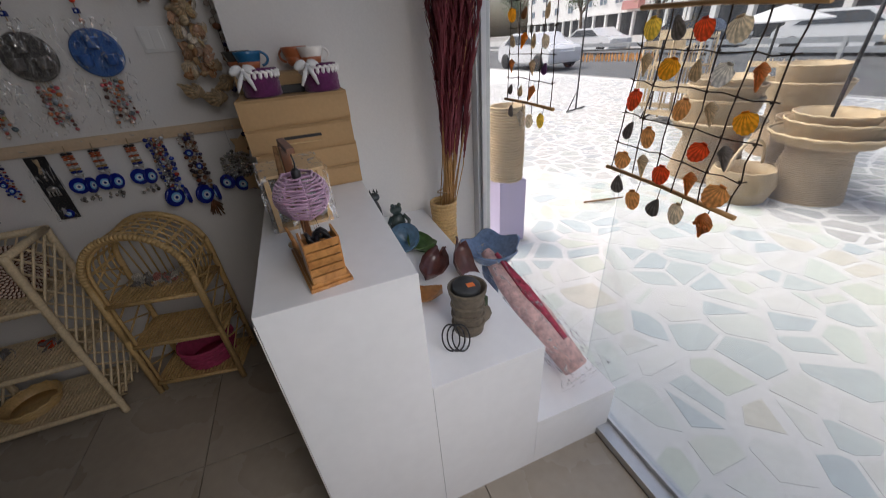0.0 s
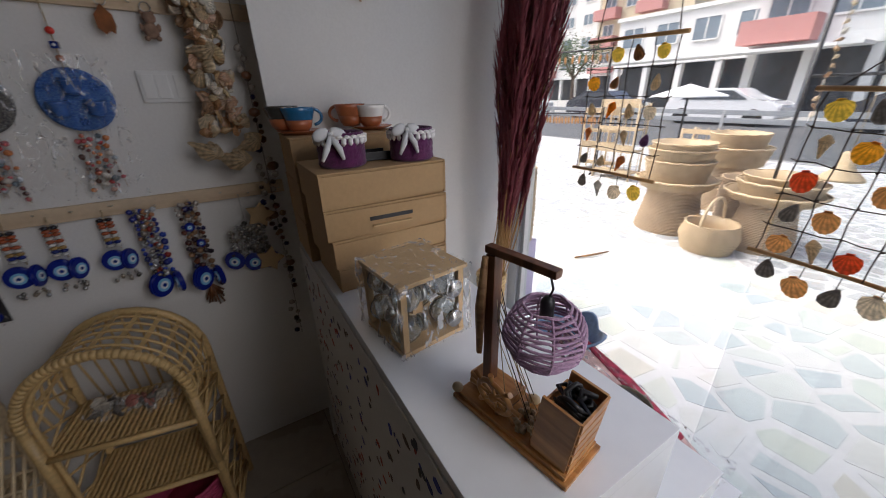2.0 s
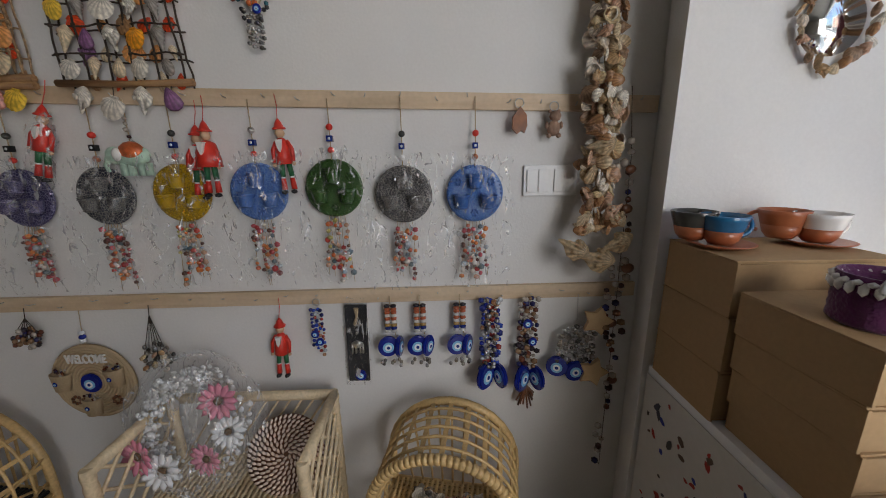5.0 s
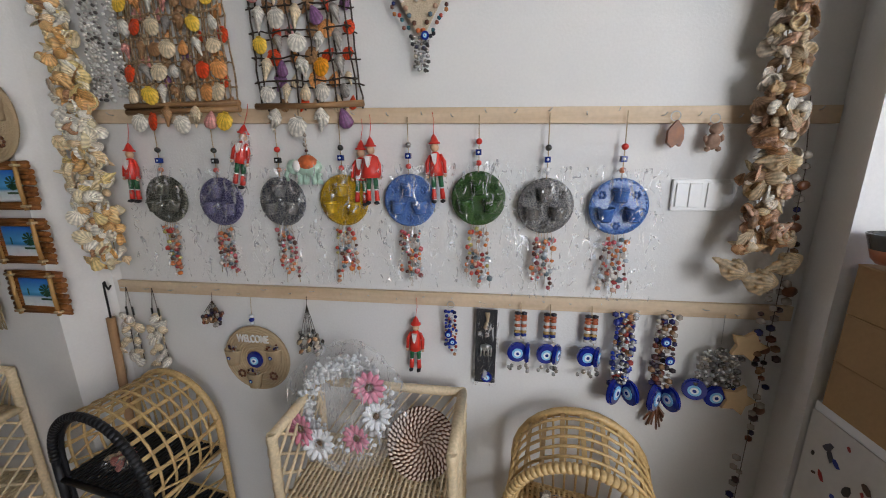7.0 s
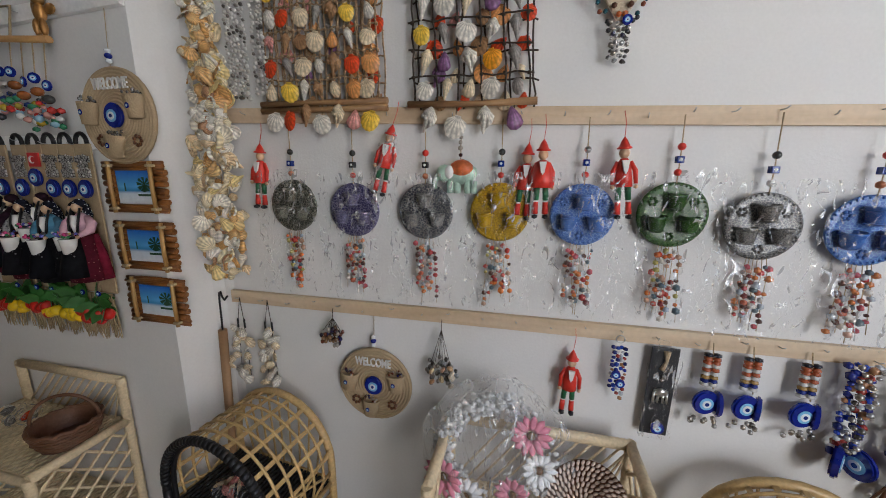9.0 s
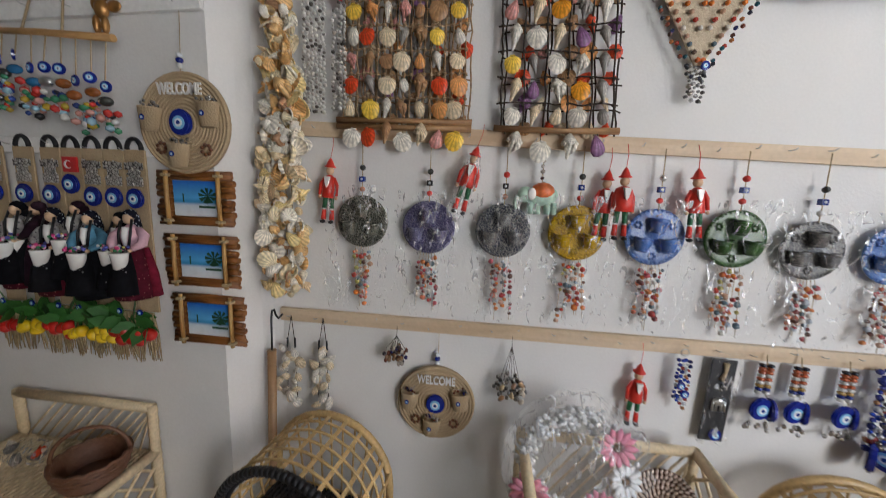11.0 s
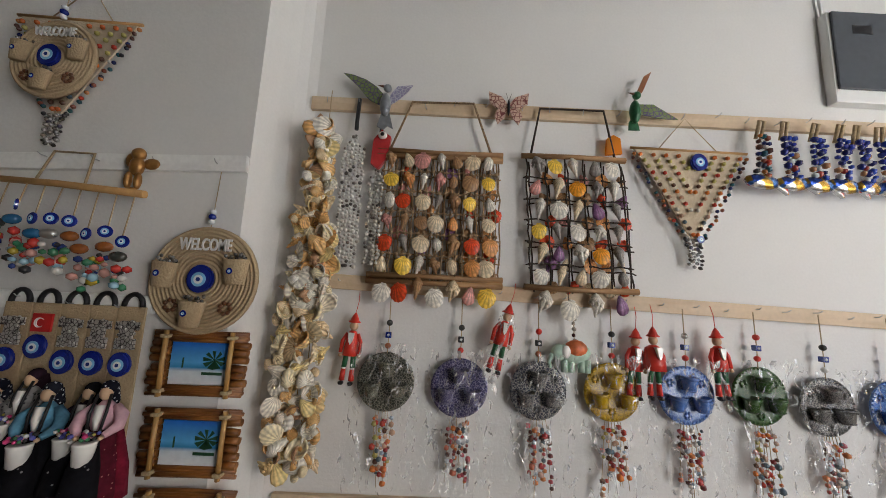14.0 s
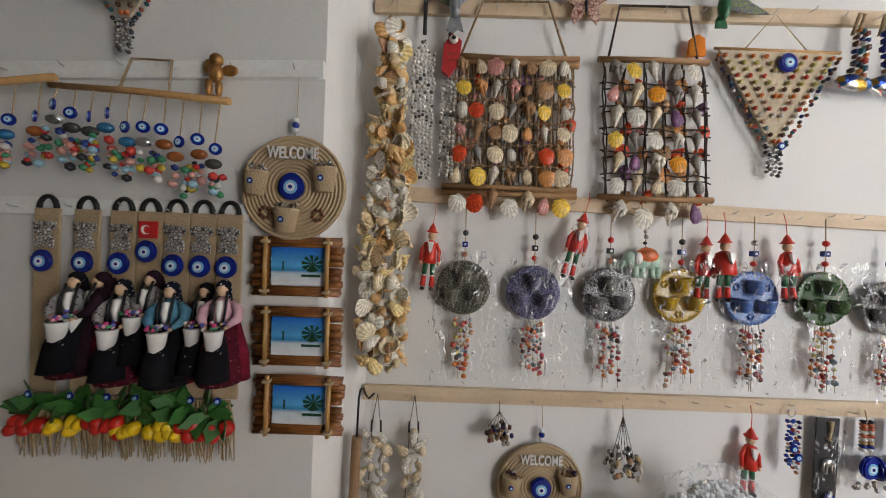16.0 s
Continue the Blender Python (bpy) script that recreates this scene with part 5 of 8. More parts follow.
for s in (-1, 1):
    ball(bm, (s * 0.011, 0, 0.028), 0.005), ball(bm, (s * 0.012, -0.004, -0.03), 0.007), ball(bm, (s * 0.018, -0.002, -0.005), (0.005, 0.006, 0.01))
part("body", bm, mat("beige_knit", (0.32, 0.2, 0.14), 0.95, var=0.3, scale=60, bump=0.8), ow)
part("ring", tube(N(), [(0.011 * math.cos(a), 0.004, 0.04 + 0.011 * math.sin(a)) for a in np.linspace(0, 6.28, 16)], 0.0013, 5), METAL, ow)

sw = thing("light_switch", "white double light switch on the wall", "switch", pose(0.065, -0.0005, 1.343))
part("plate", box(N(), -0.074, -0.009, -0.04, 0.074, 0, 0.04, 0.003), WHITE_PLASTIC, sw)
for x in (-0.052, -0.021):
    part("rocker", box(N(), x - 0.0145, -0.0135, -0.03, x + 0.0145, -0.009, 0.03, 0.002), WHITE_PLASTIC, sw)
part("rocker", box(N(), 0.006, -0.0135, -0.03, 0.066, -0.009, 0.03, 0.002), WHITE_PLASTIC, sw)

pb = thing("fuse_box", "white fuse box with smoked grey door high on the wall", "fuse box", pose(-0.06, -0.0005, 2.33))
part("casing", box(N(), -0.145, -0.03, -0.155, 0.145, 0, 0.145, 0.006), WHITE_PLASTIC, pb)
part("door", box(N(), -0.138, -0.038, -0.115, 0.14, -0.03, 0.14, 0.003), SMOKED, pb, "smoked grey plastic door")
part("latch", lathe(N(), [(0.0001, 0), (0.012, 0), (0.012, 0.008), (0.0001, 0.009)], 14, pose(0.118, -0.038, 0.0, 90)), WHITE_PLASTIC, pb)
for x, z in ((-0.05, 0.08), (0.05, -0.06)):
    part("label_patch", box(N(), x - 0.03, -0.0395, z - 0.014, x + 0.03, -0.0375, z + 0.014), BLACK, pb)
part("cable", tube(N(), [(-0.135, -0.01, 0.14), (-0.14, -0.01, 0.2), (-0.16, -0.008, 0.52)], 0.005, 6), WHITE_PLASTIC, pb)

# foil fish on bead cords along the upper batten
FOIL = mat("printed_foil", (0.4, 0.42, 0.5), 0.18, 0.75, var=0.3, scale=50, fine=120, bump=0.5)
n, ln = FOIL.node_tree.nodes, FOIL.node_tree.links
vo, rp = n.new("ShaderNodeTexVoronoi"), n.new("ShaderNodeValToRGB")
vo.inputs["Scale"].default_value = 75
rp.color_ramp.interpolation = "CONSTANT"
for i, c in enumerate(((0.5, 0.5, 0.52), (0.02, 0.06, 0.3), (0.5, 0.04, 0.03), (0.6, 0.6, 0.6), (0.05, 0.15, 0.4), (0.5, 0.3, 0.04))):
    if i > 1:
        rp.color_ramp.elements.new(i / 6)
    rp.color_ramp.elements[i].position, rp.color_ramp.elements[i].color = i / 6, rgb(c)
sep = n.new("ShaderNodeSeparateColor")
ln.new(n.new("ShaderNodeTexCoord").outputs["Object"], vo.inputs["Vector"])
ln.new(vo.outputs["Color"], sep.inputs["Color"])
ln.new(sep.outputs[0], rp.inputs["Fac"])
ln.new(rp.outputs["Color"], [x for x in n if x.type == "VECT_MATH"][0].inputs[0])
for i, x in enumerate((-0.46, -0.381, -0.302, -0.23, -0.166, -0.1, -0.04, 0.03)):
    th = thing("foil_fish", "shiny foil fish ornament hanging on blue beads", "ornament", pose(x, -0.045, 1.975, 0, rnd.uniform(-5, 5), rnd.uniform(-15, 15)) @ Matrix.Diagonal((1.25, 1.25, 1.25, 1)), "foil fish on the batten")
    bm = ball(N(), (0.0, 0, -0.052), (0.042, 0.012, 0.018), 2)
    plate(bm, [(0.034, -0.045), (0.056, -0.028), (0.052, -0.055), (0.058, -0.075), (0.034, -0.06)], -0.004, 0.004)
    part("fish", bm, FOIL, th)
    bm = N()
    for k in range(3):
        strand(bm, (k - 1) * 0.012, 0.06, -0.034, -0.004, 0.0075, 0.1, 0.003)
    part("bead_string", bm, BEAD_BLUE if i else BEAD_MIX, th)
    part("loop", tube(N(), [(-0.006, 0.01, 0.055), (-0.006, 0.0, 0.095), (0.006, 0.0, 0.095), (0.006, 0.01, 0.055)], 0.004, 6), TWINE, th)

# ---- lower batten ----
BUNCH = [dyed(2, "white_thick"), dyed(2, "cream_thick"), dyed(3, "white_thick"), dyed(3, "cream_thick")]
for i, (x, n_) in enumerate(((-1.7, 2), (-1.598, 2))):
    th = thing("shell_bunch", "bunch of small cream shells on dark cords", "shell bunch", pose(x, -0.03, 1.02), "shell bunches on the lower batten")
    for k in range(n_):
        o = (k - (n_ - 1) / 2) * 0.034
        part("cord", cord([(0, 0.004, 0.01), (o * 0.6, 0, -0.06), (o, 0, -0.27)], 0.0011), TWINE_DARK, th)
        part("ferrule", tube(N(), [(o * 0.7, 0, -0.06), (o * 0.75, 0, -0.09)], 0.003, 6), BLACK, th)
        for q in range(9):
            piece("shell", BUNCH[rnd.randrange(4)], th, scaled(pose(o + rnd.uniform(-.018, .018), rnd.uniform(-.025, .0), -0.095 - q * 0.02, *tumble(50)), 0.0245 * rnd.uniform(.7, 1.2)))
for x, z, w_, mt in ((-1.368, 1.02, 0.035, BEAD_DARK), (-1.035, 1.02, 0.05, BEAD_SILVER)):
    th = thing("bell_cluster", "cluster of tiny metal bells and cowries on a ring", "charm", pose(x, -0.035, z), "bell clusters on the lower batten")
    bm, cm = N(), N()
    drop = 0.03 if mt is BEAD_DARK else 0.1
    for k in range(46):
        a, q = rnd.uniform(0, 6.28), rnd.random() ** 0.5
        bead(bm, (q * w_ * math.cos(a), rnd.uniform(-.02, .008), -drop - 0.04 + q * w_ * 0.8 * math.sin(a) - 0.01 * abs(math.cos(a))), (0.0062, 0.0062, 0.008))
    part("bell_fringe", bm, mt, th)
    for k in range(6):
        tube(cm, [(0, 0, -0.02), ((k - 2.5) * 0.012, -0.006, -drop - 0.03)], 0.0009, 4)
    tube(cm, [(0, 0.004, 0.008), (0, 0, -0.02)], 0.001, 4)
    part("tassel_cord", cm, TWINE_DARK, th)
    if mt is BEAD_SILVER:
        for k in range(10):
            piece("cowrie", SHELLS[3], th, scaled(pose(rnd.uniform(-.04, .04), -0.024, -drop - 0.04 + rnd.uniform(-.035, .03), *tumble(60)), 0.012))
th = thing("bead_charm", "blue and silver bead charm on a ring", "charm", pose(-0.579, -0.03, 1.02))
bm = N()
for k in range(4):
    strand(bm, (k - 1.5) * 0.009, -0.01, -0.12 - 0.03 * rnd.random(), -0.006, 0.006, 0.1, 0.003)
part("bead_strand", bm, BEAD_BLUE, th)
part("ring", tube(N(), [(0.01 * math.cos(a), 0, 0.004 + 0.01 * math.sin(a)) for a in np.linspace(0, 6.28, 14)], 0.0012, 5), METAL, th)
evil_eye(th, pose(-0.006, -0.016, -0.085), 0.011), evil_eye(th, pose(0.006, -0.016, -0.108), 0.011)

pk = thing("packaged_charm", "black card with silver elephant charm in a sleeve", "charm", pose(-0.475, -0.02, 0.893, 0, 1))
part("card", box(N(), -0.031, -0.004, -0.122, 0.031, 0, 0.118, 0.0015), BLACK, pk)
bm = N()
strand(bm, 0.002, 0.085, 0.03, -0.009, 0.006, 0.1)
part("bead_strand", bm, BEAD_SILVER, pk)
bm = ball(N(), (0, -0.01, 0.0), (0.02, 0.005, 0.013), 1)
for x in (-0.014, -0.004, 0.008, 0.016):
    tube(bm, [(x, -0.01, 0), (x, -0.01, -0.028)], 0.003, 5)
part("elephant", bm, SILVER, pk)
part("tassel", tube(N(), [(0.002, -0.008, 0.11), (0.003, -0.009, 0.085), (-0.004, -0.008, 0.06)], [0.008, 0.004, 0.006], 6), TWINE, pk)
evil_eye(pk, pose(0.006, -0.01, -0.1), 0.016)
b = part("sleeve", box(N(), -0.036, -0.018, -0.126, 0.036, 0.0012, 0.14, 0.003), FILM, pk)
b.visible_shadow = False

for x, n_, label in ((-0.376, 1, "evil eye charm on striped beads"), (-0.294, 2, "double evil eye charm on striped beads"), (-0.182, 2, "wide evil eye charm on striped beads")):
    th = thing("evil_eye_charm", label, "charm", pose(x, -0.03, 1.02), "evil eye charms on the lower batten")
    for s in range(2):
        bm = N()
        for k in range(9):
            bead(bm, ((s - 0.5) * 0.018, 0, -0.012 - k * 0.0095), (0.0105, 0.0105, 0.0056))
        part("bead_string", bm, BEAD_STRIPE, th)
        evil_eye(th, pose(-0.008 + 0.03 * s, -0.016 + 0.01 * s, -0.128 - 0.006 * s, 0, 6 - 14 * s, (8, 62 if n_ == 2 else 80)[s]), 0.029)
    bm = N()
    for k in range(9):
        bead(bm, (rnd.uniform(-.03, .03), rnd.uniform(-.01, .004), -0.17 - rnd.uniform(0, .025)), (0.006, 0.006, 0.0075))
    part("bell_fringe", bm, BEAD_SILVER, th)
    part("cord", cord([(0, 0.006, 0.016), (0, 0, -0.01), (0.012, 0, -0.1)], 0.0015), TWINE, th)
for x, mt, label, length in ((-0.095, BEAD_BLUE, "long silver bell string ending in a blue glass eye", 0.21), (0.012, BEAD_DARK, "long dark bead string with evil eyes and twigs", 0.22)):
    th = thing("bead_hanging", label, "charm", pose(x, -0.035, 1.03), "long bead hangings")
    bm = N()
    for k in range(5):
        strand(bm, (k - 2) * 0.011, 0.0, -length, rnd.uniform(-.014, .004), 0.0092, 0.0, 0.006)
    part("bead_strand", bm, mt, th)
    if mt is BEAD_BLUE:
        bm = N()
        for k in range(2):
            strand(bm, (k - 0.5) * 0.018, -0.0, -length, -0.018, 0.008, 0.1, 0.008)
        part("bell_fringe", bm, BEAD_SILVER, th)
    evil_eye(th, pose(-0.014, -0.014, -length - 0.03, 0, 0, 48), 0.038)
    evil_eye(th, pose(0.03, -0.008, -length - 0.034, 0, 0, -68), 0.034)
    if mt is BEAD_DARK:
        evil_eye(th, pose(-0.006, -0.02, -0.075), 0.013), evil_eye(th, pose(0.01, -0.02, -0.13), 0.012)
        bm = N()
        for k in range(14):
            tube(bm, [(0, 0, -length - 0.06), (rnd.uniform(-.03, .03), rnd.uniform(-.01, .01), -length - rnd.uniform(.09, .14))], 0.003, 5)
        part("twig_tuft", bm, OAK_DARK, th)
cl = thing("bell_curtain", "wide bundle of silver bells over three blue glass eyes", "charm", pose(0.152, -0.035, 1.02))
bm = N()
for k in range(9):
    strand(bm, (k - 4) * 0.0125, -0.075 - 0.006 * abs(k - 4), -0.2, rnd.uniform(-.014, .004), 0.0088, 0.05, 0.006)
part("bell_fringe", bm, BEAD_SILVER, cl)
for dx, dz in ((-0.055, -0.205), (0.0, -0.222), (0.05, -0.225)):
    evil_eye(cl, pose(dx, -0.012, dz, 0, 0, dx * 300), 0.03)
part("cord", cord([(0, 0.006, 0.01), (0, 0, -0.07)], 0.001), METAL, cl)

rod = thing("hooked_rod", "wooden pole with a black metal hook leaning in the corner", "pole", pose(-1.735, -0.06, 0))
part("pole", tube(N(), [(-0.02, -0.03, 0.0), (-0.01, 0.0, 0.93)], 0.013, 10), wood_mat("pole_wood", (0.4, 0.24, 0.12), (0.26, 0.14, 0.06), 0.5), rod)
part("hook", tube(N(), [(-0.01, 0, 0.93), (-0.008, 0, 1.03), (-0.004, -0.002, 1.055), (0.004, -0.004, 1.06), (0.01, -0.006, 1.045), (0.02, -0.008, 1.035), (0.034, -0.01, 1.05)], 0.003, 7), BLACK, rod)

sm = thing("shell_mirror", "round mirror framed with cream seashells on the pier", "mirror", pose(0.575, -0.161, 1.66))
part("mirror_glass", lathe(N(), [(0.0001, 0), (0.065, 0), (0.065, 0.006), (0.0001, 0.006)], 28, FLAT), mat("mirror_silver", (0.85, 0.86, 0.86), 0.03, 1.0, var=0.01, bump=0), sm)
for k in range(26):
    a = k * 2 * math.pi / 26
    r = 0.084 + rnd.uniform(-.01, .012)
    piece("shell", SHELLS[(2, 3, 0, 4)[k % 4]], sm, scaled(pose(r * math.cos(a), -0.014, r * math.sin(a), *tumble(50)), 0.018))

RESIN_DROP = mat("amber_glass", (0.3, 0.09, 0.02), 0.12, var=0.3, scale=60, coat=0.5)
BEAD_BRIGHT = mat("bright_beads", (0.5, 0.3, 0.26), 0.25, var=0.15, palette=[(0.55, 0.04, 0.03), (0.66, 0.2, 0.03), (0.64, 0.62, 0.58), (0.03, 0.03, 0.035), (0.5, 0.36, 0.04), (0.05, 0.25, 0.12), (0.6, 0.12, 0.04), (0.3, 0.5, 0.6), (0.03, 0.06, 0.25), (0.6, 0.3, 0.25)], by="island", coat=0.3)


# ---- wall pier: sticks of bead strands, charms with dolls, picture frames ----
def bead_stick(x0, z0, x1, z1, n_, label, hanger, seed):
    rg = random.Random(seed)
    th = thing("bead_stick", label, "wall hanging", pose(x0, -0.19, z0), "bead strands on sticks")
    L_ = Vector((x1 - x0, 0, z1 - z0))
    part("stick", tube(N(), [(0, 0, 0), L_ * 0.5 + Vector((0, 0, 0.004)), L_], [0.007, 0.008, 0.009], 8), REED_STEM, th)
    part("hanger", tube(N(), [L_ * hanger[0], L_ * hanger[0] + Vector((0.01, 0.02, 0.085)), L_ * hanger[1] + Vector((-0.01, 0.02, 0.09)), L_ * hanger[1]], 0.003, 5), TWINE, th)
    for k in range(n_):
        p = L_ * ((k + 0.5) / n_)
        drop = 0.035 + 0.06 * (k / n_) + rg.uniform(0, 0.03)
        part("cord", cord([p, p + Vector((rg.uniform(-.006, .006), -0.01, -drop))], 0.0016), TWINE, th)
        evil_eye(th, Matrix.Translation(p + Vector((0, -0.012, -drop))) @ pose(0, 0, 0, 0, 0, rg.uniform(-40, 40)), 0.0135, drop=False)
        part("glass_drop", ball(N(), (p.x + rg.uniform(-.01, .01), -0.014, p.z - drop - 0.034), (0.019, 0.012, 0.012), 2), rg.choice((GLAZE_BLUE, RESIN_DROP, GLAZE_DARK, RESIN_DROP, SILVER)), th)
        bm = N()
        for q in range(4):
            strand(bm, p.x + rg.uniform(-.022, .022), p.z - drop - 0.045 - rg.uniform(0, .012), p.z - drop - rg.uniform(0.085, 0.12), rg.uniform(-.02, .0), 0.0095, 0.1, 0.005, rg)
        part("bead_strand", bm, BEAD_BRIGHT, th)
    return th


bead_stick(-2.44, 1.772, -2.03, 1.748, 10, "stick with rows of evil eye and glass bead strands", (0.38, 0.66), 41)
bead_stick(-2.95, 1.72, -2.43, 1.79, 9, "slanted stick with bright glass bead strands", (0.3, 0.6), 42)
cu = N()
for c, r in (((0, 0, 0.03), (0.016, 0.013, 0.016)), ((0, 0, 0), (0.017, 0.013, 0.024)), ((-0.012, -0.004, -0.035), (0.008, 0.009, 0.022)), ((0.01, -0.003, -0.036), (0.008, 0.009, 0.022)),
             ((-0.02, 0.004, 0.016), (0.012, 0.006, 0.018)), ((0.03, 0.004, 0.008), (0.02, 0.005, 0.014)), ((0, -0.004, -0.06), (0.014, 0.011, 0.008))):
    ball(cu, c, r, 2)
solid("cherub_figure", cu, mat("bronze_gold", (0.4, 0.2, 0.06), 0.35, 0.6, var=0.3, scale=60), "small gilded cherub figure on the batten", "figurine", m=pose(-2.075, -0.172, 1.82))

RAFFIA = mat("raffia", (0.42, 0.32, 0.18), 0.85, var=0.3, scale=60, fine=200, bump=0.5)
VEG = {"lemon": mat("lemon_plastic", (0.75, 0.5, 0.01), 0.35), "pepper": mat("pepper_plastic", (0.5, 0.015, 0.01), 0.3)}
LEAF = mat("plastic_leaf", (0.03, 0.13, 0.02), 0.45, var=0.3, scale=40)
CHARM_RED = mat("red_flag_charm", (0.55, 0.02, 0.02), 0.4)


ENGRAVED = disc_mat("engraved_silver", (0.55, 0.53, 0.5), (0.06, 0.05, 0.05), 0.35, 0.5, 130, 0.8)


def jute_charm(x, fruit, top_kind, seed, label, lift=0.0):
    rg = random.Random(seed)
    th = thing("jute_charm", label, "wall charm", pose(x, -0.155, 1.5), "jute charms with dolls and fruit")
    part("arch_ring", tube(N(), [(0.021 * math.cos(a), -0.004, -0.005 + 0.028 * math.sin(a)) for a in np.linspace(0, math.pi, 12)], 0.0055, 8), BLACK, th)
    part("strip", box(N(), -0.03, -0.006, -0.44, 0.03, 0, -0.005, 0.002), JUTE, th)
    if top_kind == "flag":
        part("flag", box(N(), -0.022, -0.012, -0.068, 0.022, -0.007, -0.028, 0.002), CHARM_RED, th, "red crescent and star flag tag")
        part("crescent", plate(N(), [(-0.004 + q * math.cos(a), -0.048 + q * math.sin(a)) for a, q in [(radians(d), 0.011) for d in range(50, 311, 20)]] + [(-0.001 + 0.0085 * math.cos(radians(d)), -0.048 + 0.0085 * math.sin(radians(d))) for d in range(310, 49, -20)], -0.0135, -0.011), GLAZE_WHITE, th)
    else:
        bm = box(N(), -0.015, -0.013, -0.096, 0.015, -0.007, -0.036, 0.002)
        box(bm, -0.026, -0.0125, -0.056, 0.026, -0.0075, -0.038, 0.002), box(bm, -0.022, -0.0128, -0.098, -0.004, -0.0072, -0.074, 0.002), box(bm, 0.004, -0.0127, -0.098, 0.022, -0.0073, -0.074, 0.002)
        for k in range(9):
            ball(bm, (rg.uniform(-.02, .02), -0.013, -0.066 + rg.uniform(-.03, .03)), (rg.uniform(.003, .006), 0.003, rg.uniform(.003, .007)))
        part("metal_charm", bm, ENGRAVED, th)
    evil_eye(th, pose(0, -0.014, -0.13 + lift), 0.0245)
    bm = N()
    for k in range(26):
        a = rg.uniform(-0.045, 0.045)
        tube(bm, [(a * 0.4, -0.012, -0.44), (a * 0.8, -0.016 + rg.uniform(-.008, .008), -0.5), (a + rg.uniform(-.012, .012), -0.014, -0.56 - rg.uniform(0, .03))], [0.004, 0.003, 0.001], 4)
    part("raffia_tuft", bm, RAFFIA, th)
    fr = mesh_of(ball(N(), (0, 0, 0), (0.015, 0.015, 0.0185), 2), "fruit", VEG[fruit])
    for k in range(6):
        piece("fruit", fr, th, pose(rg.uniform(-.038, .038), -0.034, -0.49 - rg.uniform(0, .025), *[rg.uniform(-60, 60) for _ in range(3)]))
    lf = mesh_of(plate(N(), [(0, 0), (0.015, 0.014), (0.018, 0.03), (0, 0.056), (-0.018, 0.03), (-0.015, 0.014)], -0.001, 0.001), "leaf", LEAF)
    for k in range(12):
        piece("leaf", lf, th, pose(rg.uniform(-.042, .042), -0.026, -0.455 - rg.uniform(-.01, .025), rg.uniform(-40, 40), rg.uniform(0, 360), rg.uniform(-40, 40)))
    evil_eye(th, pose(0.004, -0.036, -0.432), 0.008, "bead")
    return th


jute_charm(-2.375, "lemon", "charm", 51, "jute charm with evil eye, lemons and raffia")
jute_charm(-2.29, "pepper", "charm", 52, "jute charm with evil eye, red peppers and raffia")
jute_charm(-2.226, "lemon", "flag", 53, "jute charm with red flag tag and evil eye", 0.03)
jute_charm(-2.163, "lemon", "charm", 54, "jute charm with silver tag, lemons and raffia")
jute_charm(-2.1, "pepper", "charm", 55, "jute charm with silver letters and red peppers")
jute_charm(-2.038, "pepper", "charm", 56, "jute charm with silver letters, eye and peppers")
jute_charm(-2.47, "pepper", "charm", 57, "jute charm with red fringe beside the lemons")


def dotted_cloth(name, ground, dots, scale, reach):
    m = mat(name, ground, 0.95, var=0.4, scale=90, spec=0.15)
    n, ln = m.node_tree.nodes, m.node_tree.links
    co, vo, ramp = n.new("ShaderNodeTexCoord"), n.new("ShaderNodeTexVoronoi"), n.new("ShaderNodeValToRGB")
    vo.inputs["Scale"].default_value = scale
    ramp.color_ramp.elements[0].color, ramp.color_ramp.elements[1].color = rgb(dots), rgb(ground)
    ramp.color_ramp.elements[0].position, ramp.color_ramp.elements[1].position = reach, reach + 0.04
    ln.new(co.outputs["Object"], vo.inputs["Vector"])
    ln.new(vo.outputs["Distance"], ramp.inputs["Fac"])
    ln.new(ramp.outputs["Color"], [x for x in n if x.type == "VECT_MATH"][0].inputs[0])
    return m


CLOTH = {"black": mat("black_cloth", (0.007, 0.007, 0.009), 0.95, var=0.5, scale=90, spec=0.15), "pink": mat("pink_cloth", (0.62, 0.38, 0.44), 0.9, var=0.15, scale=60), "maroon": dotted_cloth("maroon_cloth", (0.07, 0.006, 0.014), (0.3, 0.12, 0.1), 110, 0.16),
         "plum": mat("plum_cloth", (0.025, 0.01, 0.018), 0.95, var=0.3, scale=60, spec=0.15), "grey": dotted_cloth("grey_print", (0.3, 0.29, 0.28), (0.05, 0.05, 0.06), 130, 0.25), "blue": mat("blue_cloth", (0.08, 0.24, 0.36), 0.9, var=0.3, scale=60),
         "dotted": dotted_cloth("dotted_scarf", (0.01, 0.011, 0.02), (0.55, 0.57, 0.6), 140, 0.24), "apron": dotted_cloth("embroidered_apron", (0.006, 0.006, 0.008), (0.16, 0.16, 0.16), 60, 0.09), "sash": mat("crimson_sash", (0.16, 0.01, 0.025), 0.95, var=0.3, scale=60, spec=0.15)}
POSY = mat("posy", (0.5, 0.1, 0.2), 0.6, palette=[(0.6, 0.05, 0.2), (0.1, 0.1, 0.4), (0.6, 0.5, 0.1), (0.04, 0.04, 0.04), (0.7, 0.3, 0.4), (0.6, 0.6, 0.6), (0.05, 0.25, 0.1)], by="island")


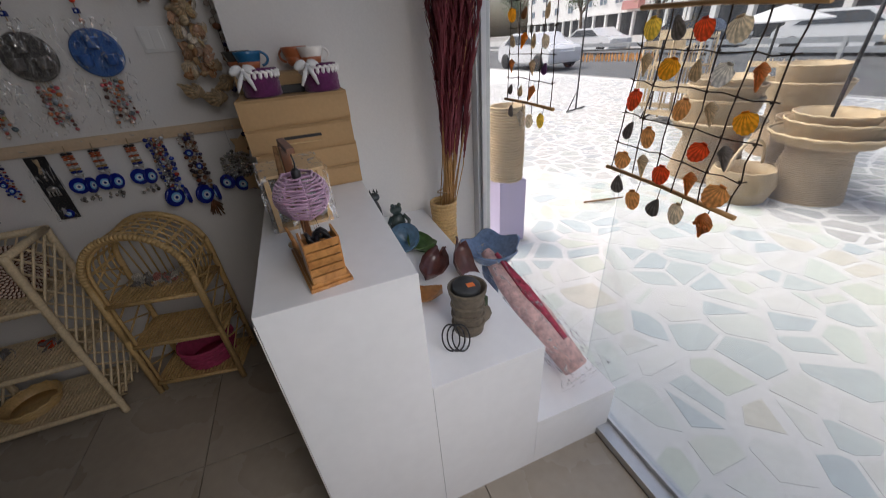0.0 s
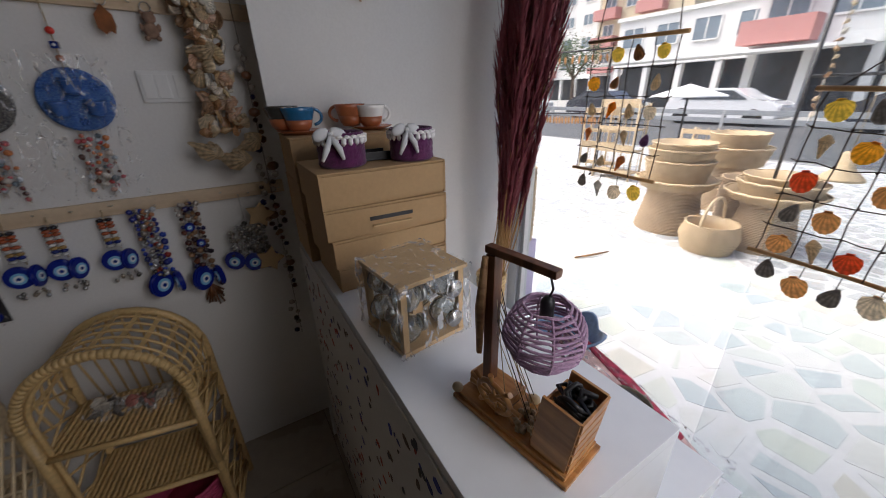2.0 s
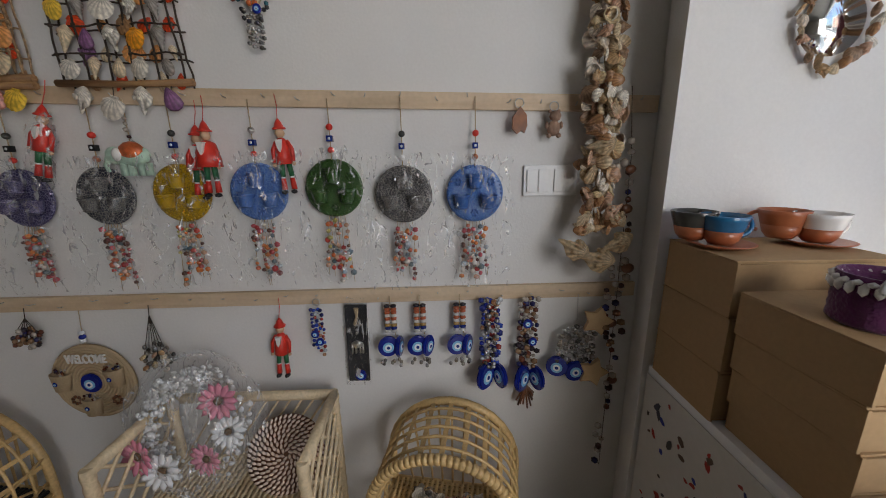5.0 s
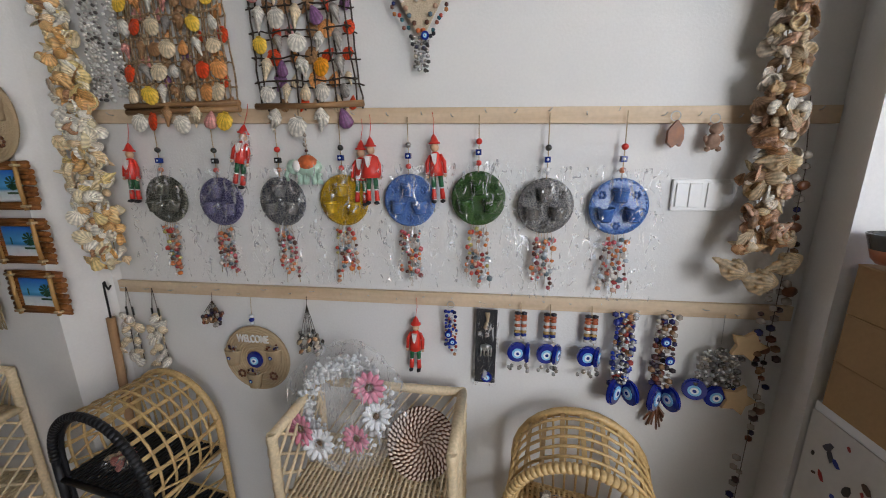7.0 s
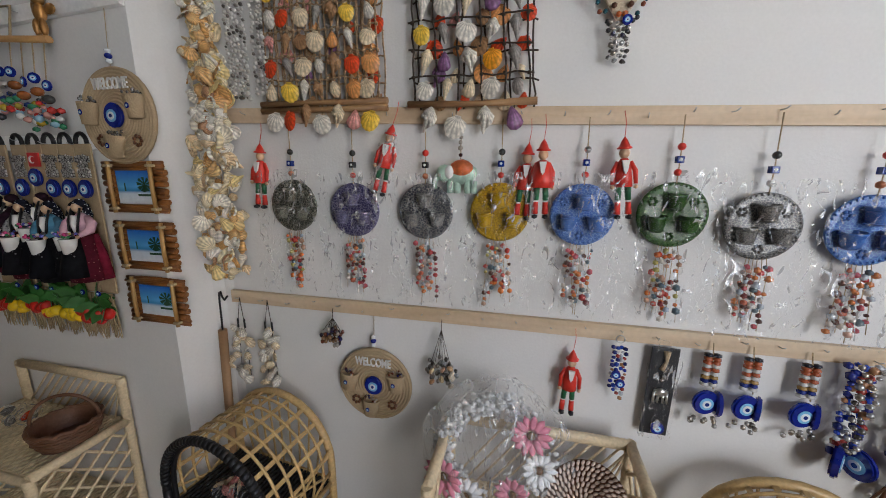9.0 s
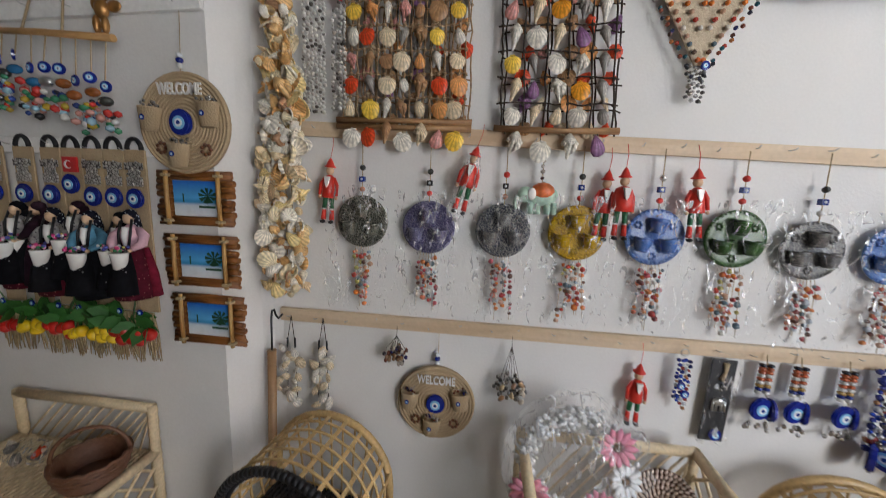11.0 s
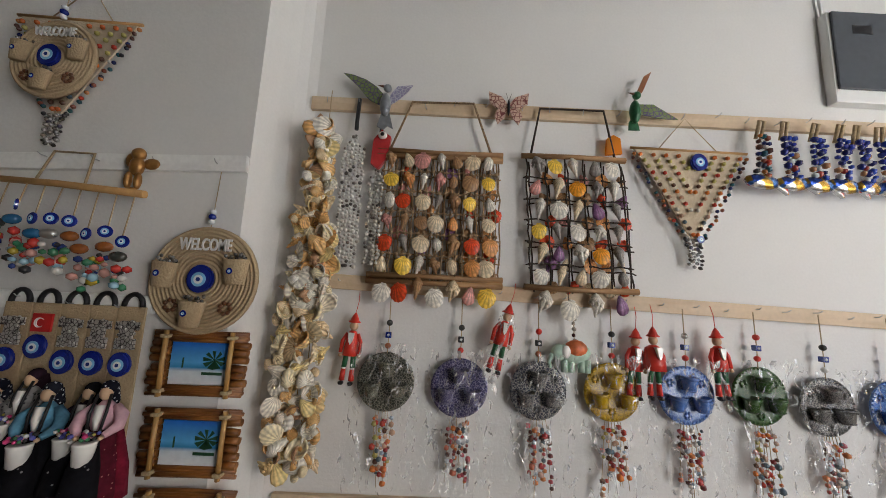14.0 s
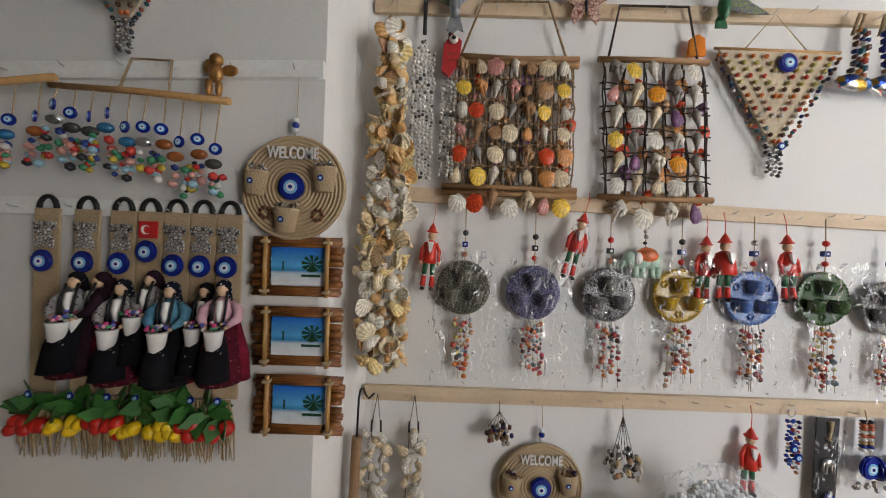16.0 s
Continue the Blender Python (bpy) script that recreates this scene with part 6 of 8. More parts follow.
def cloth_doll(x, z, skirt, blouse, scarf, label, y=-0.205, s=1.0, turn=0):
    """A plain cloth doll: long skirt and apron, puffed sleeves, headscarf, braids and a bucket of flowers."""
    bm = N()
    rg = random.Random(int(-x * 1000))
    lathe(bm, [(0.0005, -0.125), (0.044, -0.125), (0.047, -0.11), (0.041, -0.05), (0.026, 0.0), (0.017, 0.012), (0.0005, 0.013)], 18, mi=0)
    tube(bm, [(0, -0.024, 0.0), (0, -0.036, -0.05), (0, -0.042, -0.108)], [0.012, 0.026, 0.032], 10, mi=6)
    lathe(bm, [(0.016, 0.0), (0.022, 0.028), (0.021, 0.048), (0.008, 0.063), (0.0005, 0.066)], 12, mi=1)
    tube(bm, [(0, -0.017, 0.058), (0, -0.023, 0.035), (0, -0.022, 0.012)], [0.008, 0.007, 0.003], 7, mi=4)
    ball(bm, (0, -0.006, 0.079), (0.0115, 0.0115, 0.0145), 2, mi=3)
    ball(bm, (0, 0.0025, 0.0885), (0.0155, 0.0155, 0.0145), 2, mi=2)
    tube(bm, [(0, 0.012, 0.085), (0, 0.019, 0.055), (0, 0.021, 0.03)], [0.012, 0.013, 0.006], 8, mi=2)
    for q in (-1, 1):
        tube(bm, [(q * 0.011, -0.009, 0.078), (q * 0.014, -0.022, 0.045), (q * 0.011, -0.027, 0.012)], 0.0028, 6, mi=5)
        tube(bm, [(q * 0.018, 0, 0.053), (q * 0.034, -0.006, 0.036), (q * 0.036, -0.016, 0.018), (q * 0.022, -0.034, 0.006)], [0.008, 0.012, 0.011, 0.006], 9, mi=1)
        ball(bm, (q * 0.02, -0.037, 0.003), (0.005, 0.006, 0.005), 1, mi=3)
    tube(bm, [(0.03, 0.004, 0.005), (0.044, 0.0, -0.06), (0.046, 0.004, -0.122)], [0.006, 0.012, 0.014], 7, mi=8)
    lathe(bm, [(0.0005, 0), (0.0145, 0), (0.0185, 0.036), (0.0195, 0.04), (0.018, 0.041), (0.0005, 0.038)], 16, pose(0, -0.044, -0.042), mi=4)
    for k in range(18):
        ball(bm, (rg.uniform(-.018, .018), -0.044 + rg.uniform(-.016, .014), 0.003 + rg.uniform(0, .012)), rg.uniform(0.003, 0.0055), 1, mi=7)
    bmesh.ops.scale(bm, vec=(s, s, s), verts=bm.verts)
    return solid("cloth_doll", bm, [CLOTH[skirt], CLOTH[blouse], CLOTH[scarf], SKIN, GLAZE_WHITE, BLACK, CLOTH["apron"], POSY, CLOTH["sash"]], label, "doll", "cloth dolls on the jute charms", m=pose(x, y, z - 0.008, 0, 0, turn))


cloth_doll(-2.35, 1.258, "maroon", "grey", "black", "cloth doll in dark skirt with a white bucket", turn=10)
cloth_doll(-2.302, 1.262, "plum", "plum", "plum", "cloth doll in plum dress turned aside", y=-0.195, s=0.97, turn=-50)
cloth_doll(-2.245, 1.246, "maroon", "grey", "dotted", "cloth doll in maroon skirt with a white bucket", turn=12)
cloth_doll(-2.195, 1.27, "black", "grey", "plum", "cloth doll in plum headscarf behind the others", y=-0.185, s=0.95, turn=-10)
cloth_doll(-2.136, 1.244, "black", "blue", "dotted", "cloth doll in black skirt and blue blouse", turn=8)
cloth_doll(-2.072, 1.25, "plum", "plum", "black", "cloth doll in dark dress behind the pink one", y=-0.185, s=0.92)
cloth_doll(-2.02, 1.252, "maroon", "pink", "dotted", "cloth doll in pink blouse and black apron", turn=12)

SKYPIC = mat("printed_beach", (0.05, 0.25, 0.55), 0.3)
n, ln = SKYPIC.node_tree.nodes, SKYPIC.node_tree.links
sp, rp = n.new("ShaderNodeSeparateXYZ"), n.new("ShaderNodeValToRGB")
mr = n.new("ShaderNodeMapRange")
mr.inputs["From Min"].default_value, mr.inputs["From Max"].default_value = -0.045, 0.045
for i, (p, c) in enumerate(((0, (0.74, 0.76, 0.78)), (0.3, (0.6, 0.68, 0.74)), (0.4, (0.03, 0.24, 0.5)), (0.52, (0.1, 0.4, 0.72)), (1.0, (0.01, 0.13, 0.56)))):
    if i > 1:
        rp.color_ramp.elements.new(p)
    rp.color_ramp.elements[i].position, rp.color_ramp.elements[i].color = p, rgb(c)
ln.new(n.new("ShaderNodeTexCoord").outputs["Object"], sp.inputs[0])
ln.new(sp.outputs["Z"], mr.inputs["Value"])
ln.new(mr.outputs[0], rp.inputs["Fac"])
ln.new(rp.outputs["Color"], [x for x in n if x.type == "VECT_MATH"][0].inputs[0])
PALM = mat("printed_palm", (0.015, 0.07, 0.03), 0.4)
BARK = wood_mat("bark_stick", (0.3, 0.115, 0.025), (0.09, 0.025, 0.006), 0.4, 2.5, "X")
BAMBOO = wood_mat("bamboo_stick", (0.5, 0.3, 0.1), (0.3, 0.15, 0.04), 0.4, 2.0, "Z")
for x, z in ((-1.878, 1.378), (-1.872, 1.213), (-1.864, 1.05)):
    th = thing("picture_frame", "twig picture frame with a blue beach scene", "picture frame", pose(x, -0.145, z, 0, rnd.uniform(-1.5, 1.5), 0), "twig picture frames on the pier")
    part("picture", box(N(), -0.062, -0.01, -0.045, 0.062, -0.004, 0.045), SKYPIC, th, "blue beach print")
    bm = N()
    for k in range(9):
        a = k * 0.7
        plate(bm, [(0.036, 0.008), (0.036 + 0.024 * math.cos(a) - 0.003, 0.008 + 0.02 * math.sin(a)), (0.036 + 0.025 * math.cos(a + 0.45), 0.008 + 0.021 * math.sin(a + 0.45))], -0.0116, -0.0102)
    box(bm, 0.034, -0.0116, -0.012, 0.037, -0.0102, 0.01), box(bm, 0.01, -0.0115, -0.024, 0.055, -0.0102, -0.018), box(bm, -0.035, -0.0115, -0.01, -0.032, -0.0102, 0.012)
    part("palm_print", bm, PALM, th)
    for q in range(4):
        for s in (-1, 1):
            part("bark_stick", tube(N(), [(-0.108 + rnd.uniform(0, .008), -0.006 - 0.004 * (q % 2), s * (0.05 + q * 0.0055)), (0.0, -0.008, s * (0.05 + q * 0.0056) + rnd.uniform(-.002, .002)), (0.108 - rnd.uniform(0, .008), -0.006, s * (0.05 + q * 0.0055))], 0.0044, 7), BARK, th)
    for s in (-1, 1):
        for q in range(6):
            part("bark_stick", tube(N(), [(s * 0.068, -0.007, -0.042 + q * 0.0168), (s * 0.104 + rnd.uniform(-.005, .005), -0.007, -0.042 + q * 0.0168 + rnd.uniform(-.003, .003))], 0.0084, 8), BARK, th)
        part("bamboo_stick", tube(N(), [(s * 0.073, -0.018, -0.07), (s * 0.073, -0.02, 0), (s * 0.073, -0.018, 0.07)], 0.0055, 8), BAMBOO, th)
        for z_ in (-0.058, 0.058):
            part("raffia_tie", box(N(), s * 0.073 - 0.009, -0.026, z_ - 0.004, s * 0.073 + 0.009, -0.003, z_ + 0.004, 0.003, pose(0, 0, 0)), RAFFIA, th)

# ---- rattan furniture ----
def cane(pts, r, material, parent, name="cane", n=7):
    return part(name, tube(N(), pts, r, n), material, parent)


def woven_panel(w, d, material, parent, m, name="woven_shelf", pitch=0.014):
    """Flat plaited sheet: cross strips over and under long ones, on a thin backing."""
    bm = N()
    nx, ny = max(4, int(w / pitch)), max(4, int(d / pitch))
    for i in range(nx):
        x = -w / 2 + (i + 0.5) * w / nx
        pts = [(x, -d / 2 + j * d / ny, 0.0015 * (1 if (i + j) % 2 else -1)) for j in range(ny + 1)]
        tube(bm, pts, w / nx * 0.4, 4, False)
    for j in range(ny):
        y = -d / 2 + (j + 0.5) * d / ny
        tube(bm, [(-w / 2, y, 0), (w / 2, y, 0)], 0.0028, 4, False)
    o = part(name, bm, material, parent, m=m)
    tagged(o, kind="stuff")
    part("shelf_backing", box(N(), -w / 2, -d / 2, -0.008, w / 2, d / 2, -0.0035), material, parent, m=m)
    return o


def arch_line(w, h, y, k=14):
    sh = h - w / 2
    return [(-w / 2, y, 0), (-w / 2, y, sh * 0.5)] + [(w / 2 * math.cos(math.pi - math.pi * i / k), y, sh + w / 2 * math.sin(math.pi * i / k)) for i in range(k + 1)] + [(w / 2, y, sh * 0.5), (w / 2, y, 0)]


def arched_shelf(m, label, front, shelf_m, w=0.325, d=0.235, h=0.765, levels=(0.05, 0.27, 0.475)):
    th = thing("arched_rattan_shelf", label, "shelf", m, "arched rattan shelves")
    cane(arch_line(w, h, -d / 2), 0.011, front, th, "front_arch", 8)
    cane(arch_line(w - 0.03, h - 0.014, -d / 2 + 0.012), 0.007, front, th, "inner_arch", 6)
    cane(arch_line(w, h, d / 2), 0.0115, RATTAN, th, "back_arch", 8)
    sh = h - w / 2
    # flat cane wrapping over the front hoop
    bm = N()
    hoop = arch_line(w, h, -d / 2, 40)[1:-1]
    for k in range(0, len(hoop) - 1):
        a, b = Vector(hoop[k]), Vector(hoop[k + 1])
        tube(bm, [a + (b - a) * 0.06, a + (b - a) * 0.5, a + (b - a) * 0.94], [0.0118, 0.013, 0.0118], 8)
    tagged(part("cane_wrap", bm, front, th), kind="stuff")
    for k in range(9):
        x = (k - 4) * w / 9.5
        zt = sh + math.sqrt(max(0.0, (w / 2) ** 2 - x * x))
        cane([(x * 0.8, d / 2, levels[-1]), (x, d / 2 - 0.002, zt)], 0.0034, RATTAN, th, "back_cane", 5)
    for i in range(1, 6):
        y = -d / 2 + i * d / 6
        cane([(w / 2 * 1.01 * math.cos(a), y, sh + w / 2 * 1.01 * math.sin(a)) for a in np.linspace(-0.35, math.pi + 0.35, 18)], 0.0042, RATTAN, th, "roof_rib", 6)
    for k in range(11):
        a = math.pi * (k + 0.5) / 11
        p = (w / 2 * math.cos(a), sh + w / 2 * math.sin(a))
        bm = box(N(), -0.006, -d / 2, -0.0016, 0.006, d / 2, 0.0016, 0.0007, Matrix.Translation((p[0], 0, p[1])) @ pose(0, 0, 0, 0, 90 - math.degrees(a)))
        part("roof_slat", bm, RATTAN, th)
    for s in (-1, 1):
        for i in range(7):
            z = 0.06 + i * (sh - 0.1) / 6
            cane([(s * w / 2, -d / 2, z), (s * w / 2, d / 2, z + 0.09)], 0.004, RATTAN, th, "side_cane", 5)
            cane([(s * w / 2, -d / 2, z + 0.09), (s * w / 2, d / 2, z)], 0.004, RATTAN, th, "side_cane", 5)
    for z in levels:
        for y in (-d / 2, d / 2):
            cane([(-w / 2, y, z), (w / 2, y, z)], 0.0085, front if y < 0 else RATTAN, th, "shelf_rail")
        for x in (-w / 2, w / 2):
            cane([(x, -d / 2, z), (x, d / 2, z)], 0.007, RATTAN, th, "shelf_rail")
        woven_panel(w - 0.015, d - 0.012, shelf_m, th, pose(0, 0, z + 0.006))
    return th


arched_shelf(pose(-0.227, -0.215, 0.0115, 0, 0, -10), "honey coloured arched rattan shelf with three woven tiers", RATTAN, RATTAN, 0.347, 0.2, 0.752, (0.05, 0.265, 0.475))
arched_shelf(pose(-1.572, -0.184, 0.0115, 0, 0, -7.5), "arched rattan shelf with black front frame and black woven tiers", BLACK, BLACK, 0.385, 0.236, 0.732, (0.05, 0.265, 0.47))
arched_shelf(pose(-2.84, -0.5, 0.0115, 0, 0, 20), "large arched rattan shelf in the shop corner", RATTAN_PALE, RATTAN_PALE, 0.42, 0.3, 0.95, (0.05, 0.34, 0.6))


def wicker_rack(m, label, w=0.455, d=0.245, h=0.775, levels=(0.05, 0.3, 0.56), low=False):
    th = thing("wicker_shelf", label, "shelf", m, "lattice wicker shelves")
    P = RATTAN_PALE
    for x in (-w / 2, w / 2):
        for y in (-d / 2, d / 2):
            bm = N()
            k = 44
            hp = levels[-1] + 0.012 if low and y < 0 else h
            tube(bm, [(x, y, hp * i / k) for i in range(k + 1)], [0.0145 if i % 2 else 0.0125 for i in range(k + 1)], 8)
            part("wrapped_post", bm, P, th)
        sh = levels[-1] + 0.01 if low else h - 0.01
        cane([(x, -d / 2, sh), (x, d / 2, sh)], 0.014, P, th, "top_rail", 8)
        for i in range(-5, 13):
            for s in (-1, 1):
                z0, z1 = i * 0.062, i * 0.062 + 0.22
                if s < 0:
                    z0, z1 = z1, z0
                ya, yb = -d / 2, d / 2
                lo, hi = 0.04, sh
                pts = []
                for q in range(13):
                    z = z0 + (z1 - z0) * q / 12
                    if lo <= z <= hi:
                        pts.append((x + 0.002 * s, ya + (yb - ya) * q / 12, z))
                if len(pts) > 1:
                    cane(pts, 0.0048, P, th, "lattice_cane", 5)
    cane([(-w / 2, d / 2, h - 0.01), (w / 2, d / 2, h - 0.01)], 0.014, P, th, "top_rail", 8)
    for i in range(14):
        x = -w / 2 + 0.01 + i * w / 14
        cane([(x, d / 2, levels[-1] + 0.01), (min(w / 2, x + 0.13), d / 2 - 0.002, h - 0.02)], 0.0032, P, th, "back_cane", 5)
    for z in levels:
        for y in (-d / 2, d / 2):
            bm = N()
            tube(bm, [(-w / 2 + w * i / 50, y, z) for i in range(51)], [0.0125 if i % 2 else 0.0108 for i in range(51)], 7)
            part("wrapped_rail", bm, P, th)
        woven_panel(w - 0.02, d - 0.015, P, th, pose(0, 0, z + 0.008))
    return th


wicker_rack(pose(-0.768, -0.197, 0), "pale lattice wicker shelf with three woven tiers")
wicker_rack(pose(-2.2875, -0.285, 0), "pale lattice wicker shelf below the jute charms", levels=(0.05, 0.33, 0.612), low=True)

# flowers wreath in a plastic bag
wr = thing("flower_wreath", "white tulle wreath with pink and white daisies in plastic", "wreath", pose(-0.868, -0.165, 0.752, -12, 0, 0) @ Matrix.Diagonal((1.1, 1.1, 1.1, 1)))
TULLE = mat("white_tulle", (0.72, 0.72, 0.72), 0.9, var=0.15, scale=30, fine=120, bump=0.8)
bm = N()
for k in range(420):
    a = radians(rnd.uniform(55, 215) if k % 4 else rnd.uniform(0, 360))
    q = rnd.uniform(.003, .009)
    ball(bm, (0.11 * math.cos(a) + rnd.gauss(0, .011), rnd.uniform(-.015, .015), 0.11 * math.sin(a) + rnd.gauss(0, .011)), (q, q * 0.6, q * rnd.uniform(0.6, 1.2)), 1)
part("tulle_ring", bm, TULLE, wr)
PETAL = {"pink": mat("pink_petal", (0.72, 0.27, 0.36), 0.7, var=0.15), "white": mat("white_petal", (0.8, 0.8, 0.8), 0.7, var=0.08)}
HEART = mat("flower_heart", (0.12, 0.06, 0.02), 0.8)
for cx, cz, col, r in ((-0.105, -0.05, "pink", 0.05), (-0.055, -0.085, "white", 0.046), (0.045, -0.06, "pink", 0.042), (0.095, 0.0, "white", 0.04), (0.075, 0.07, "pink", 0.046)):
    fl = new("daisy")
    fl.parent, fl.matrix_basis = wr, pose(cx, -0.035, cz, rnd.uniform(-14, 14), rnd.uniform(0, 40), rnd.uniform(-14, 14))
    pet = mesh_of(ball(N(), (0, 0, r * 0.58), (r * 0.19, r * 0.06, r * 0.42), 1), "petal", PETAL[col])
    for k in range(13):
        piece("petal", pet, fl, pose(0, 0.002 * (k % 2), 0, 10, k * 360 / 13, 0))
    part("flower_heart", ball(N(), (0, -0.003, 0), (r * 0.2, 0.005, r * 0.2), 2), HEART, fl)
bm = N()
bmesh.ops.create_uvsphere(bm, u_segments=22, v_segments=14, radius=1)
for v in bm.verts:
    q = 1 + rnd.uniform(-.07, .07)
    v.co = Vector((v.co.x * 0.165 * q, v.co.y * 0.062 * q, v.co.z * 0.168 * q))
part("plastic_bag", bm, FILM_MILKY, wr, "crinkled clear plastic bag").visible_shadow = False
cm_ = thing("shell_mat", "round coiled mat of cream cowrie shells leaning on the shelf", "mat", pose(-0.648, -0.165, 0.656, -28, 0, 8) @ Matrix.Diagonal((0.92, 0.92, 0.92, 1)))
part("backing", lathe(N(), [(0.0001, 0), (0.104, 0), (0.106, 0.004), (0.0001, 0.006)], 32, FLAT), RATTAN_DARK, cm_)
COW = mesh_of(ball(N(), (0, 0, 0), (0.0042, 0.004, 0.0085), 1), "cowrie", mat("pinkish_cowrie", (0.72, 0.57, 0.47), 0.35, var=0.25, scale=60, coat=0.2))
for ring in range(1, 9):
    k = int(6 * ring)
    for i in range(k):
        a = 2 * math.pi * i / k + ring * 0.3
        r = ring * 0.0124
        piece("cowrie", COW, cm_, pose(r * math.cos(a), -0.009, r * math.sin(a), 0, 90 - math.degrees(a) + 35, 0))


def bagged_shells(m, label, r, n_, palette):
    th = thing("bagged_shells", label, "packed shells", m, "packed shells on the shelves")
    for k in range(n_):
        a = rnd.uniform(0, 6.28)
        q = r * rnd.random() ** 0.5 * 0.85
        piece("shell", palette[rnd.randrange(len(palette))], th, scaled(pose(q * math.cos(a), q * math.sin(a) * 0.6, 0.02 + rnd.uniform(0, r * 0.5), *tumble(80)), 0.02))
    bm = N()
    bmesh.ops.create_uvsphere(bm, u_segments=16, v_segments=10, radius=1)
    for v in bm.verts:
        q = 1 + rnd.uniform(-.12, .12)
        v.co = Vector((v.co.x * r * q, v.co.y * r * 0.68 * q, max(0.002, r * 0.5 + v.co.z * r * 0.5 * q)))
    part("plastic_bag", bm, FILM, th).visible_shadow = False


bagged_shells(pose(-0.28, -0.21, 0.497), "clear bag of silver grey shells on the arched shelf", 0.06, 16, [dyed(4, "grey"), dyed(0, "white"), dyed(2, "grey")])
bagged_shells(pose(-0.18, -0.235, 0.497), "clear bag of pale and pink shells on the arched shelf", 0.06, 16, [dyed(4, "white"), dyed(0, "pink"), dyed(2, "grey")])
bagged_shells(pose(-1.62, -0.22, 0.49), "clear bag of pink shells on the black shelf", 0.055, 12, [dyed(4, "pink"), dyed(0, "cream")])
bagged_shells(pose(-2.35, -0.26, 0.63), "clear packet with a red tag on the wicker shelf", 0.06, 10, [dyed(0, "red"), dyed(2, "white"), dyed(2, "grey")])
bagged_shells(pose(-0.68, -0.2, 0.317), "small packed dark red shells on the middle tier", 0.045, 9, [dyed(0, "red"), dyed(2, "grey")])
bagged_shells(pose(-0.84, -0.2, 0.317), "small packed grey shells on the middle tier", 0.05, 9, [dyed(4, "grey"), dyed(2, "brown")])


def woven_basket(name, m, prof, material, label, category="basket", handle=None, n=26, group="", turns=0):
    """A basket of upright stakes with rounds of weave in waves, rim and handle."""
    th = thing(name, label, category, m, group)
    bm = N()
    H = prof[-1][1]
    rows = max(6, turns or int(H / 0.016))

    def rad(z):
        for (ra, za), (rb, zb) in zip(prof, prof[1:]):
            if za <= z <= zb:
                return ra + (rb - ra) * ((z - za) / max(1e-6, zb - za))
        return prof[-1][0]

    for j in range(rows + 1):
        z = H * j / rows
        rr = rad(z)
        pts = [(rr * (1 + 0.018 * (1 if (k + j) % 2 else -1)) * math.cos(2 * math.pi * k / n), rr * (1 + 0.018 * (1 if (k + j) % 2 else -1)) * math.sin(2 * math.pi * k / n), z) for k in range(n + 1)]
        tube(bm, pts, H / rows * 0.46, 4, False)
    o = part("weave", bm, material, th)
    tagged(o, kind="stuff")
    part("lining", lathe(N(), [(max(0.001, r * 0.955), z) for r, z in prof] + [(max(0.001, r * 0.93), z) for r, z in prof[::-1]], n, cap=False), material, th)
    part("base", lathe(N(), [(0.0001, 0), (prof[0][0] * 0.97, 0), (prof[0][0] * 0.97, 0.008), (0.0001, 0.01)], n), material, th)
    rr = prof[-1][0]
    part("rim", tube(N(), [(rr * math.cos(a), rr * math.sin(a), H + 0.004 * math.sin(14 * a)) for a in np.linspace(0, 2 * math.pi, 40)], max(0.006, rr * 0.032), 7), material, th)
    if handle:
        part("handle", tube(N(), [(rr * math.cos(a), 0, H + handle * math.sin(a)) for a in np.linspace(0, math.pi, 16)], max(0.005, rr * 0.06), 7), material, th)
    return th


woven_basket("brown_basket", pose(-2.13, -0.275, 0.63, 0, 0, 35), [(0.06, 0), (0.075, 0.03), (0.08, 0.06)], RATTAN_DARK, "small dark brown wicker basket with arched handle", handle=0.085)
woven_basket("pink_basket", pose(-0.2, -0.2, 0.067), [(0.09, 0), (0.105, 0.05), (0.11, 0.1)], mat("pink_straw", (0.42, 0.05, 0.13), 0.7, var=0.2, scale=30), "bright pink woven bowl on the lowest tier")
woven_basket("straw_tray", pose(-0.87, -0.2, 0.067), [(0.08, 0), (0.095, 0.04)], RATTAN, "flat straw tray on the lowest tier of the shelf")

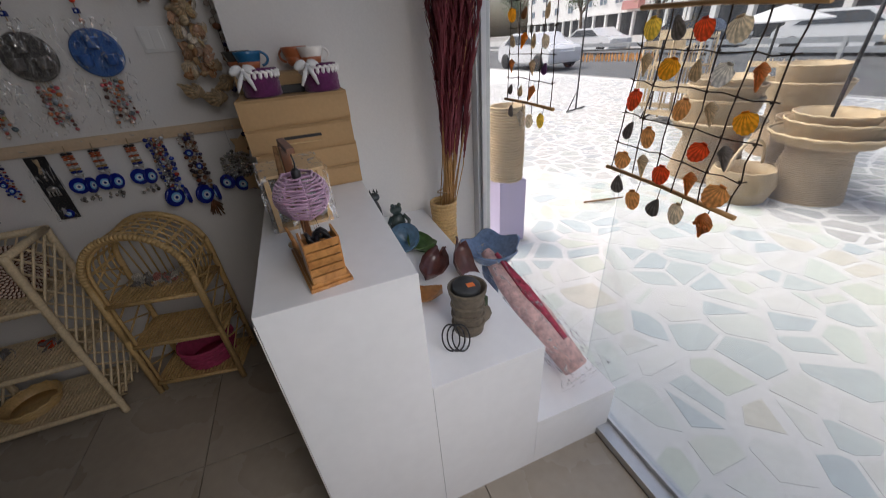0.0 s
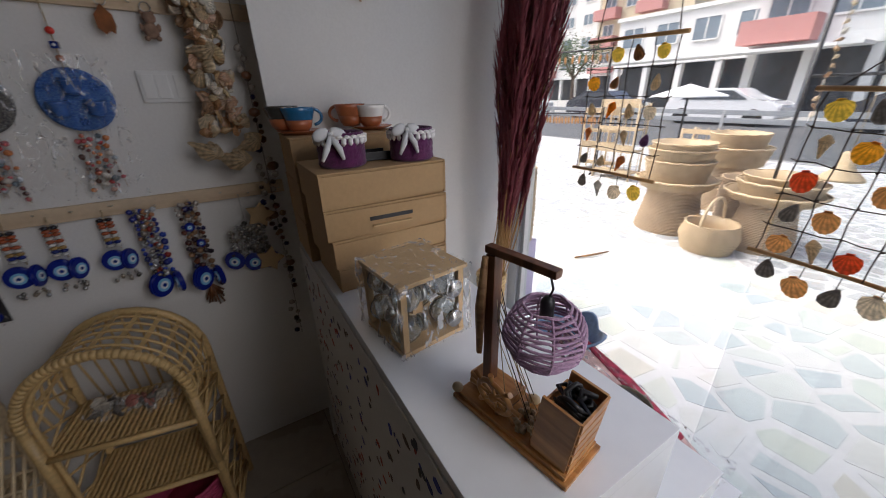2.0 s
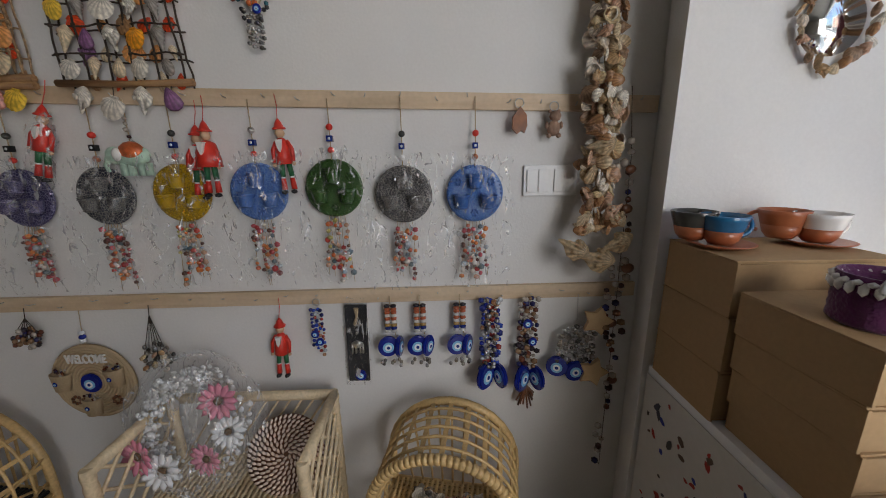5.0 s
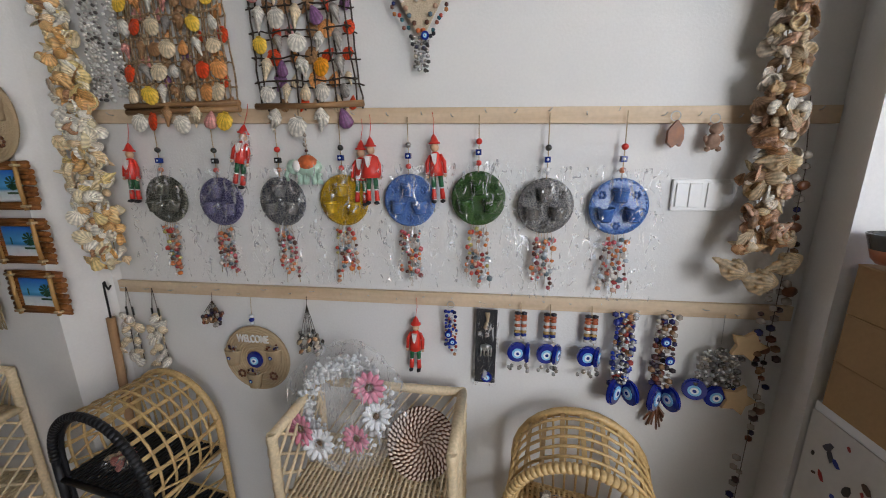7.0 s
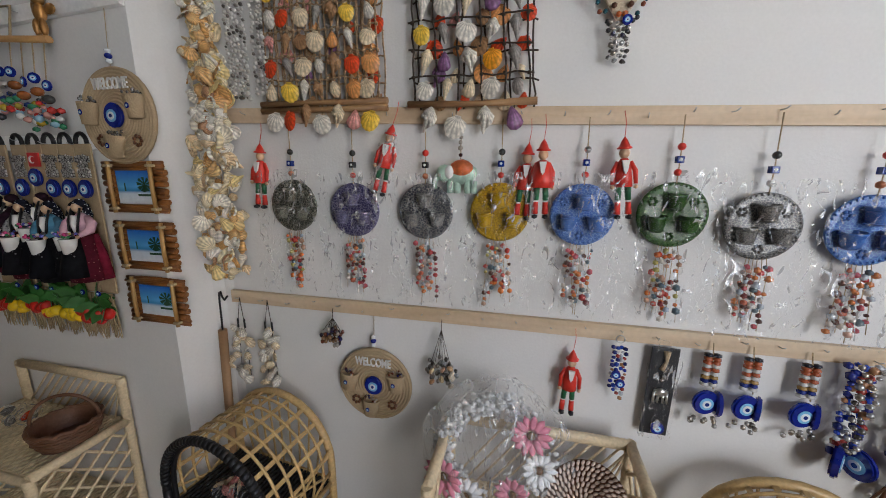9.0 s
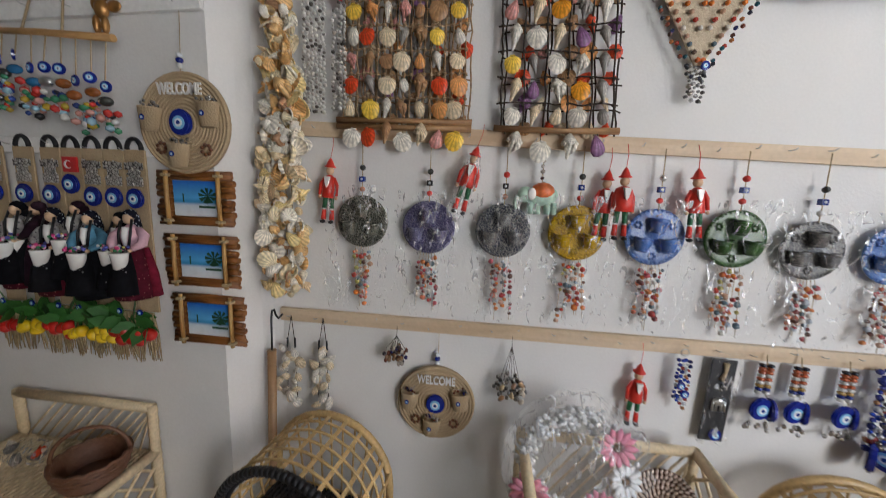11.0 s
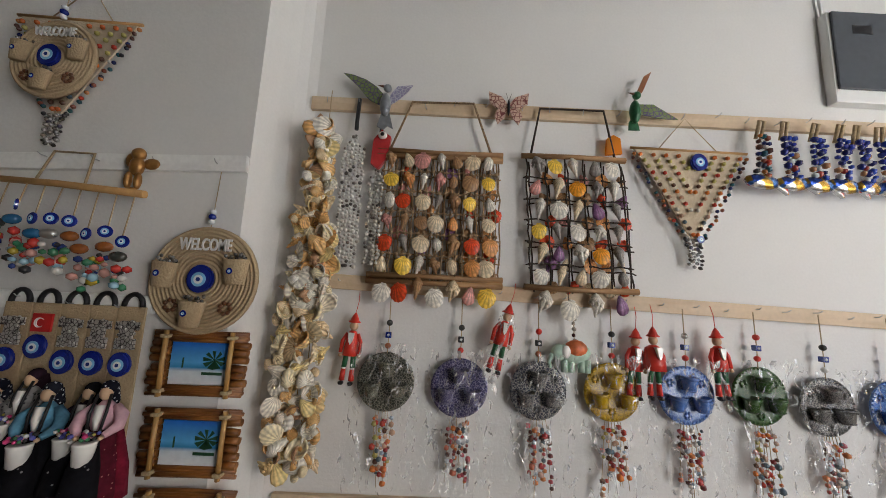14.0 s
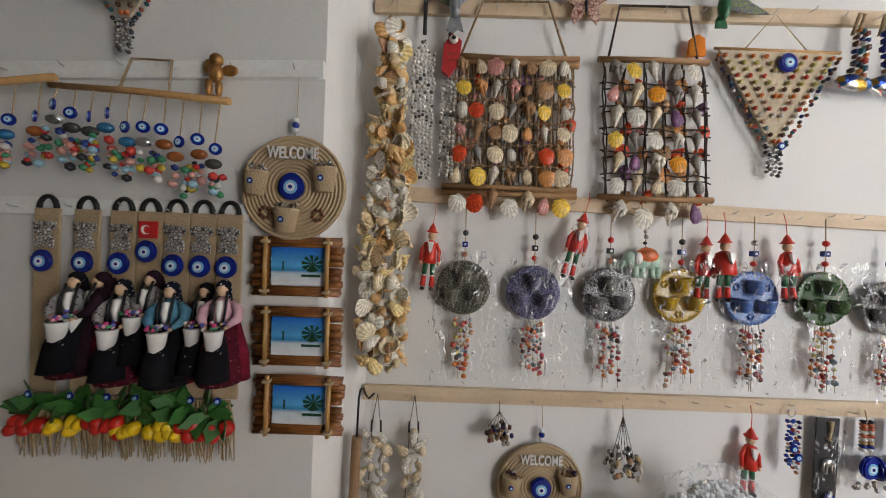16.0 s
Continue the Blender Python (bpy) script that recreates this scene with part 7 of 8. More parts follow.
# ---- things on the plinth ----
part("speckled_sheet", box(N(), PA - 0.003, PF + 0.001, 0.002, PA - 0.0005, PK, TOP1 - 0.022), SPECK, None, "speckled white paper")
sheet = bpy.data.objects["speckled_sheet"]
sheet.parent = tall
sheet.matrix_basis = tall.matrix_basis.inverted()
FLECK = mat("printed_flecks", (0.1, 0.1, 0.3), 0.6, by="island", palette=[(0.02, 0.04, 0.3), (0.38, 0.03, 0.02), (0.05, 0.045, 0.04), (0.1, 0.06, 0.04), (0.02, 0.03, 0.16), (0.06, 0.06, 0.08), (0.3, 0.04, 0.03)])
bm = N()
rf = random.Random(77)
for k in range(330):
    y, z = rf.uniform(PF + 0.02, PK - 0.02), rf.uniform(0.02, TOP1 - 0.04)
    r0, tw = rf.choice((0.006, 0.008, 0.011, 0.013)), rf.uniform(0, 6.28)
    pts = []
    for i in range(7):
        a = 2 * math.pi * i / 7
        q = r0 * rf.uniform(0.6, 1.1)
        u, v = q * 1.2 * math.cos(a), q * 0.75 * math.sin(a)
        pts.append((y + u * math.cos(tw) - v * math.sin(tw), z + u * math.sin(tw) + v * math.cos(tw)))
    f0 = [bm.verts.new((PA - 0.0036, a_, b_)) for a_, b_ in pts]
    f1 = [bm.verts.new((PA - 0.0029, a_, b_)) for a_, b_ in pts]
    bm.faces.new(f0)
    for i in range(7):
        bm.faces.new((f0[i], f0[(i + 1) % 7], f1[(i + 1) % 7], f1[i]))
fk = part("fleck_print", bm, FLECK, tall, m=tall.matrix_basis.inverted())
tagged(fk, kind="stuff")


def carton(m, w, d, h, label, material=CARD, slot=False):
    """Folded cardboard box with lid flap edges, tucked front and hand slot."""
    th = thing("cardboard_box", label, "box", m, "stacked cardboard boxes")
    part("body", box(N(), -w / 2, -d / 2 + 0.003, 0, w / 2, d / 2, h - 0.004, 0.0015), material, th)
    part("lid", box(N(), -w / 2 - 0.001, -d / 2, h - 0.0035, w / 2 + 0.001, d / 2, h, 0.001), material, th)
    part("front_flap", box(N(), -w / 2 + 0.004, -d / 2 - 0.0015, 0.006, w / 2 - 0.004, -d / 2 + 0.0025, h - 0.006, 0.001, pose(0, 0, 0, 0)), material, th)
    for s in (-1, 1):
        part("corner_fold", box(N(), s * (w / 2 - 0.002) - 0.0022, -d / 2 - 0.0022, 0.002, s * (w / 2 - 0.002) + 0.0022, -d / 2 + 0.004, h - 0.003), material, th)
    if slot:
        part("hand_slot", box(N(), -0.05, -d / 2 - 0.0028, h * 0.48, 0.055, -d / 2 - 0.0012, h * 0.48 + 0.009, 0.0006), BLACK, th)
        part("slot_tab", box(N(), -0.045, -d / 2 - 0.012, h * 0.3, 0.05, -d / 2 - 0.0012, h * 0.3 + 0.003, 0.0006, pose(0, 0, 0, 0)), CARD_PALE, th)
    return th


z = TOP1
for w, d, h, dx, dy, rz, slot in ((0.282, 0.2, 0.062, 0.008, 0.0, 0, False), (0.29, 0.2, 0.066, 0.004, 0.0, 1.5, False), (0.295, 0.205, 0.07, 0.002, -0.002, -1, True), (0.298, 0.205, 0.078, 0.0, 0.0, 0.5, False)):
    carton(pose(0.441 + dx, -0.483 + dy, z, 0, 0, rz), w, d, h, "brown cardboard box with folded lid in a stack", slot=slot)
    z += h + 0.0004
STACK = z
zb = TOP1
for h in (0.11, 0.11, 0.108):
    carton(pose(0.436, -0.276, zb, 0, 0, rnd.uniform(-1, 1)), 0.296, 0.19, h, "brown cardboard box at the back of the plinth")
    zb += h + 0.0004
BACKTOP = zb


def knit_pot(x, y, label):
    th = thing("knitted_basket", label, "basket", pose(x, y, STACK) @ Matrix.Diagonal((1.1, 1.1, 1.1, 1)), "purple knitted baskets")
    prof = [(0.0001, 0.0), (0.042, 0.0), (0.047, 0.004)]
    for i in range(9):
        prof += [(0.047 - 0.001 * (i % 2), 0.008 + 0.0062 * i)]
    prof += [(0.046, 0.066), (0.043, 0.066), (0.042, 0.02), (0.0001, 0.018)]
    part("body", lathe(N(), prof, 24, cap=False), PURPLE, th)
    bm = N()
    for k in range(22):
        a = 2 * math.pi * k / 22
        ball(bm, (0.0475 * math.cos(a), 0.0475 * math.sin(a), 0.051), (0.0055, 0.0055, 0.009), 1)
        ball(bm, (0.047 * math.cos(a + .14), 0.047 * math.sin(a + .14), 0.059), (0.007, 0.005, 0.004), 1)
    part("lace_trim", bm, LACE, th)
    bm = N()
    for s in (-1, 1):
        ball(bm, (-0.03 + s * 0.016, -0.04, 0.066), (0.017, 0.006, 0.011), 2, m=pose(0, 0, 0, 0, s * 25, 0))
        tube(bm, [(-0.03, -0.046, 0.062), (-0.03 + s * 0.012, -0.054, 0.04), (-0.032 + s * 0.02, -0.054, 0.02)], [0.004, 0.006, 0.003], 6)
    ball(bm, (-0.03, -0.044, 0.065), 0.006)
    part("ribbon_bow", bm, mat("sheer_ribbon", (0.62, 0.62, 0.62), 0.6, var=0.1), th)
    return th


knit_pot(0.368, -0.515, "purple knitted basket with white lace trim and bow")
knit_pot(0.533, -0.528, "purple knitted basket with lace trim beside another")
tr = thing("dark_tray", "small dark tray between the knitted baskets", "tray", pose(0.45, -0.47, STACK))
part("base", box(N(), -0.045, -0.03, 0, 0.045, 0.03, 0.006, 0.002), BLACK, tr)
part("raised_edge", box(box(N(), -0.045, 0.026, 0.006, 0.045, 0.03, 0.02, 0.001), -0.045, -0.03, 0.006, 0.045, -0.026, 0.02, 0.001), BLACK, tr)


def cup(x, y, z, upper, rz, label, saucer=True):
    th = thing("coffee_cup", label, "cup", pose(x, y, z, 0, 0, rz), "glazed terracotta cups")
    base = 0.008 if saucer else 0.0
    if saucer:
        part("saucer", lathe(N(), [(0.0001, 0), (0.034, 0), (0.058, 0.009), (0.06, 0.011), (0.055, 0.011), (0.03, 0.006), (0.0001, 0.006)], 28, cap=False), TERRACOTTA, th)
    part("lower_body", lathe(N(), [(0.0001, 0), (0.022, 0), (0.03, 0.01), (0.035, 0.028), (0.033, 0.028), (0.0001, 0.026)], 24, pose(0, 0, base), cap=False), TERRACOTTA, th)
    part("upper_body", lathe(N(), [(0.035, 0.028), (0.041, 0.048), (0.044, 0.058), (0.0425, 0.059), (0.039, 0.048), (0.033, 0.028)], 24, pose(0, 0, base), cap=False), upper, th, "glazed upper band")
    part("handle", tube(N(), [(0.036 + 0.024 * math.sin(a), 0, base + 0.034 + 0.02 * math.cos(a)) for a in np.linspace(0.15, math.pi - 0.1, 12)], 0.0042, 8), upper, th)
    return th


cup(0.335, -0.265, BACKTOP, GLAZE_BLUE, 0, "terracotta cup with blue glazed rim on a saucer")
cup(0.3, -0.228, BACKTOP + 0.0115, GLAZE_DARK, 40, "terracotta cup with dark glaze behind a blue one", False)
cup(0.535, -0.265, BACKTOP, GLAZE_WHITE, 0, "terracotta cup with white glazed rim on a saucer")
cup(0.485, -0.235, BACKTOP + 0.0115, TERRACOTTA, 150, "plain red terracotta cup behind a white one", False)

# crate of glass jars in plastic
cr = thing("glass_set", "wooden stand holding clear glass jars in plastic wrap", "glassware", pose(0.392, -0.79, TOP1, 0, 0, 7) @ Matrix.Diagonal((1.06, 1.06, 1.09, 1)))
part("base_board", box(N(), -0.064, -0.064, 0, 0.064, 0.064, 0.008, 0.0015), CARD_PALE, cr)
part("top_board", box(N(), -0.068, -0.068, 0.124, 0.068, 0.068, 0.131, 0.0015), CARD_PALE, cr)
part("post", box(N(), -0.011, -0.011, 0.008, 0.011, 0.011, 0.124), CARD_PALE, cr)
for x, y in ((-0.063, -0.063), (0.052, -0.063), (0.052, 0.052), (-0.063, 0.052)):
    part("corner_post", box(N(), x, y, 0.008, x + 0.011, y + 0.011, 0.124, 0.001), CARD_PALE, cr)
JAR = mat("jar_glass", (0.8, 0.85, 0.86), 0.05, var=0.02, bump=0, through_light=0.95, coat=0.5)
jar = mesh_of(lathe(N(), [(0.0001, 0), (0.014, 0.0), (0.0225, 0.008), (0.025, 0.02), (0.022, 0.036), (0.014, 0.046), (0.014, 0.05), (0.012, 0.05), (0.012, 0.046), (0.0195, 0.035), (0.0225, 0.02), (0.02, 0.01), (0.0001, 0.004)], 20, cap=False), "jar", JAR)
lid = mesh_of(lathe(N(), [(0.0001, 0), (0.0155, 0), (0.0155, 0.007), (0.0001, 0.009)], 16), "lid", SILVER)
for x in (-0.034, 0.034):
    for y in (-0.034, 0.034):
        for z in (0.036, 0.093):
            rot = pose(x * 1.15, y * 1.15, z, 90 if abs(x + y) < 0.01 else 0, 90 if abs(x + y) > 0.01 else 0, 0) @ pose(0, 0, -0.026)
            j = piece("jar", jar, cr, rot)
            piece("lid", lid, j, pose(0, 0, 0.05))
bm = N()
box(bm, -0.073, -0.073, 0.004, 0.073, 0.073, 0.134, 0.006)
bmesh.ops.subdivide_edges(bm, edges=bm.edges, cuts=3, use_grid_fill=True)
for v in bm.verts:
    v.co += Vector((rnd.uniform(-.003, .003), rnd.uniform(-.003, .003), rnd.uniform(-.001, .001)))
part("plastic_wrap", bm, FILM, cr).visible_shadow = False

# lantern on a little ship's stand
lm = thing("ship_lamp", "wooden ship themed table lamp with lilac yarn lantern shade", "lamp", pose(0.4145, -1.066, TOP1, 0, 0, -80.4))
part("base", box(box(N(), -0.095, -0.04, 0, 0.095, 0.04, 0.007, 0.0015), -0.088, -0.036, 0.007, 0.09, 0.036, 0.014, 0.0015), OAK_OIL, lm)
part("post", box(N(), -0.066, -0.008, 0.014, -0.051, 0.008, 0.236, 0.002), OAK_DARK, lm)
part("arm", box(N(), -0.07, -0.006, 0.236, 0.032, 0.007, 0.246, 0.0015), OAK_DARK, lm)
part("bark_strip", tube(N(), [(-0.062, -0.013, 0.235), (-0.066, -0.016, 0.16), (-0.064, -0.018, 0.09)], [0.004, 0.007, 0.004], 6), STICK, lm)
part("flex", tube(N(), [(0.022, 0, 0.237), (0.026, 0.002, 0.22), (0.022, 0, 0.206)], 0.0014, 6), BLACK, lm)
part("lamp_holder", lathe(N(), [(0.0001, 0), (0.008, 0), (0.008, 0.02), (0.004, 0.026), (0.0001, 0.026)], 12, pose(0.022, 0, 0.184)), BLACK, lm)
shade = new("shade")
shade.parent, shade.matrix_basis = lm, pose(0.022, 0, 0.161) @ Matrix.Diagonal((0.92, 0.92, 0.86, 1))
R6 = 8
prof = []
for i in range(15):
    f = i / 14
    zz = 0.043 - 0.086 * f
    rr = 0.024 + 0.028 * math.sin(math.pi * min(1, f * 0.92 + 0.04)) ** 0.75
    prof.append((rr, zz))
for i, (rr, zz) in enumerate(prof):
    pts = []
    for k in range(R6 * 3 + 1):
        a = 2 * math.pi * k / (R6 * 3)
        edge = 0.93 + 0.07 * abs(math.cos(a * R6 / 2))
        pts.append((rr * edge * math.cos(a), rr * edge * math.sin(a), zz + 0.0016 * math.sin(a * 5 + i * 1.7)))
    part("yarn_round", tube(N(), pts, 0.0021, 5), LILAC, shade)
for k in range(R6):
    a = 2 * math.pi * k / R6
    part("rib", tube(N(), [(rr * math.cos(a), rr * math.sin(a), zz) for rr, zz in prof], 0.0017, 5), LILAC, shade)
holder = new("pen_box")
holder.parent, holder.matrix_basis = lm, pose(0.062, 0.0, 0.014, 0, 6, 0)
for s in (-1, 1):
    part("side_board", box(N(), -0.024, s * 0.03 - 0.002, 0, 0.024, s * 0.03 + 0.002, 0.088, 0.001), OAK_OIL, holder)
for i in range(5):
    part("slat", box(N(), -0.0265, -0.03, 0.002 + i * 0.0145, -0.0235, 0.03, 0.0135 + i * 0.0145, 0.0008), OAK_OIL, holder)
    part("slat", box(N(), 0.0235, -0.03, 0.002 + i * 0.0178, 0.0265, 0.03, 0.0165 + i * 0.0178, 0.0008), OAK_OIL, holder)
bm = N()
for k in range(4):
    tube(bm, [(rnd.uniform(-.012, .012) + 0.014 * math.cos(a), 0.018 * math.sin(a), 0.07 + 0.006 * k + 0.006 * math.sin(3 * a)) for a in np.linspace(0, 6.2, 18)], 0.003, 6)
part("cable_coil", bm, BLACK, holder, "coiled black cable")
boat = new("boat")
boat.parent, boat.matrix_basis = lm, pose(-0.045, 0.004, 0.014)
part("hull", box(N(), -0.04, -0.018, 0.012, 0.035, 0.018, 0.026, 0.002), OAK_OIL, boat)
part("keel", box(N(), -0.03, -0.012, 0, 0.03, 0.012, 0.012, 0.001), OAK_DARK, boat)
wheel = new("ship_wheel")
wheel.parent, wheel.matrix_basis = lm, pose(-0.022, -0.032, 0.05, 12, 0, 0) @ Matrix.Diagonal((1.22, 1.1, 1.22, 1))
part("wheel_rim", tube(N(), [(0.022 * math.cos(a), 0, 0.022 * math.sin(a)) for a in np.linspace(0, 2 * math.pi, 25)], 0.0034, 7, False), OAK_OIL, wheel)
part("hub", ball(N(), (0, -0.002, 0), (0.006, 0.005, 0.006), 2), OAK_OIL, wheel)
for k in range(4):
    a = math.pi * k / 4
    part("spoke", tube(N(), [(-0.035 * math.cos(a), 0, -0.035 * math.sin(a)), (-0.016 * math.cos(a), 0, -0.016 * math.sin(a)), (0.016 * math.cos(a), 0, 0.016 * math.sin(a)), (0.035 * math.cos(a), 0, 0.035 * math.sin(a))], [0.0032, 0.002, 0.002, 0.0032], 6), OAK_OIL, wheel)
bm = N()
for k in range(22):
    ball(bm, (0.018 + rnd.uniform(-.016, .016), -0.01 + rnd.uniform(-.018, .018), 0.018 + rnd.uniform(0, .012)), 0.005, 1)
part("twine_heap", bm, TWINE, lm, "little heap of net and twine")
for k in range(9):
    a = rnd.uniform(-.026, .026)
    part("rigging", cord([(-0.06, 0.004, 0.225 - 0.012 * k), (-0.02 + 0.007 * k, a, 0.03)], 0.0006, 4), TWINE_DARK if k % 3 == 0 else TWINE, lm)
for x, y in ((-0.09, -0.035), (0.0, 0.03)):
    part("shell_bead", ball(N(), (x, y, 0.019), (0.009, 0.008, 0.007), 2), DYES["cream"], lm)

# boot vase with radio and cord on the middle step
MOSS = mat("mottled_stone_ware", (0.13, 0.105, 0.075), 0.7, var=0.4, scale=18, fine=70, bump=0.6)
bo = thing("boot_planter", "brown mottled boot shaped planter holding a dark lid", "planter", pose(0.755, -1.035, TOP2, 0, 0, 25))
part("shaft", lathe(N(), [(0.0001, 0), (0.043, 0), (0.045, 0.02), (0.04, 0.04), (0.043, 0.065), (0.041, 0.085), (0.047, 0.115), (0.053, 0.138), (0.054, 0.146), (0.048, 0.146), (0.044, 0.12), (0.0001, 0.11)], 22, cap=False), MOSS, bo)
part("toe", ball(N(), (0.045, -0.005, 0.026), (0.038, 0.034, 0.027), 2), MOSS, bo)
for z in (0.03, 0.062, 0.094):
    part("strap", tube(N(), [(0.0445 * math.cos(a), 0.0445 * math.sin(a), z + 0.004 * math.sin(2 * a)) for a in np.linspace(0, 6.28, 26)], 0.0042, 6), MOSS, bo)
part("buckle", box(N(), 0.046, -0.026, 0.06, 0.058, -0.006, 0.09, 0.004), mat("moss_green", (0.05, 0.07, 0.035), 0.8, var=0.4), bo)
ld = thing("dark_tin", "dark grey round tin with an orange sticker in the boot", "tin", pose(0.752, -1.032, TOP2 + 0.122, 6, 4))
part("body", lathe(N(), [(0.0001, 0), (0.036, 0), (0.038, 0.006), (0.038, 0.028), (0.034, 0.033), (0.0001, 0.034)], 24), mat("graphite_tin", (0.045, 0.048, 0.05), 0.45, 0.3, var=0.1), ld)
part("sticker", box(N(), -0.004, -0.016, 0.0335, 0.018, 0.0, 0.0348, 0.0004), mat("orange_sticker", (0.75, 0.17, 0.03), 0.5), ld, "orange price sticker")
cb = thing("loose_cable", "looped black cable hanging beside the planter", "cable", pose(0.68, -1.075, TOP2))
for k in range(3):
    part("loop", tube(N(), [(0.012 * k + 0.024 * math.sin(a), -0.012 - 0.006 * k + 0.03 * math.cos(a) * 0.5, 0.036 + 0.034 * math.cos(a)) for a in np.linspace(0, 6.28, 22)], 0.0022, 6), BLACK, cb)

# figurines, leaf bowls, star bowl
fr_ = thing("frog_figurine", "dark green frog figurine in a blue striped skirt", "figurine", pose(0.735, -0.36, TOP2))
bm = ball(N(), (0, 0, 0.05), (0.032, 0.03, 0.05), 2)
ball(bm, (-0.005, -0.01, 0.115), (0.026, 0.024, 0.022), 2)
for s in (-1, 1):
    ball(bm, (s * 0.014 - 0.005, -0.018, 0.138), 0.009, 2), ball(bm, (s * 0.032, -0.02, 0.02), (0.018, 0.03, 0.018), 2)
    tube(bm, [(s * 0.026, -0.005, 0.085), (s * 0.045, -0.02, 0.06), (s * 0.035, -0.035, 0.04)], 0.008, 7)
part("body", bm, mat("dark_frog_glaze", (0.03, 0.05, 0.045), 0.3, var=0.3, coat=0.4), fr_)
fg = thing("frog_figurine", "dark frog figurine with crown beside the first", "figurine", pose(0.66, -0.29, TOP2))
bm = ball(N(), (0, 0, 0.07), (0.026, 0.024, 0.075), 2)
ball(bm, (0, -0.006, 0.16), (0.024, 0.022, 0.02), 2)
for k in range(5):
    lathe(bm, [(0.005, 0), (0.0005, 0.016)], 6, pose(0.016 * math.cos(k * 1.26), 0.016 * math.sin(k * 1.26), 0.176))
part("body", bm, mat("slate_frog_glaze", (0.04, 0.05, 0.055), 0.3, var=0.3, coat=0.4), fg)
sk = thing("striped_bowl", "blue striped ceramic bowl lying behind the plinth edge", "bowl", pose(0.735, -0.49, TOP2, 30, -20, 0))
part("bowl", lathe(N(), [(0.0001, 0.02), (0.03, 0.022), (0.06, 0.06), (0.064, 0.08), (0.06, 0.08), (0.0001, 0.034)], 24, cap=False), mat("blue_striped_glaze", (0.06, 0.13, 0.2), 0.3, var=0.4, scale=40), sk)
lfm = mat("olive_leaf_glaze", (0.06, 0.12, 0.03), 0.35, var=0.3, coat=0.3)
mar = mat("maroon_leaf_glaze", (0.085, 0.025, 0.02), 0.35, var=0.35, coat=0.3)


def leaf_bowl(m, material, label, s=1.0):
    th = thing("leaf_bowl", label, "bowl", m, "leaf shaped ceramic bowls")
    bm = N()
    rows = []
    for j in range(7):
        f = j / 6
        wd = 0.055 * math.sin(math.pi * min(0.97, f * 0.9 + 0.08)) * (1 + 0.12 * math.sin(9 * f))
        rows.append([bm.verts.new((s * wd * u, s * (0.075 - 0.15 * f), s * (0.032 * u * u + 0.03 * abs(2 * f - 1) ** 2 + 0.004))) for u in (-1, -0.6, -0.2, 0.2, 0.6, 1)])
    for a, b in zip(rows, rows[1:]):
        for i in range(5):
            bm.faces.new((a[i], a[i + 1], b[i + 1], b[i])).smooth = True
    r = bmesh.ops.extrude_face_region(bm, geom=list(bm.faces))
    bmesh.ops.translate(bm, vec=(0, 0, -0.004), verts=[v for v in r["geom"] if isinstance(v, bmesh.types.BMVert)])
    part("leaf", bm, material, th)
    part("stalk", tube(N(), [(0, 0.07 * s, 0.03 * s), (0.004, 0.09 * s, 0.045 * s), (0.012, 0.1 * s, 0.04 * s)], 0.004, 6), material, th)


leaf_bowl(pose(0.78, -0.56, TOP2, 0, 0, 20), lfm, "olive green leaf shaped ceramic bowl")
leaf_bowl(pose(0.84, -0.77, TOP2 + 0.012, 48, 20, 30), mar, "dark maroon leaf shaped bowl leaning up", 1.1)
leaf_bowl(pose(0.76, -0.72, TOP2, 10, 10, -40), mar, "dark maroon leaf shaped bowl")
leaf_bowl(pose(0.68, -0.86, TOP2, 0, 0, 70), mat("amber_leaf_glaze", (0.45, 0.2, 0.06), 0.35, var=0.3, coat=0.3), "amber leaf shaped ceramic bowl", 0.8)
sb = thing("star_vase", "slate blue ceramic vase with star shaped rim", "vase", pose(1.02, -0.675, TOP3) @ Matrix.Diagonal((1, 1, 0.88, 1)))
part("foot", lathe(N(), [(0.0001, 0), (0.06, 0), (0.055, 0.02), (0.03, 0.1), (0.03, 0.22), (0.04, 0.3), (0.0001, 0.3)], 20), mat("slate_blue_glaze", (0.13, 0.2, 0.32), 0.2, var=0.3, scale=8, coat=0.5), sb)
bm = N()
rows = []
for j, (q, zz) in enumerate(((0.28, 0.3), (0.5, 0.315), (0.8, 0.35), (1.0, 0.39), (1.03, 0.4), (0.96, 0.398), (0.75, 0.36), (0.4, 0.325), (0.02, 0.318))):
    rows.append([bm.verts.new((0.108 * q * (1 + 0.1 * q * math.cos(5 * a)) * math.cos(a), 0.108 * q * (1 + 0.1 * q * math.cos(5 * a)) * math.sin(a), zz + 0.01 * q * math.cos(5 * a))) for a in np.linspace(0, 2 * math.pi, 40, endpoint=False)])
for a, b in zip(rows, rows[1:]):
    for i in range(40):
        bm.faces.new((a[i], a[(i + 1) % 40], b[(i + 1) % 40], b[i])).smooth = True
part("star_bowl", bm, bpy.data.materials["slate_blue_glaze"], sb)

# wicker vase with burgundy reeds
woven_basket("wicker_vase", pose(0.965, -0.315, TOP3), [(0.05, 0), (0.056, 0.1), (0.05, 0.3), (0.056, 0.41)], RATTAN, "tall natural wicker vase holding burgundy reeds", "vase", n=20)
rdm = thing("dried_reeds", "bundle of tall dried burgundy pampas reeds", "dried plant", pose(0.965, -0.315, TOP3 + 0.02))
rr_ = random.Random(9)


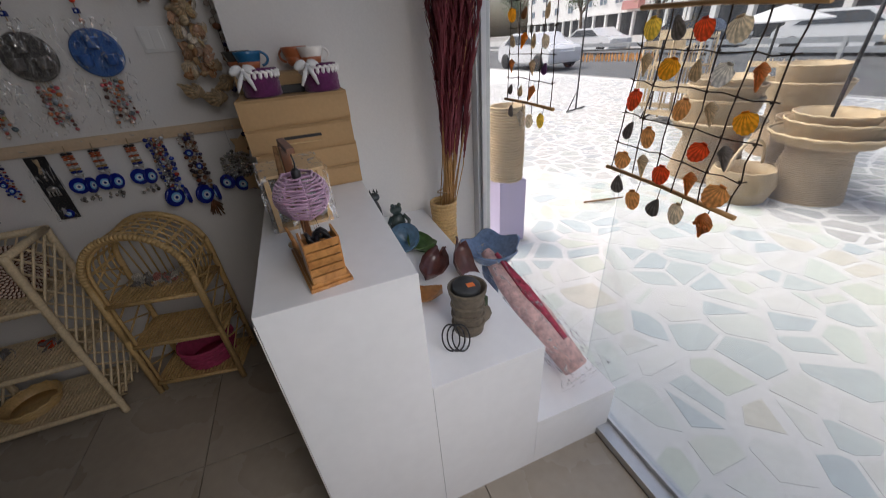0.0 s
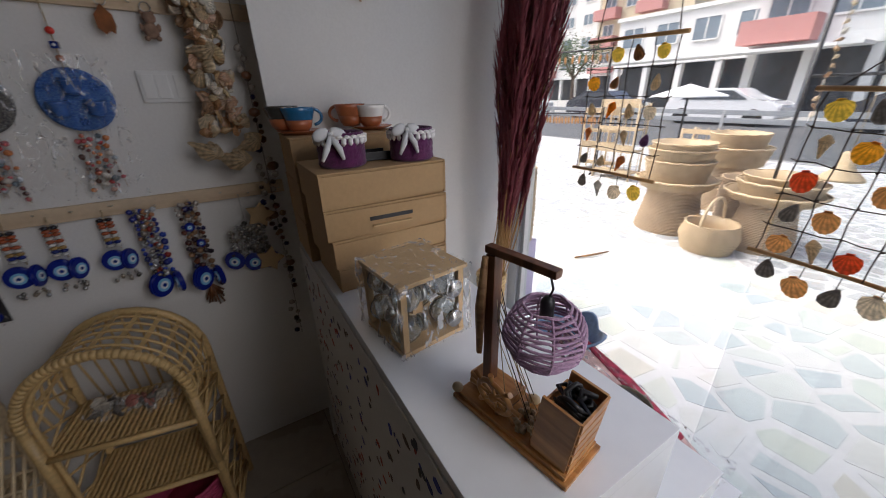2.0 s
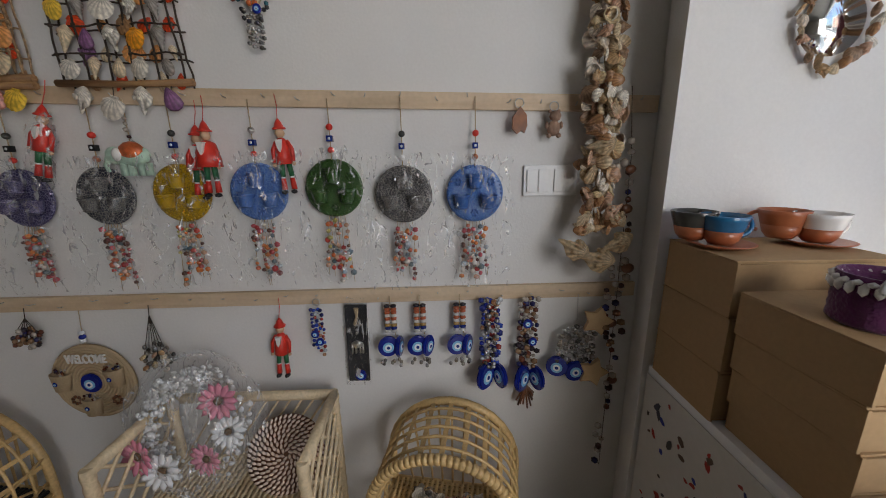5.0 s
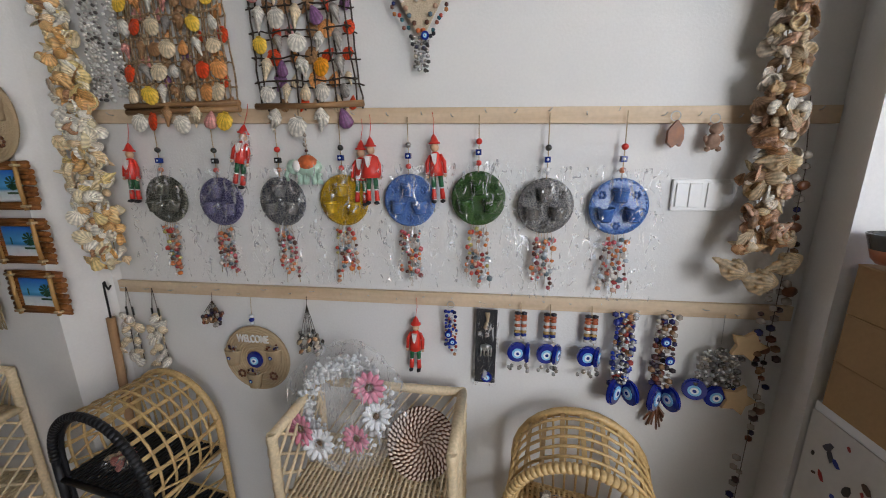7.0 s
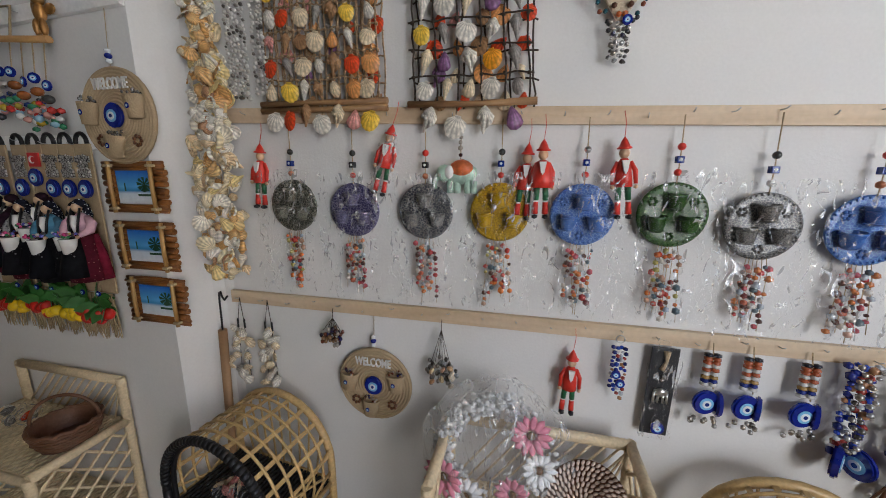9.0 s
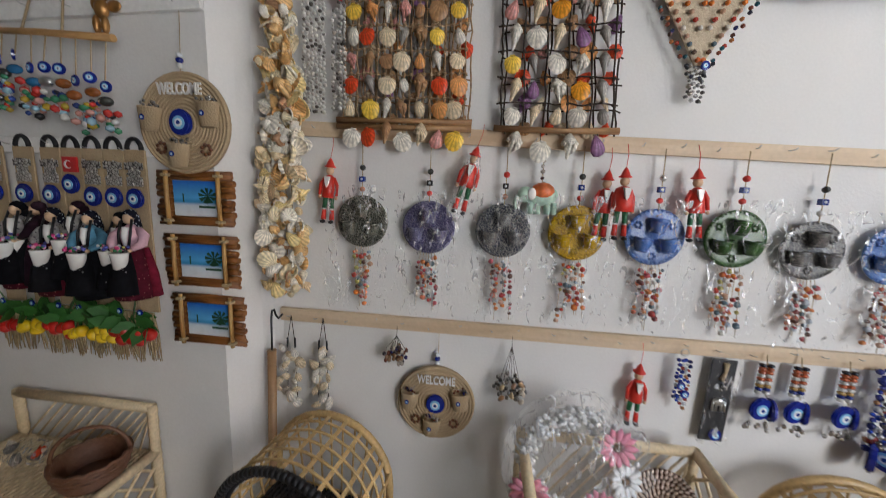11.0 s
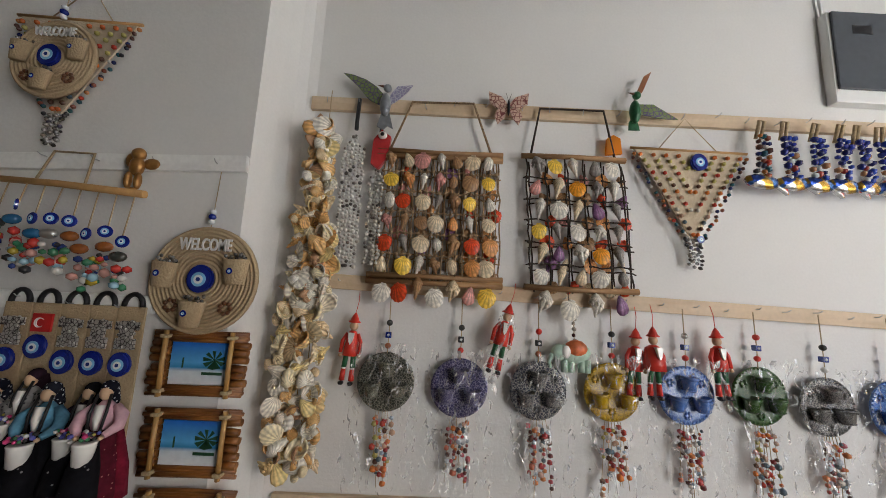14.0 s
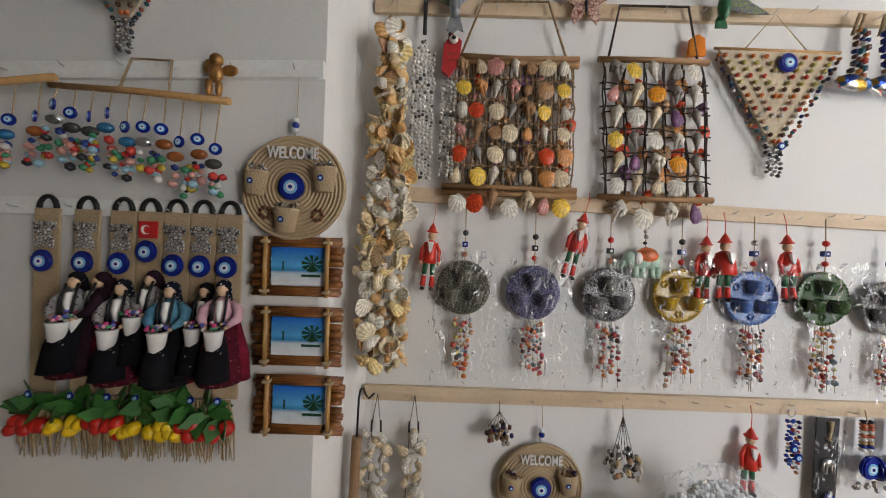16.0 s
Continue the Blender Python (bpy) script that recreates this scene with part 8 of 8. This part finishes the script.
def reed_mesh(seed):
    q = random.Random(seed)
    bm = N()
    bend = q.uniform(0.02, 0.08)
    line = [(bend * (i / 10) ** 2, 0.02 * math.sin(i), 0.16 * i) for i in range(11)]
    tube(bm, line, [0.0022] * 5 + [0.002, 0.0018, 0.0016, 0.0014, 0.0012, 0.0008], 5, mi=1)
    for k in range(240):
        f = q.uniform(0.42, 1.02)
        i = min(9, int(f * 10))
        u = f * 10 - i
        p = Vector(line[i]) * (1 - u) + Vector(line[i + 1]) * u
        a, ln_ = q.uniform(0, 6.28), q.uniform(0.05, 0.11)
        wv = 0.022 * math.sin(math.pi * min(1, (f - 0.4) / 0.62)) + 0.003
        d = Vector((math.cos(a) * wv, math.sin(a) * wv, ln_))
        s = Vector((-math.sin(a), math.cos(a), 0)) * 0.0034
        v = [bm.verts.new(p - s), bm.verts.new(p + s), bm.verts.new(p + d)]
        bm.faces.new(v)
        w_ = [bm.verts.new(p + Vector((0, 0, 0.004))), bm.verts.new(p + d * 0.6 + s * 1.4), bm.verts.new(p + d * 1.1 - s)]
        bm.faces.new(w_)
    return mesh_of(bm, "reed", [REED, REED_STEM])


REEDS = [reed_mesh(s) for s in range(5)]
for k in range(56):
    a, q = rr_.uniform(0, 6.28), rr_.random() ** 0.6
    piece("reed", REEDS[k % 5], rdm, pose(0.02 * q * math.cos(a), 0.02 * q * math.sin(a), 0) @ pose(0, 0, 0, rr_.uniform(-0.5, 4.5), rr_.uniform(-0.5, 6.0), 0) @ pose(0, 0, 0, 0, 0, rr_.uniform(-70, 70)) @ Matrix.Diagonal((1, 1, rr_.uniform(0.85, 1.1), 1)))
tie = part("twine_tie", tube(N(), [(0.032 * math.cos(a) + 0.01, 0.03 * math.sin(a), 0.44 + 0.004 * math.sin(2 * a)) for a in np.linspace(0, 6.28, 20)], 0.003, 5), TWINE, rdm)

# pink wrapped bundle leaning over the steps
ub = thing("wrapped_bundle", "pink paper bundle in clear plastic leaning over the steps", "bundle", look((0.995, -0.7, 0.545), (1.12, -1.08, 0.28)))
part("paper", tube(N(), [(0, 0, 0.02), (0.004, 0, -0.12), (0, 0, -0.3), (0.003, 0, -0.5)], [0.02, 0.045, 0.056, 0.045], 14), mat("pink_print_paper", (0.6, 0.4, 0.38), 0.6, var=0.35, scale=45), ub)
part("fringe", tube(N(), [(0, 0.042, -0.02), (0.004, 0.052, -0.2), (0, 0.05, -0.4)], [0.008, 0.02, 0.01], 6), mat("crimson_lace", (0.4, 0.04, 0.08), 0.8, var=0.5, scale=60), ub)
bm = tube(N(), [(0, 0, 0.05), (0.004, 0, -0.06), (0.01, 0.006, -0.3), (0, 0.01, -0.5), (0.01, 0.02, -0.54)], [0.016, 0.058, 0.07, 0.078, 0.095], 14)
for v in bm.verts:
    v.co += Vector((rnd.uniform(-.006, .006), rnd.uniform(-.006, .006), rnd.uniform(-.006, .006)))
part("plastic_wrap", bm, FILM, ub).visible_shadow = False

# glass saucer on the window and a maroon tag on the frame
gk = thing("suction_dish", "clear pressed glass dish stuck to the window", "glass dish", pose(1.22, -1.0, 0.845, 0, -90, 0))
part("dish", lathe(N(), [(0.0001, 0), (0.02, 0.0), (0.045, 0.006), (0.046, 0.009), (0.04, 0.01), (0.02, 0.006), (0.0001, 0.006)], 26, cap=False), CLEAR, gk)
for k in range(18):
    part("moulded_rib", tube(N(), [(0.02 * math.cos(k * .349), 0.02 * math.sin(k * .349), 0.007), (0.042 * math.cos(k * .349), 0.042 * math.sin(k * .349), 0.0095)], 0.0016, 4), CLEAR, gk)

# ---- wares on the terrace ----
BASK = mat("terrace_wicker", (0.5, 0.365, 0.23), 0.6, var=0.22, scale=14, fine=90, bump=0.4)
BASK_PALE = mat("terrace_pale_wicker", (0.58, 0.44, 0.27), 0.6, var=0.22, scale=14, fine=90, bump=0.4)


def out_basket(x, y, z, prof, label, material=BASK, handle=None, n=28, rz=0):
    return woven_basket("terrace_basket", pose(x, y, z, 0, 0, rz), prof, material, label, handle=handle, n=n, group="baskets on the terrace", turns=30)


def tower(x, y, trays, base_h, label, wide=1.0):
    out_basket(x, y, GZ, [(0.3 * wide, 0), (0.26 * wide, base_h * 0.5), (0.23 * wide, base_h * 0.85), (0.25 * wide, base_h)], label)
    z = GZ + base_h + 0.012
    for r, h in trays:
        out_basket(x + rng.uniform(-.02, .02), y + rng.uniform(-.02, .02), z, [(r * 0.86, 0), (r, h)], "round shallow wicker tray in a stack", BASK_PALE)
        z += h * 0.75


tower(3.98, 0.52, ((0.36, 0.08), (0.3, 0.2), (0.29, 0.16), (0.27, 0.1)), 0.42, "upturned conical wicker stand under stacked trays")
tower(4.12, -0.22, ((0.35, 0.07), (0.3, 0.11), (0.25, 0.08)), 0.42, "wide wicker stand under stacked trays", 0.85)
tower(5.2, 0.55, ((0.34, 0.2), (0.28, 0.2)), 0.5, "tall stack of wicker tubs")
out_basket(3.68, 0.0, GZ, [(0.19, 0), (0.23, 0.14), (0.2, 0.25)], "round wicker basket with arched handle", BASK_PALE, 0.22)
out_basket(4.6, 0.1, GZ, [(0.24, 0), (0.26, 0.5)], "tall wicker laundry tub", BASK)
out_basket(3.75, -1.72, GZ, [(0.22, 0), (0.28, 0.16)], "low wicker bowl basket on the paving", BASK)
# wicker bin on a lilac block beside the glass
lp = thing("lilac_pedestal", "lilac painted square pedestal outside the window", "pedestal", pose(1.66, 0.31, GZ))
part("block", box(N(), -0.1, -0.1, 0, 0.1, 0.1, 0.46, 0.006), mat("lilac_paint", (0.5, 0.44, 0.62), 0.6, var=0.06), lp)
woven_basket("wicker_bin", pose(1.66, 0.31, GZ + 0.4605), [(0.105, 0), (0.11, 0.2), (0.105, 0.46)], BASK_PALE, "natural wicker bin on a lilac pedestal", group="baskets on the terrace", n=24)


def terrace_shelf(m, w, h, label, tiers=4):
    th = thing("wicker_stand", label, "shelf", m, "wicker stands on the terrace")
    d = 0.32
    for x in (-w / 2, w / 2):
        for y in (-d / 2, d / 2):
            cane([(x, y, 0), (x * 0.96, y, h)], 0.016, BASK_PALE, th, "leg", 7)
    for i in range(tiers):
        z = 0.1 + i * (h - 0.16) / (tiers - 1)
        part("tier", box(N(), -w / 2, -d / 2, z, w / 2, d / 2, z + 0.02, 0.004), BASK_PALE, th)
        part("edge_band", box(N(), -w / 2, -d / 2 - 0.012, z, w / 2, -d / 2 - 0.002, z + (0.12 if i % 2 else 0.06), 0.003), BASK_PALE, th)
    for k in range(6):
        x = -w / 2 + (k + 0.5) * w / 6
        cane([(x, d / 2, 0.1), (x, d / 2, h)], 0.006, BASK_PALE, th, "back_cane", 5)
    return th


terrace_shelf(pose(5.65, 2.3, GZ, 0, 0, -85), 0.62, 1.15, "pale wicker stand with four tiers on the terrace")
terrace_shelf(pose(6.1, 2.95, GZ, 0, 0, -75), 0.62, 1.0, "pale wicker stand near the kerb")
terrace_shelf(pose(5.6, 0.95, GZ, 0, 0, -90), 0.7, 0.85, "low wicker stand with arched back", 3)


def iron_rack(m, w, h, label, rails=(0.99,), feet=0.3):
    th = thing("iron_rack", label, "display rack", m, "black display racks")
    for x in (-w / 2, w / 2):
        cane([(x, 0, 0.02), (x, 0, h)], 0.014, BLACK, th, "upright", 8)
        cane([(x, -feet, 0.02), (x, feet, 0.02)], 0.014, BLACK, th, "foot_bar", 8)
        cane([(x, -feet * 0.9, 0.03), (x, 0, 0.35)], 0.01, BLACK, th, "brace", 6)
    for q in rails:
        cane([(-w / 2, 0, h * q), (w / 2, 0, h * q)], 0.012, BLACK, th, "rail", 8)
    return th


def hung_string(parent, x, z, length, kind, seed):
    q = random.Random(seed)
    part("cord", cord([(x, -0.01, z), (x, -0.012, z - length)], 0.002), TWINE, parent)
    k = max(2, int(length / 0.06))
    for i in range(k):
        piece("shell", SHELLS[q.randrange(5)], parent, scaled(pose(x + q.uniform(-.015, .015), -0.02, z - 0.05 - (length - 0.05) * i / k, q.uniform(-60, 60), q.uniform(-90, 90), q.uniform(-90, 90)), 0.03))


r1 = iron_rack(pose(4.25, -1.3, GZ, 0, 0, -90), 2.3, 1.95, "black iron display rack hung with shell strings and ornaments", (0.995, 0.72))
for i, (x, ln_) in enumerate(((-1.05, 0.85), (-0.1, 0.5), (0.25, 0.7), (0.6, 0.5), (0.9, 0.8))):
    hung_string(r1, x, 1.92, ln_, 0, i)
bell = thing("straw_bell", "pale straw bell shaped lamp shade on the rack", "lamp shade", pose(4.24, -0.55, 0.62))
part("shade", lathe(N(), [(0.03, 0.22), (0.05, 0.2), (0.055, 0.1), (0.13, 0.02), (0.14, 0.0), (0.13, 0.0), (0.05, 0.09), (0.03, 0.2)], 20, cap=False), BASK_PALE, bell)
part("cord", cord([(0, 0, 0.2), (0.01, 0, 0.75)], 0.003), TWINE, bell)
for x, y, mt, label in ((4.22, -0.62, DYES["white"], "white ornamental bird on the rack"), (4.22, -0.95, DYES["red"], "red ornamental bird on the rack")):
    th = thing("rack_bird", label, "ornament", pose(x, y, 1.402) @ Matrix.Diagonal((0.55, 0.55, 0.55, 1)))
    bm = ball(N(), (0, 0, 0.06), (0.05, 0.1, 0.055), 2)
    ball(bm, (0, -0.08, 0.14), 0.035, 2)
    tube(bm, [(0, -0.05, 0.09), (0, -0.075, 0.13)], [0.04, 0.025], 8)
    plate(bm, [(-0.01, 0.05), (0.01, 0.05), (0.012, 0.11), (-0.012, 0.11)], 0.08, 0.16)
    part("body", bm, mt, th)
    part("beak", lathe(N(), [(0.012, 0), (0.001, 0.03)], 8, pose(0, -0.11, 0.14, 90)), DYES["orange"], th)
r2 = iron_rack(pose(5.5, 3.35, GZ, 0, 0, -70), 1.3, 1.95, "black iron display rack hung with wooden fish strings", (0.995, 0.5))
FISH = mesh_of(plate(N(), [(0, 0.14), (0.022, 0.08), (0.018, 0.02), (0.0, 0.0), (0.018, -0.03), (-0.018, -0.03), (0, 0), (-0.02, 0.06)][:4] + [(-0.012, 0.03), (-0.02, 0.08)], -0.006, 0.006), "wooden_fish", OAK_OIL)
for k in range(22):
    piece("wooden_fish", FISH, r2, pose(-0.6 + k * 0.057, -0.012, 0.8, 0, rng.uniform(-8, 8), rng.uniform(-25, 25)))
    if k % 2:
        piece("wooden_fish", FISH, r2, pose(-0.6 + k * 0.057, -0.012, 1.75, 0, rng.uniform(-8, 8), rng.uniform(-25, 25)))
YEL = mat("yellow_plastic", (0.78, 0.46, 0.01), 0.35, var=0.04)
ch = thing("plastic_chair", "yellow plastic chair with metal legs on the terrace", "chair", pose(3.2, -1.82, GZ, 0, 0, 60))
part("seat", box(N(), -0.21, -0.2, 0.42, 0.21, 0.2, 0.45, 0.012), YEL, ch)
part("backrest", box(N(), -0.2, 0.18, 0.5, 0.2, 0.205, 0.85, 0.012, pose(0, 0.02, 0, -8)), YEL, ch)
for x in (-0.18, 0.18):
    for y in (-0.17, 0.17):
        cane([(x, y, 0.43), (x * 1.25, y * 1.25, 0)], 0.011, ALU, ch, "leg", 8)
    cane([(x, 0.19, 0.44), (x, 0.2, 0.6)], 0.014, YEL, ch, "back_post", 8)
ps = thing("parasol", "white canvas parasol on a dark pole", "parasol", pose(8.2, 2.7, GZ))
bm = N()
apex = bm.verts.new((0, 0, 1.42))
rim = [bm.verts.new((0.7 * math.cos(a), 0.7 * math.sin(a), 1.2)) for a in np.linspace(0, 2 * math.pi, 9)[:-1]]
for i in range(8):
    bm.faces.new((apex, rim[i], rim[(i + 1) % 8]))
r = bmesh.ops.extrude_face_region(bm, geom=list(bm.faces))
bmesh.ops.translate(bm, vec=(0, 0, -0.02), verts=[v for v in r["geom"] if isinstance(v, bmesh.types.BMVert)])
part("canopy", bm, mat("canvas", (0.7, 0.7, 0.7), 0.85, var=0.06), ps)
cane([(0, 0, 0), (0, 0, 1.45)], 0.022, BLACK, ps, "pole", 8)
part("foot", lathe(N(), [(0.0001, 0), (0.25, 0), (0.25, 0.05), (0.05, 0.08), (0.0001, 0.08)], 20), KERB, ps)
sgb = solid("twig", tube(N(), [(2.55, 0.5, GZ + 0.012), (2.72, 0.44, GZ + 0.02), (2.9, 0.42, GZ + 0.012)], [0.008, 0.011, 0.006], 6), STICK, "dry twig lying on the paving", "twig")


# ---- street trees ----
LEAF_T = mat("tree_leaf", (0.06, 0.1, 0.035), 0.6, var=0.3, by="island", palette=[(0.05, 0.09, 0.03), (0.07, 0.12, 0.04), (0.09, 0.12, 0.05), (0.04, 0.07, 0.03)])
TRUNK = mat("bark", (0.13, 0.09, 0.06), 0.9, var=0.3, scale=12, bump=0.6)


def tree(x, y, h, label, seed, spread=1.5):
    q = random.Random(seed)
    th = thing("street_tree", label, "tree", pose(x, y, -0.05))
    bm = tube(N(), [(0, 0, 0), (0.06, 0.02, h * 0.25), (0.0, 0.05, h * 0.5)], [0.16, 0.12, 0.09], 9)
    ends = []
    for k in range(7):
        a, u = q.uniform(0, 6.28), q.uniform(0.5, 1.0)
        e = Vector((math.cos(a) * spread * u, math.sin(a) * spread * u, h * q.uniform(0.62, 0.95)))
        tube(bm, [(0, 0.04, h * 0.45), e * 0.55 + Vector((0, 0, h * 0.22)), e], [0.07, 0.045, 0.015], 6)
        ends.append(e)
    part("trunk", bm, TRUNK, th)
    vs, fs = [], []
    for e in ends:
        for k in range(420):
            c = e + Vector((q.gauss(0, 0.42), q.gauss(0, 0.42), q.gauss(0, 0.36)))
            a = Vector((q.uniform(-1, 1), q.uniform(-1, 1), q.uniform(-1, 1))).normalized() * 0.08
            b = a.orthogonal().normalized() * 0.045
            n0 = len(vs)
            vs += [c - a, c + b, c + a, c - b]
            fs.append((n0, n0 + 1, n0 + 2, n0 + 3))
    me = bpy.data.meshes.new("crown")
    me.from_pydata([tuple(v) for v in vs], [], fs)
    me.materials.append(LEAF_T)
    piece("crown", me, th, Matrix())


tree(21.6, 17.0, 4.6, "leafy street tree on the far pavement", 3)
tree(21.8, 24.0, 5.0, "leafy street tree down the road", 4)
tree(22.0, 33.0, 5.2, "distant leafy street tree", 5)
tree(21.5, -6.5, 4.2, "leafy street tree before the shops", 6)

# guard rail in the middle of the road
gr_ = thing("guard_rail", "grey steel guard rail along the road", "guard rail", pose(15, 0, -0.15))
for z in (0.35, 0.6):
    part("rail", box(N(), -0.04, -20, z, 0.04, 40, z + 0.16, 0.01), mat("galvanised_steel", (0.4, 0.42, 0.44), 0.4, 0.6), gr_)
post = mesh_of(box(N(), -0.05, -0.05, 0, 0.05, 0.05, 0.76), "post", ALU)
for k in range(16):
    piece("post", post, gr_, pose(0, -18 + k * 3.8, 0))

# ---- floor tiles and paving stones ----
S = 0.45
tile_me = mesh_of(box(N(), -S / 2 + 0.002, -S / 2 + 0.002, -0.008, S / 2 - 0.002, S / 2 - 0.002, 0.0, 0.0012), "tile", TILE)
for i in range(11):
    for j in range(10):
        x, y = 1.172 - S / 2 - i * S, 0.17 - S / 2 - j * S
        if x > -3.7 and y > -4.3:
            piece("tile", tile_me, floor, pose(x, y, 0))

near = 0
rest = N()
for cx, cy, poly in sorted(crazy_cells(1.3, -3.6, 9.1, 9.0, 0.18), key=lambda c: math.hypot(c[0] - 1.3, (c[1] + 0.6) * 0.8)):
    top = rng.uniform(0.0002, 0.001)
    if near < 300:
        bm = N()
        stone(bm, cx, cy, poly, cx, cy, top)
        piece("stone", mesh_of(bm, "stone", STONE), terrace, pose(cx, cy, GZ))
        near += 1
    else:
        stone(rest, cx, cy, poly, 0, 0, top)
far_st = part("far_stones", rest, STONE_FAR_DIM, terrace, m=pose(0, 0, GZ))
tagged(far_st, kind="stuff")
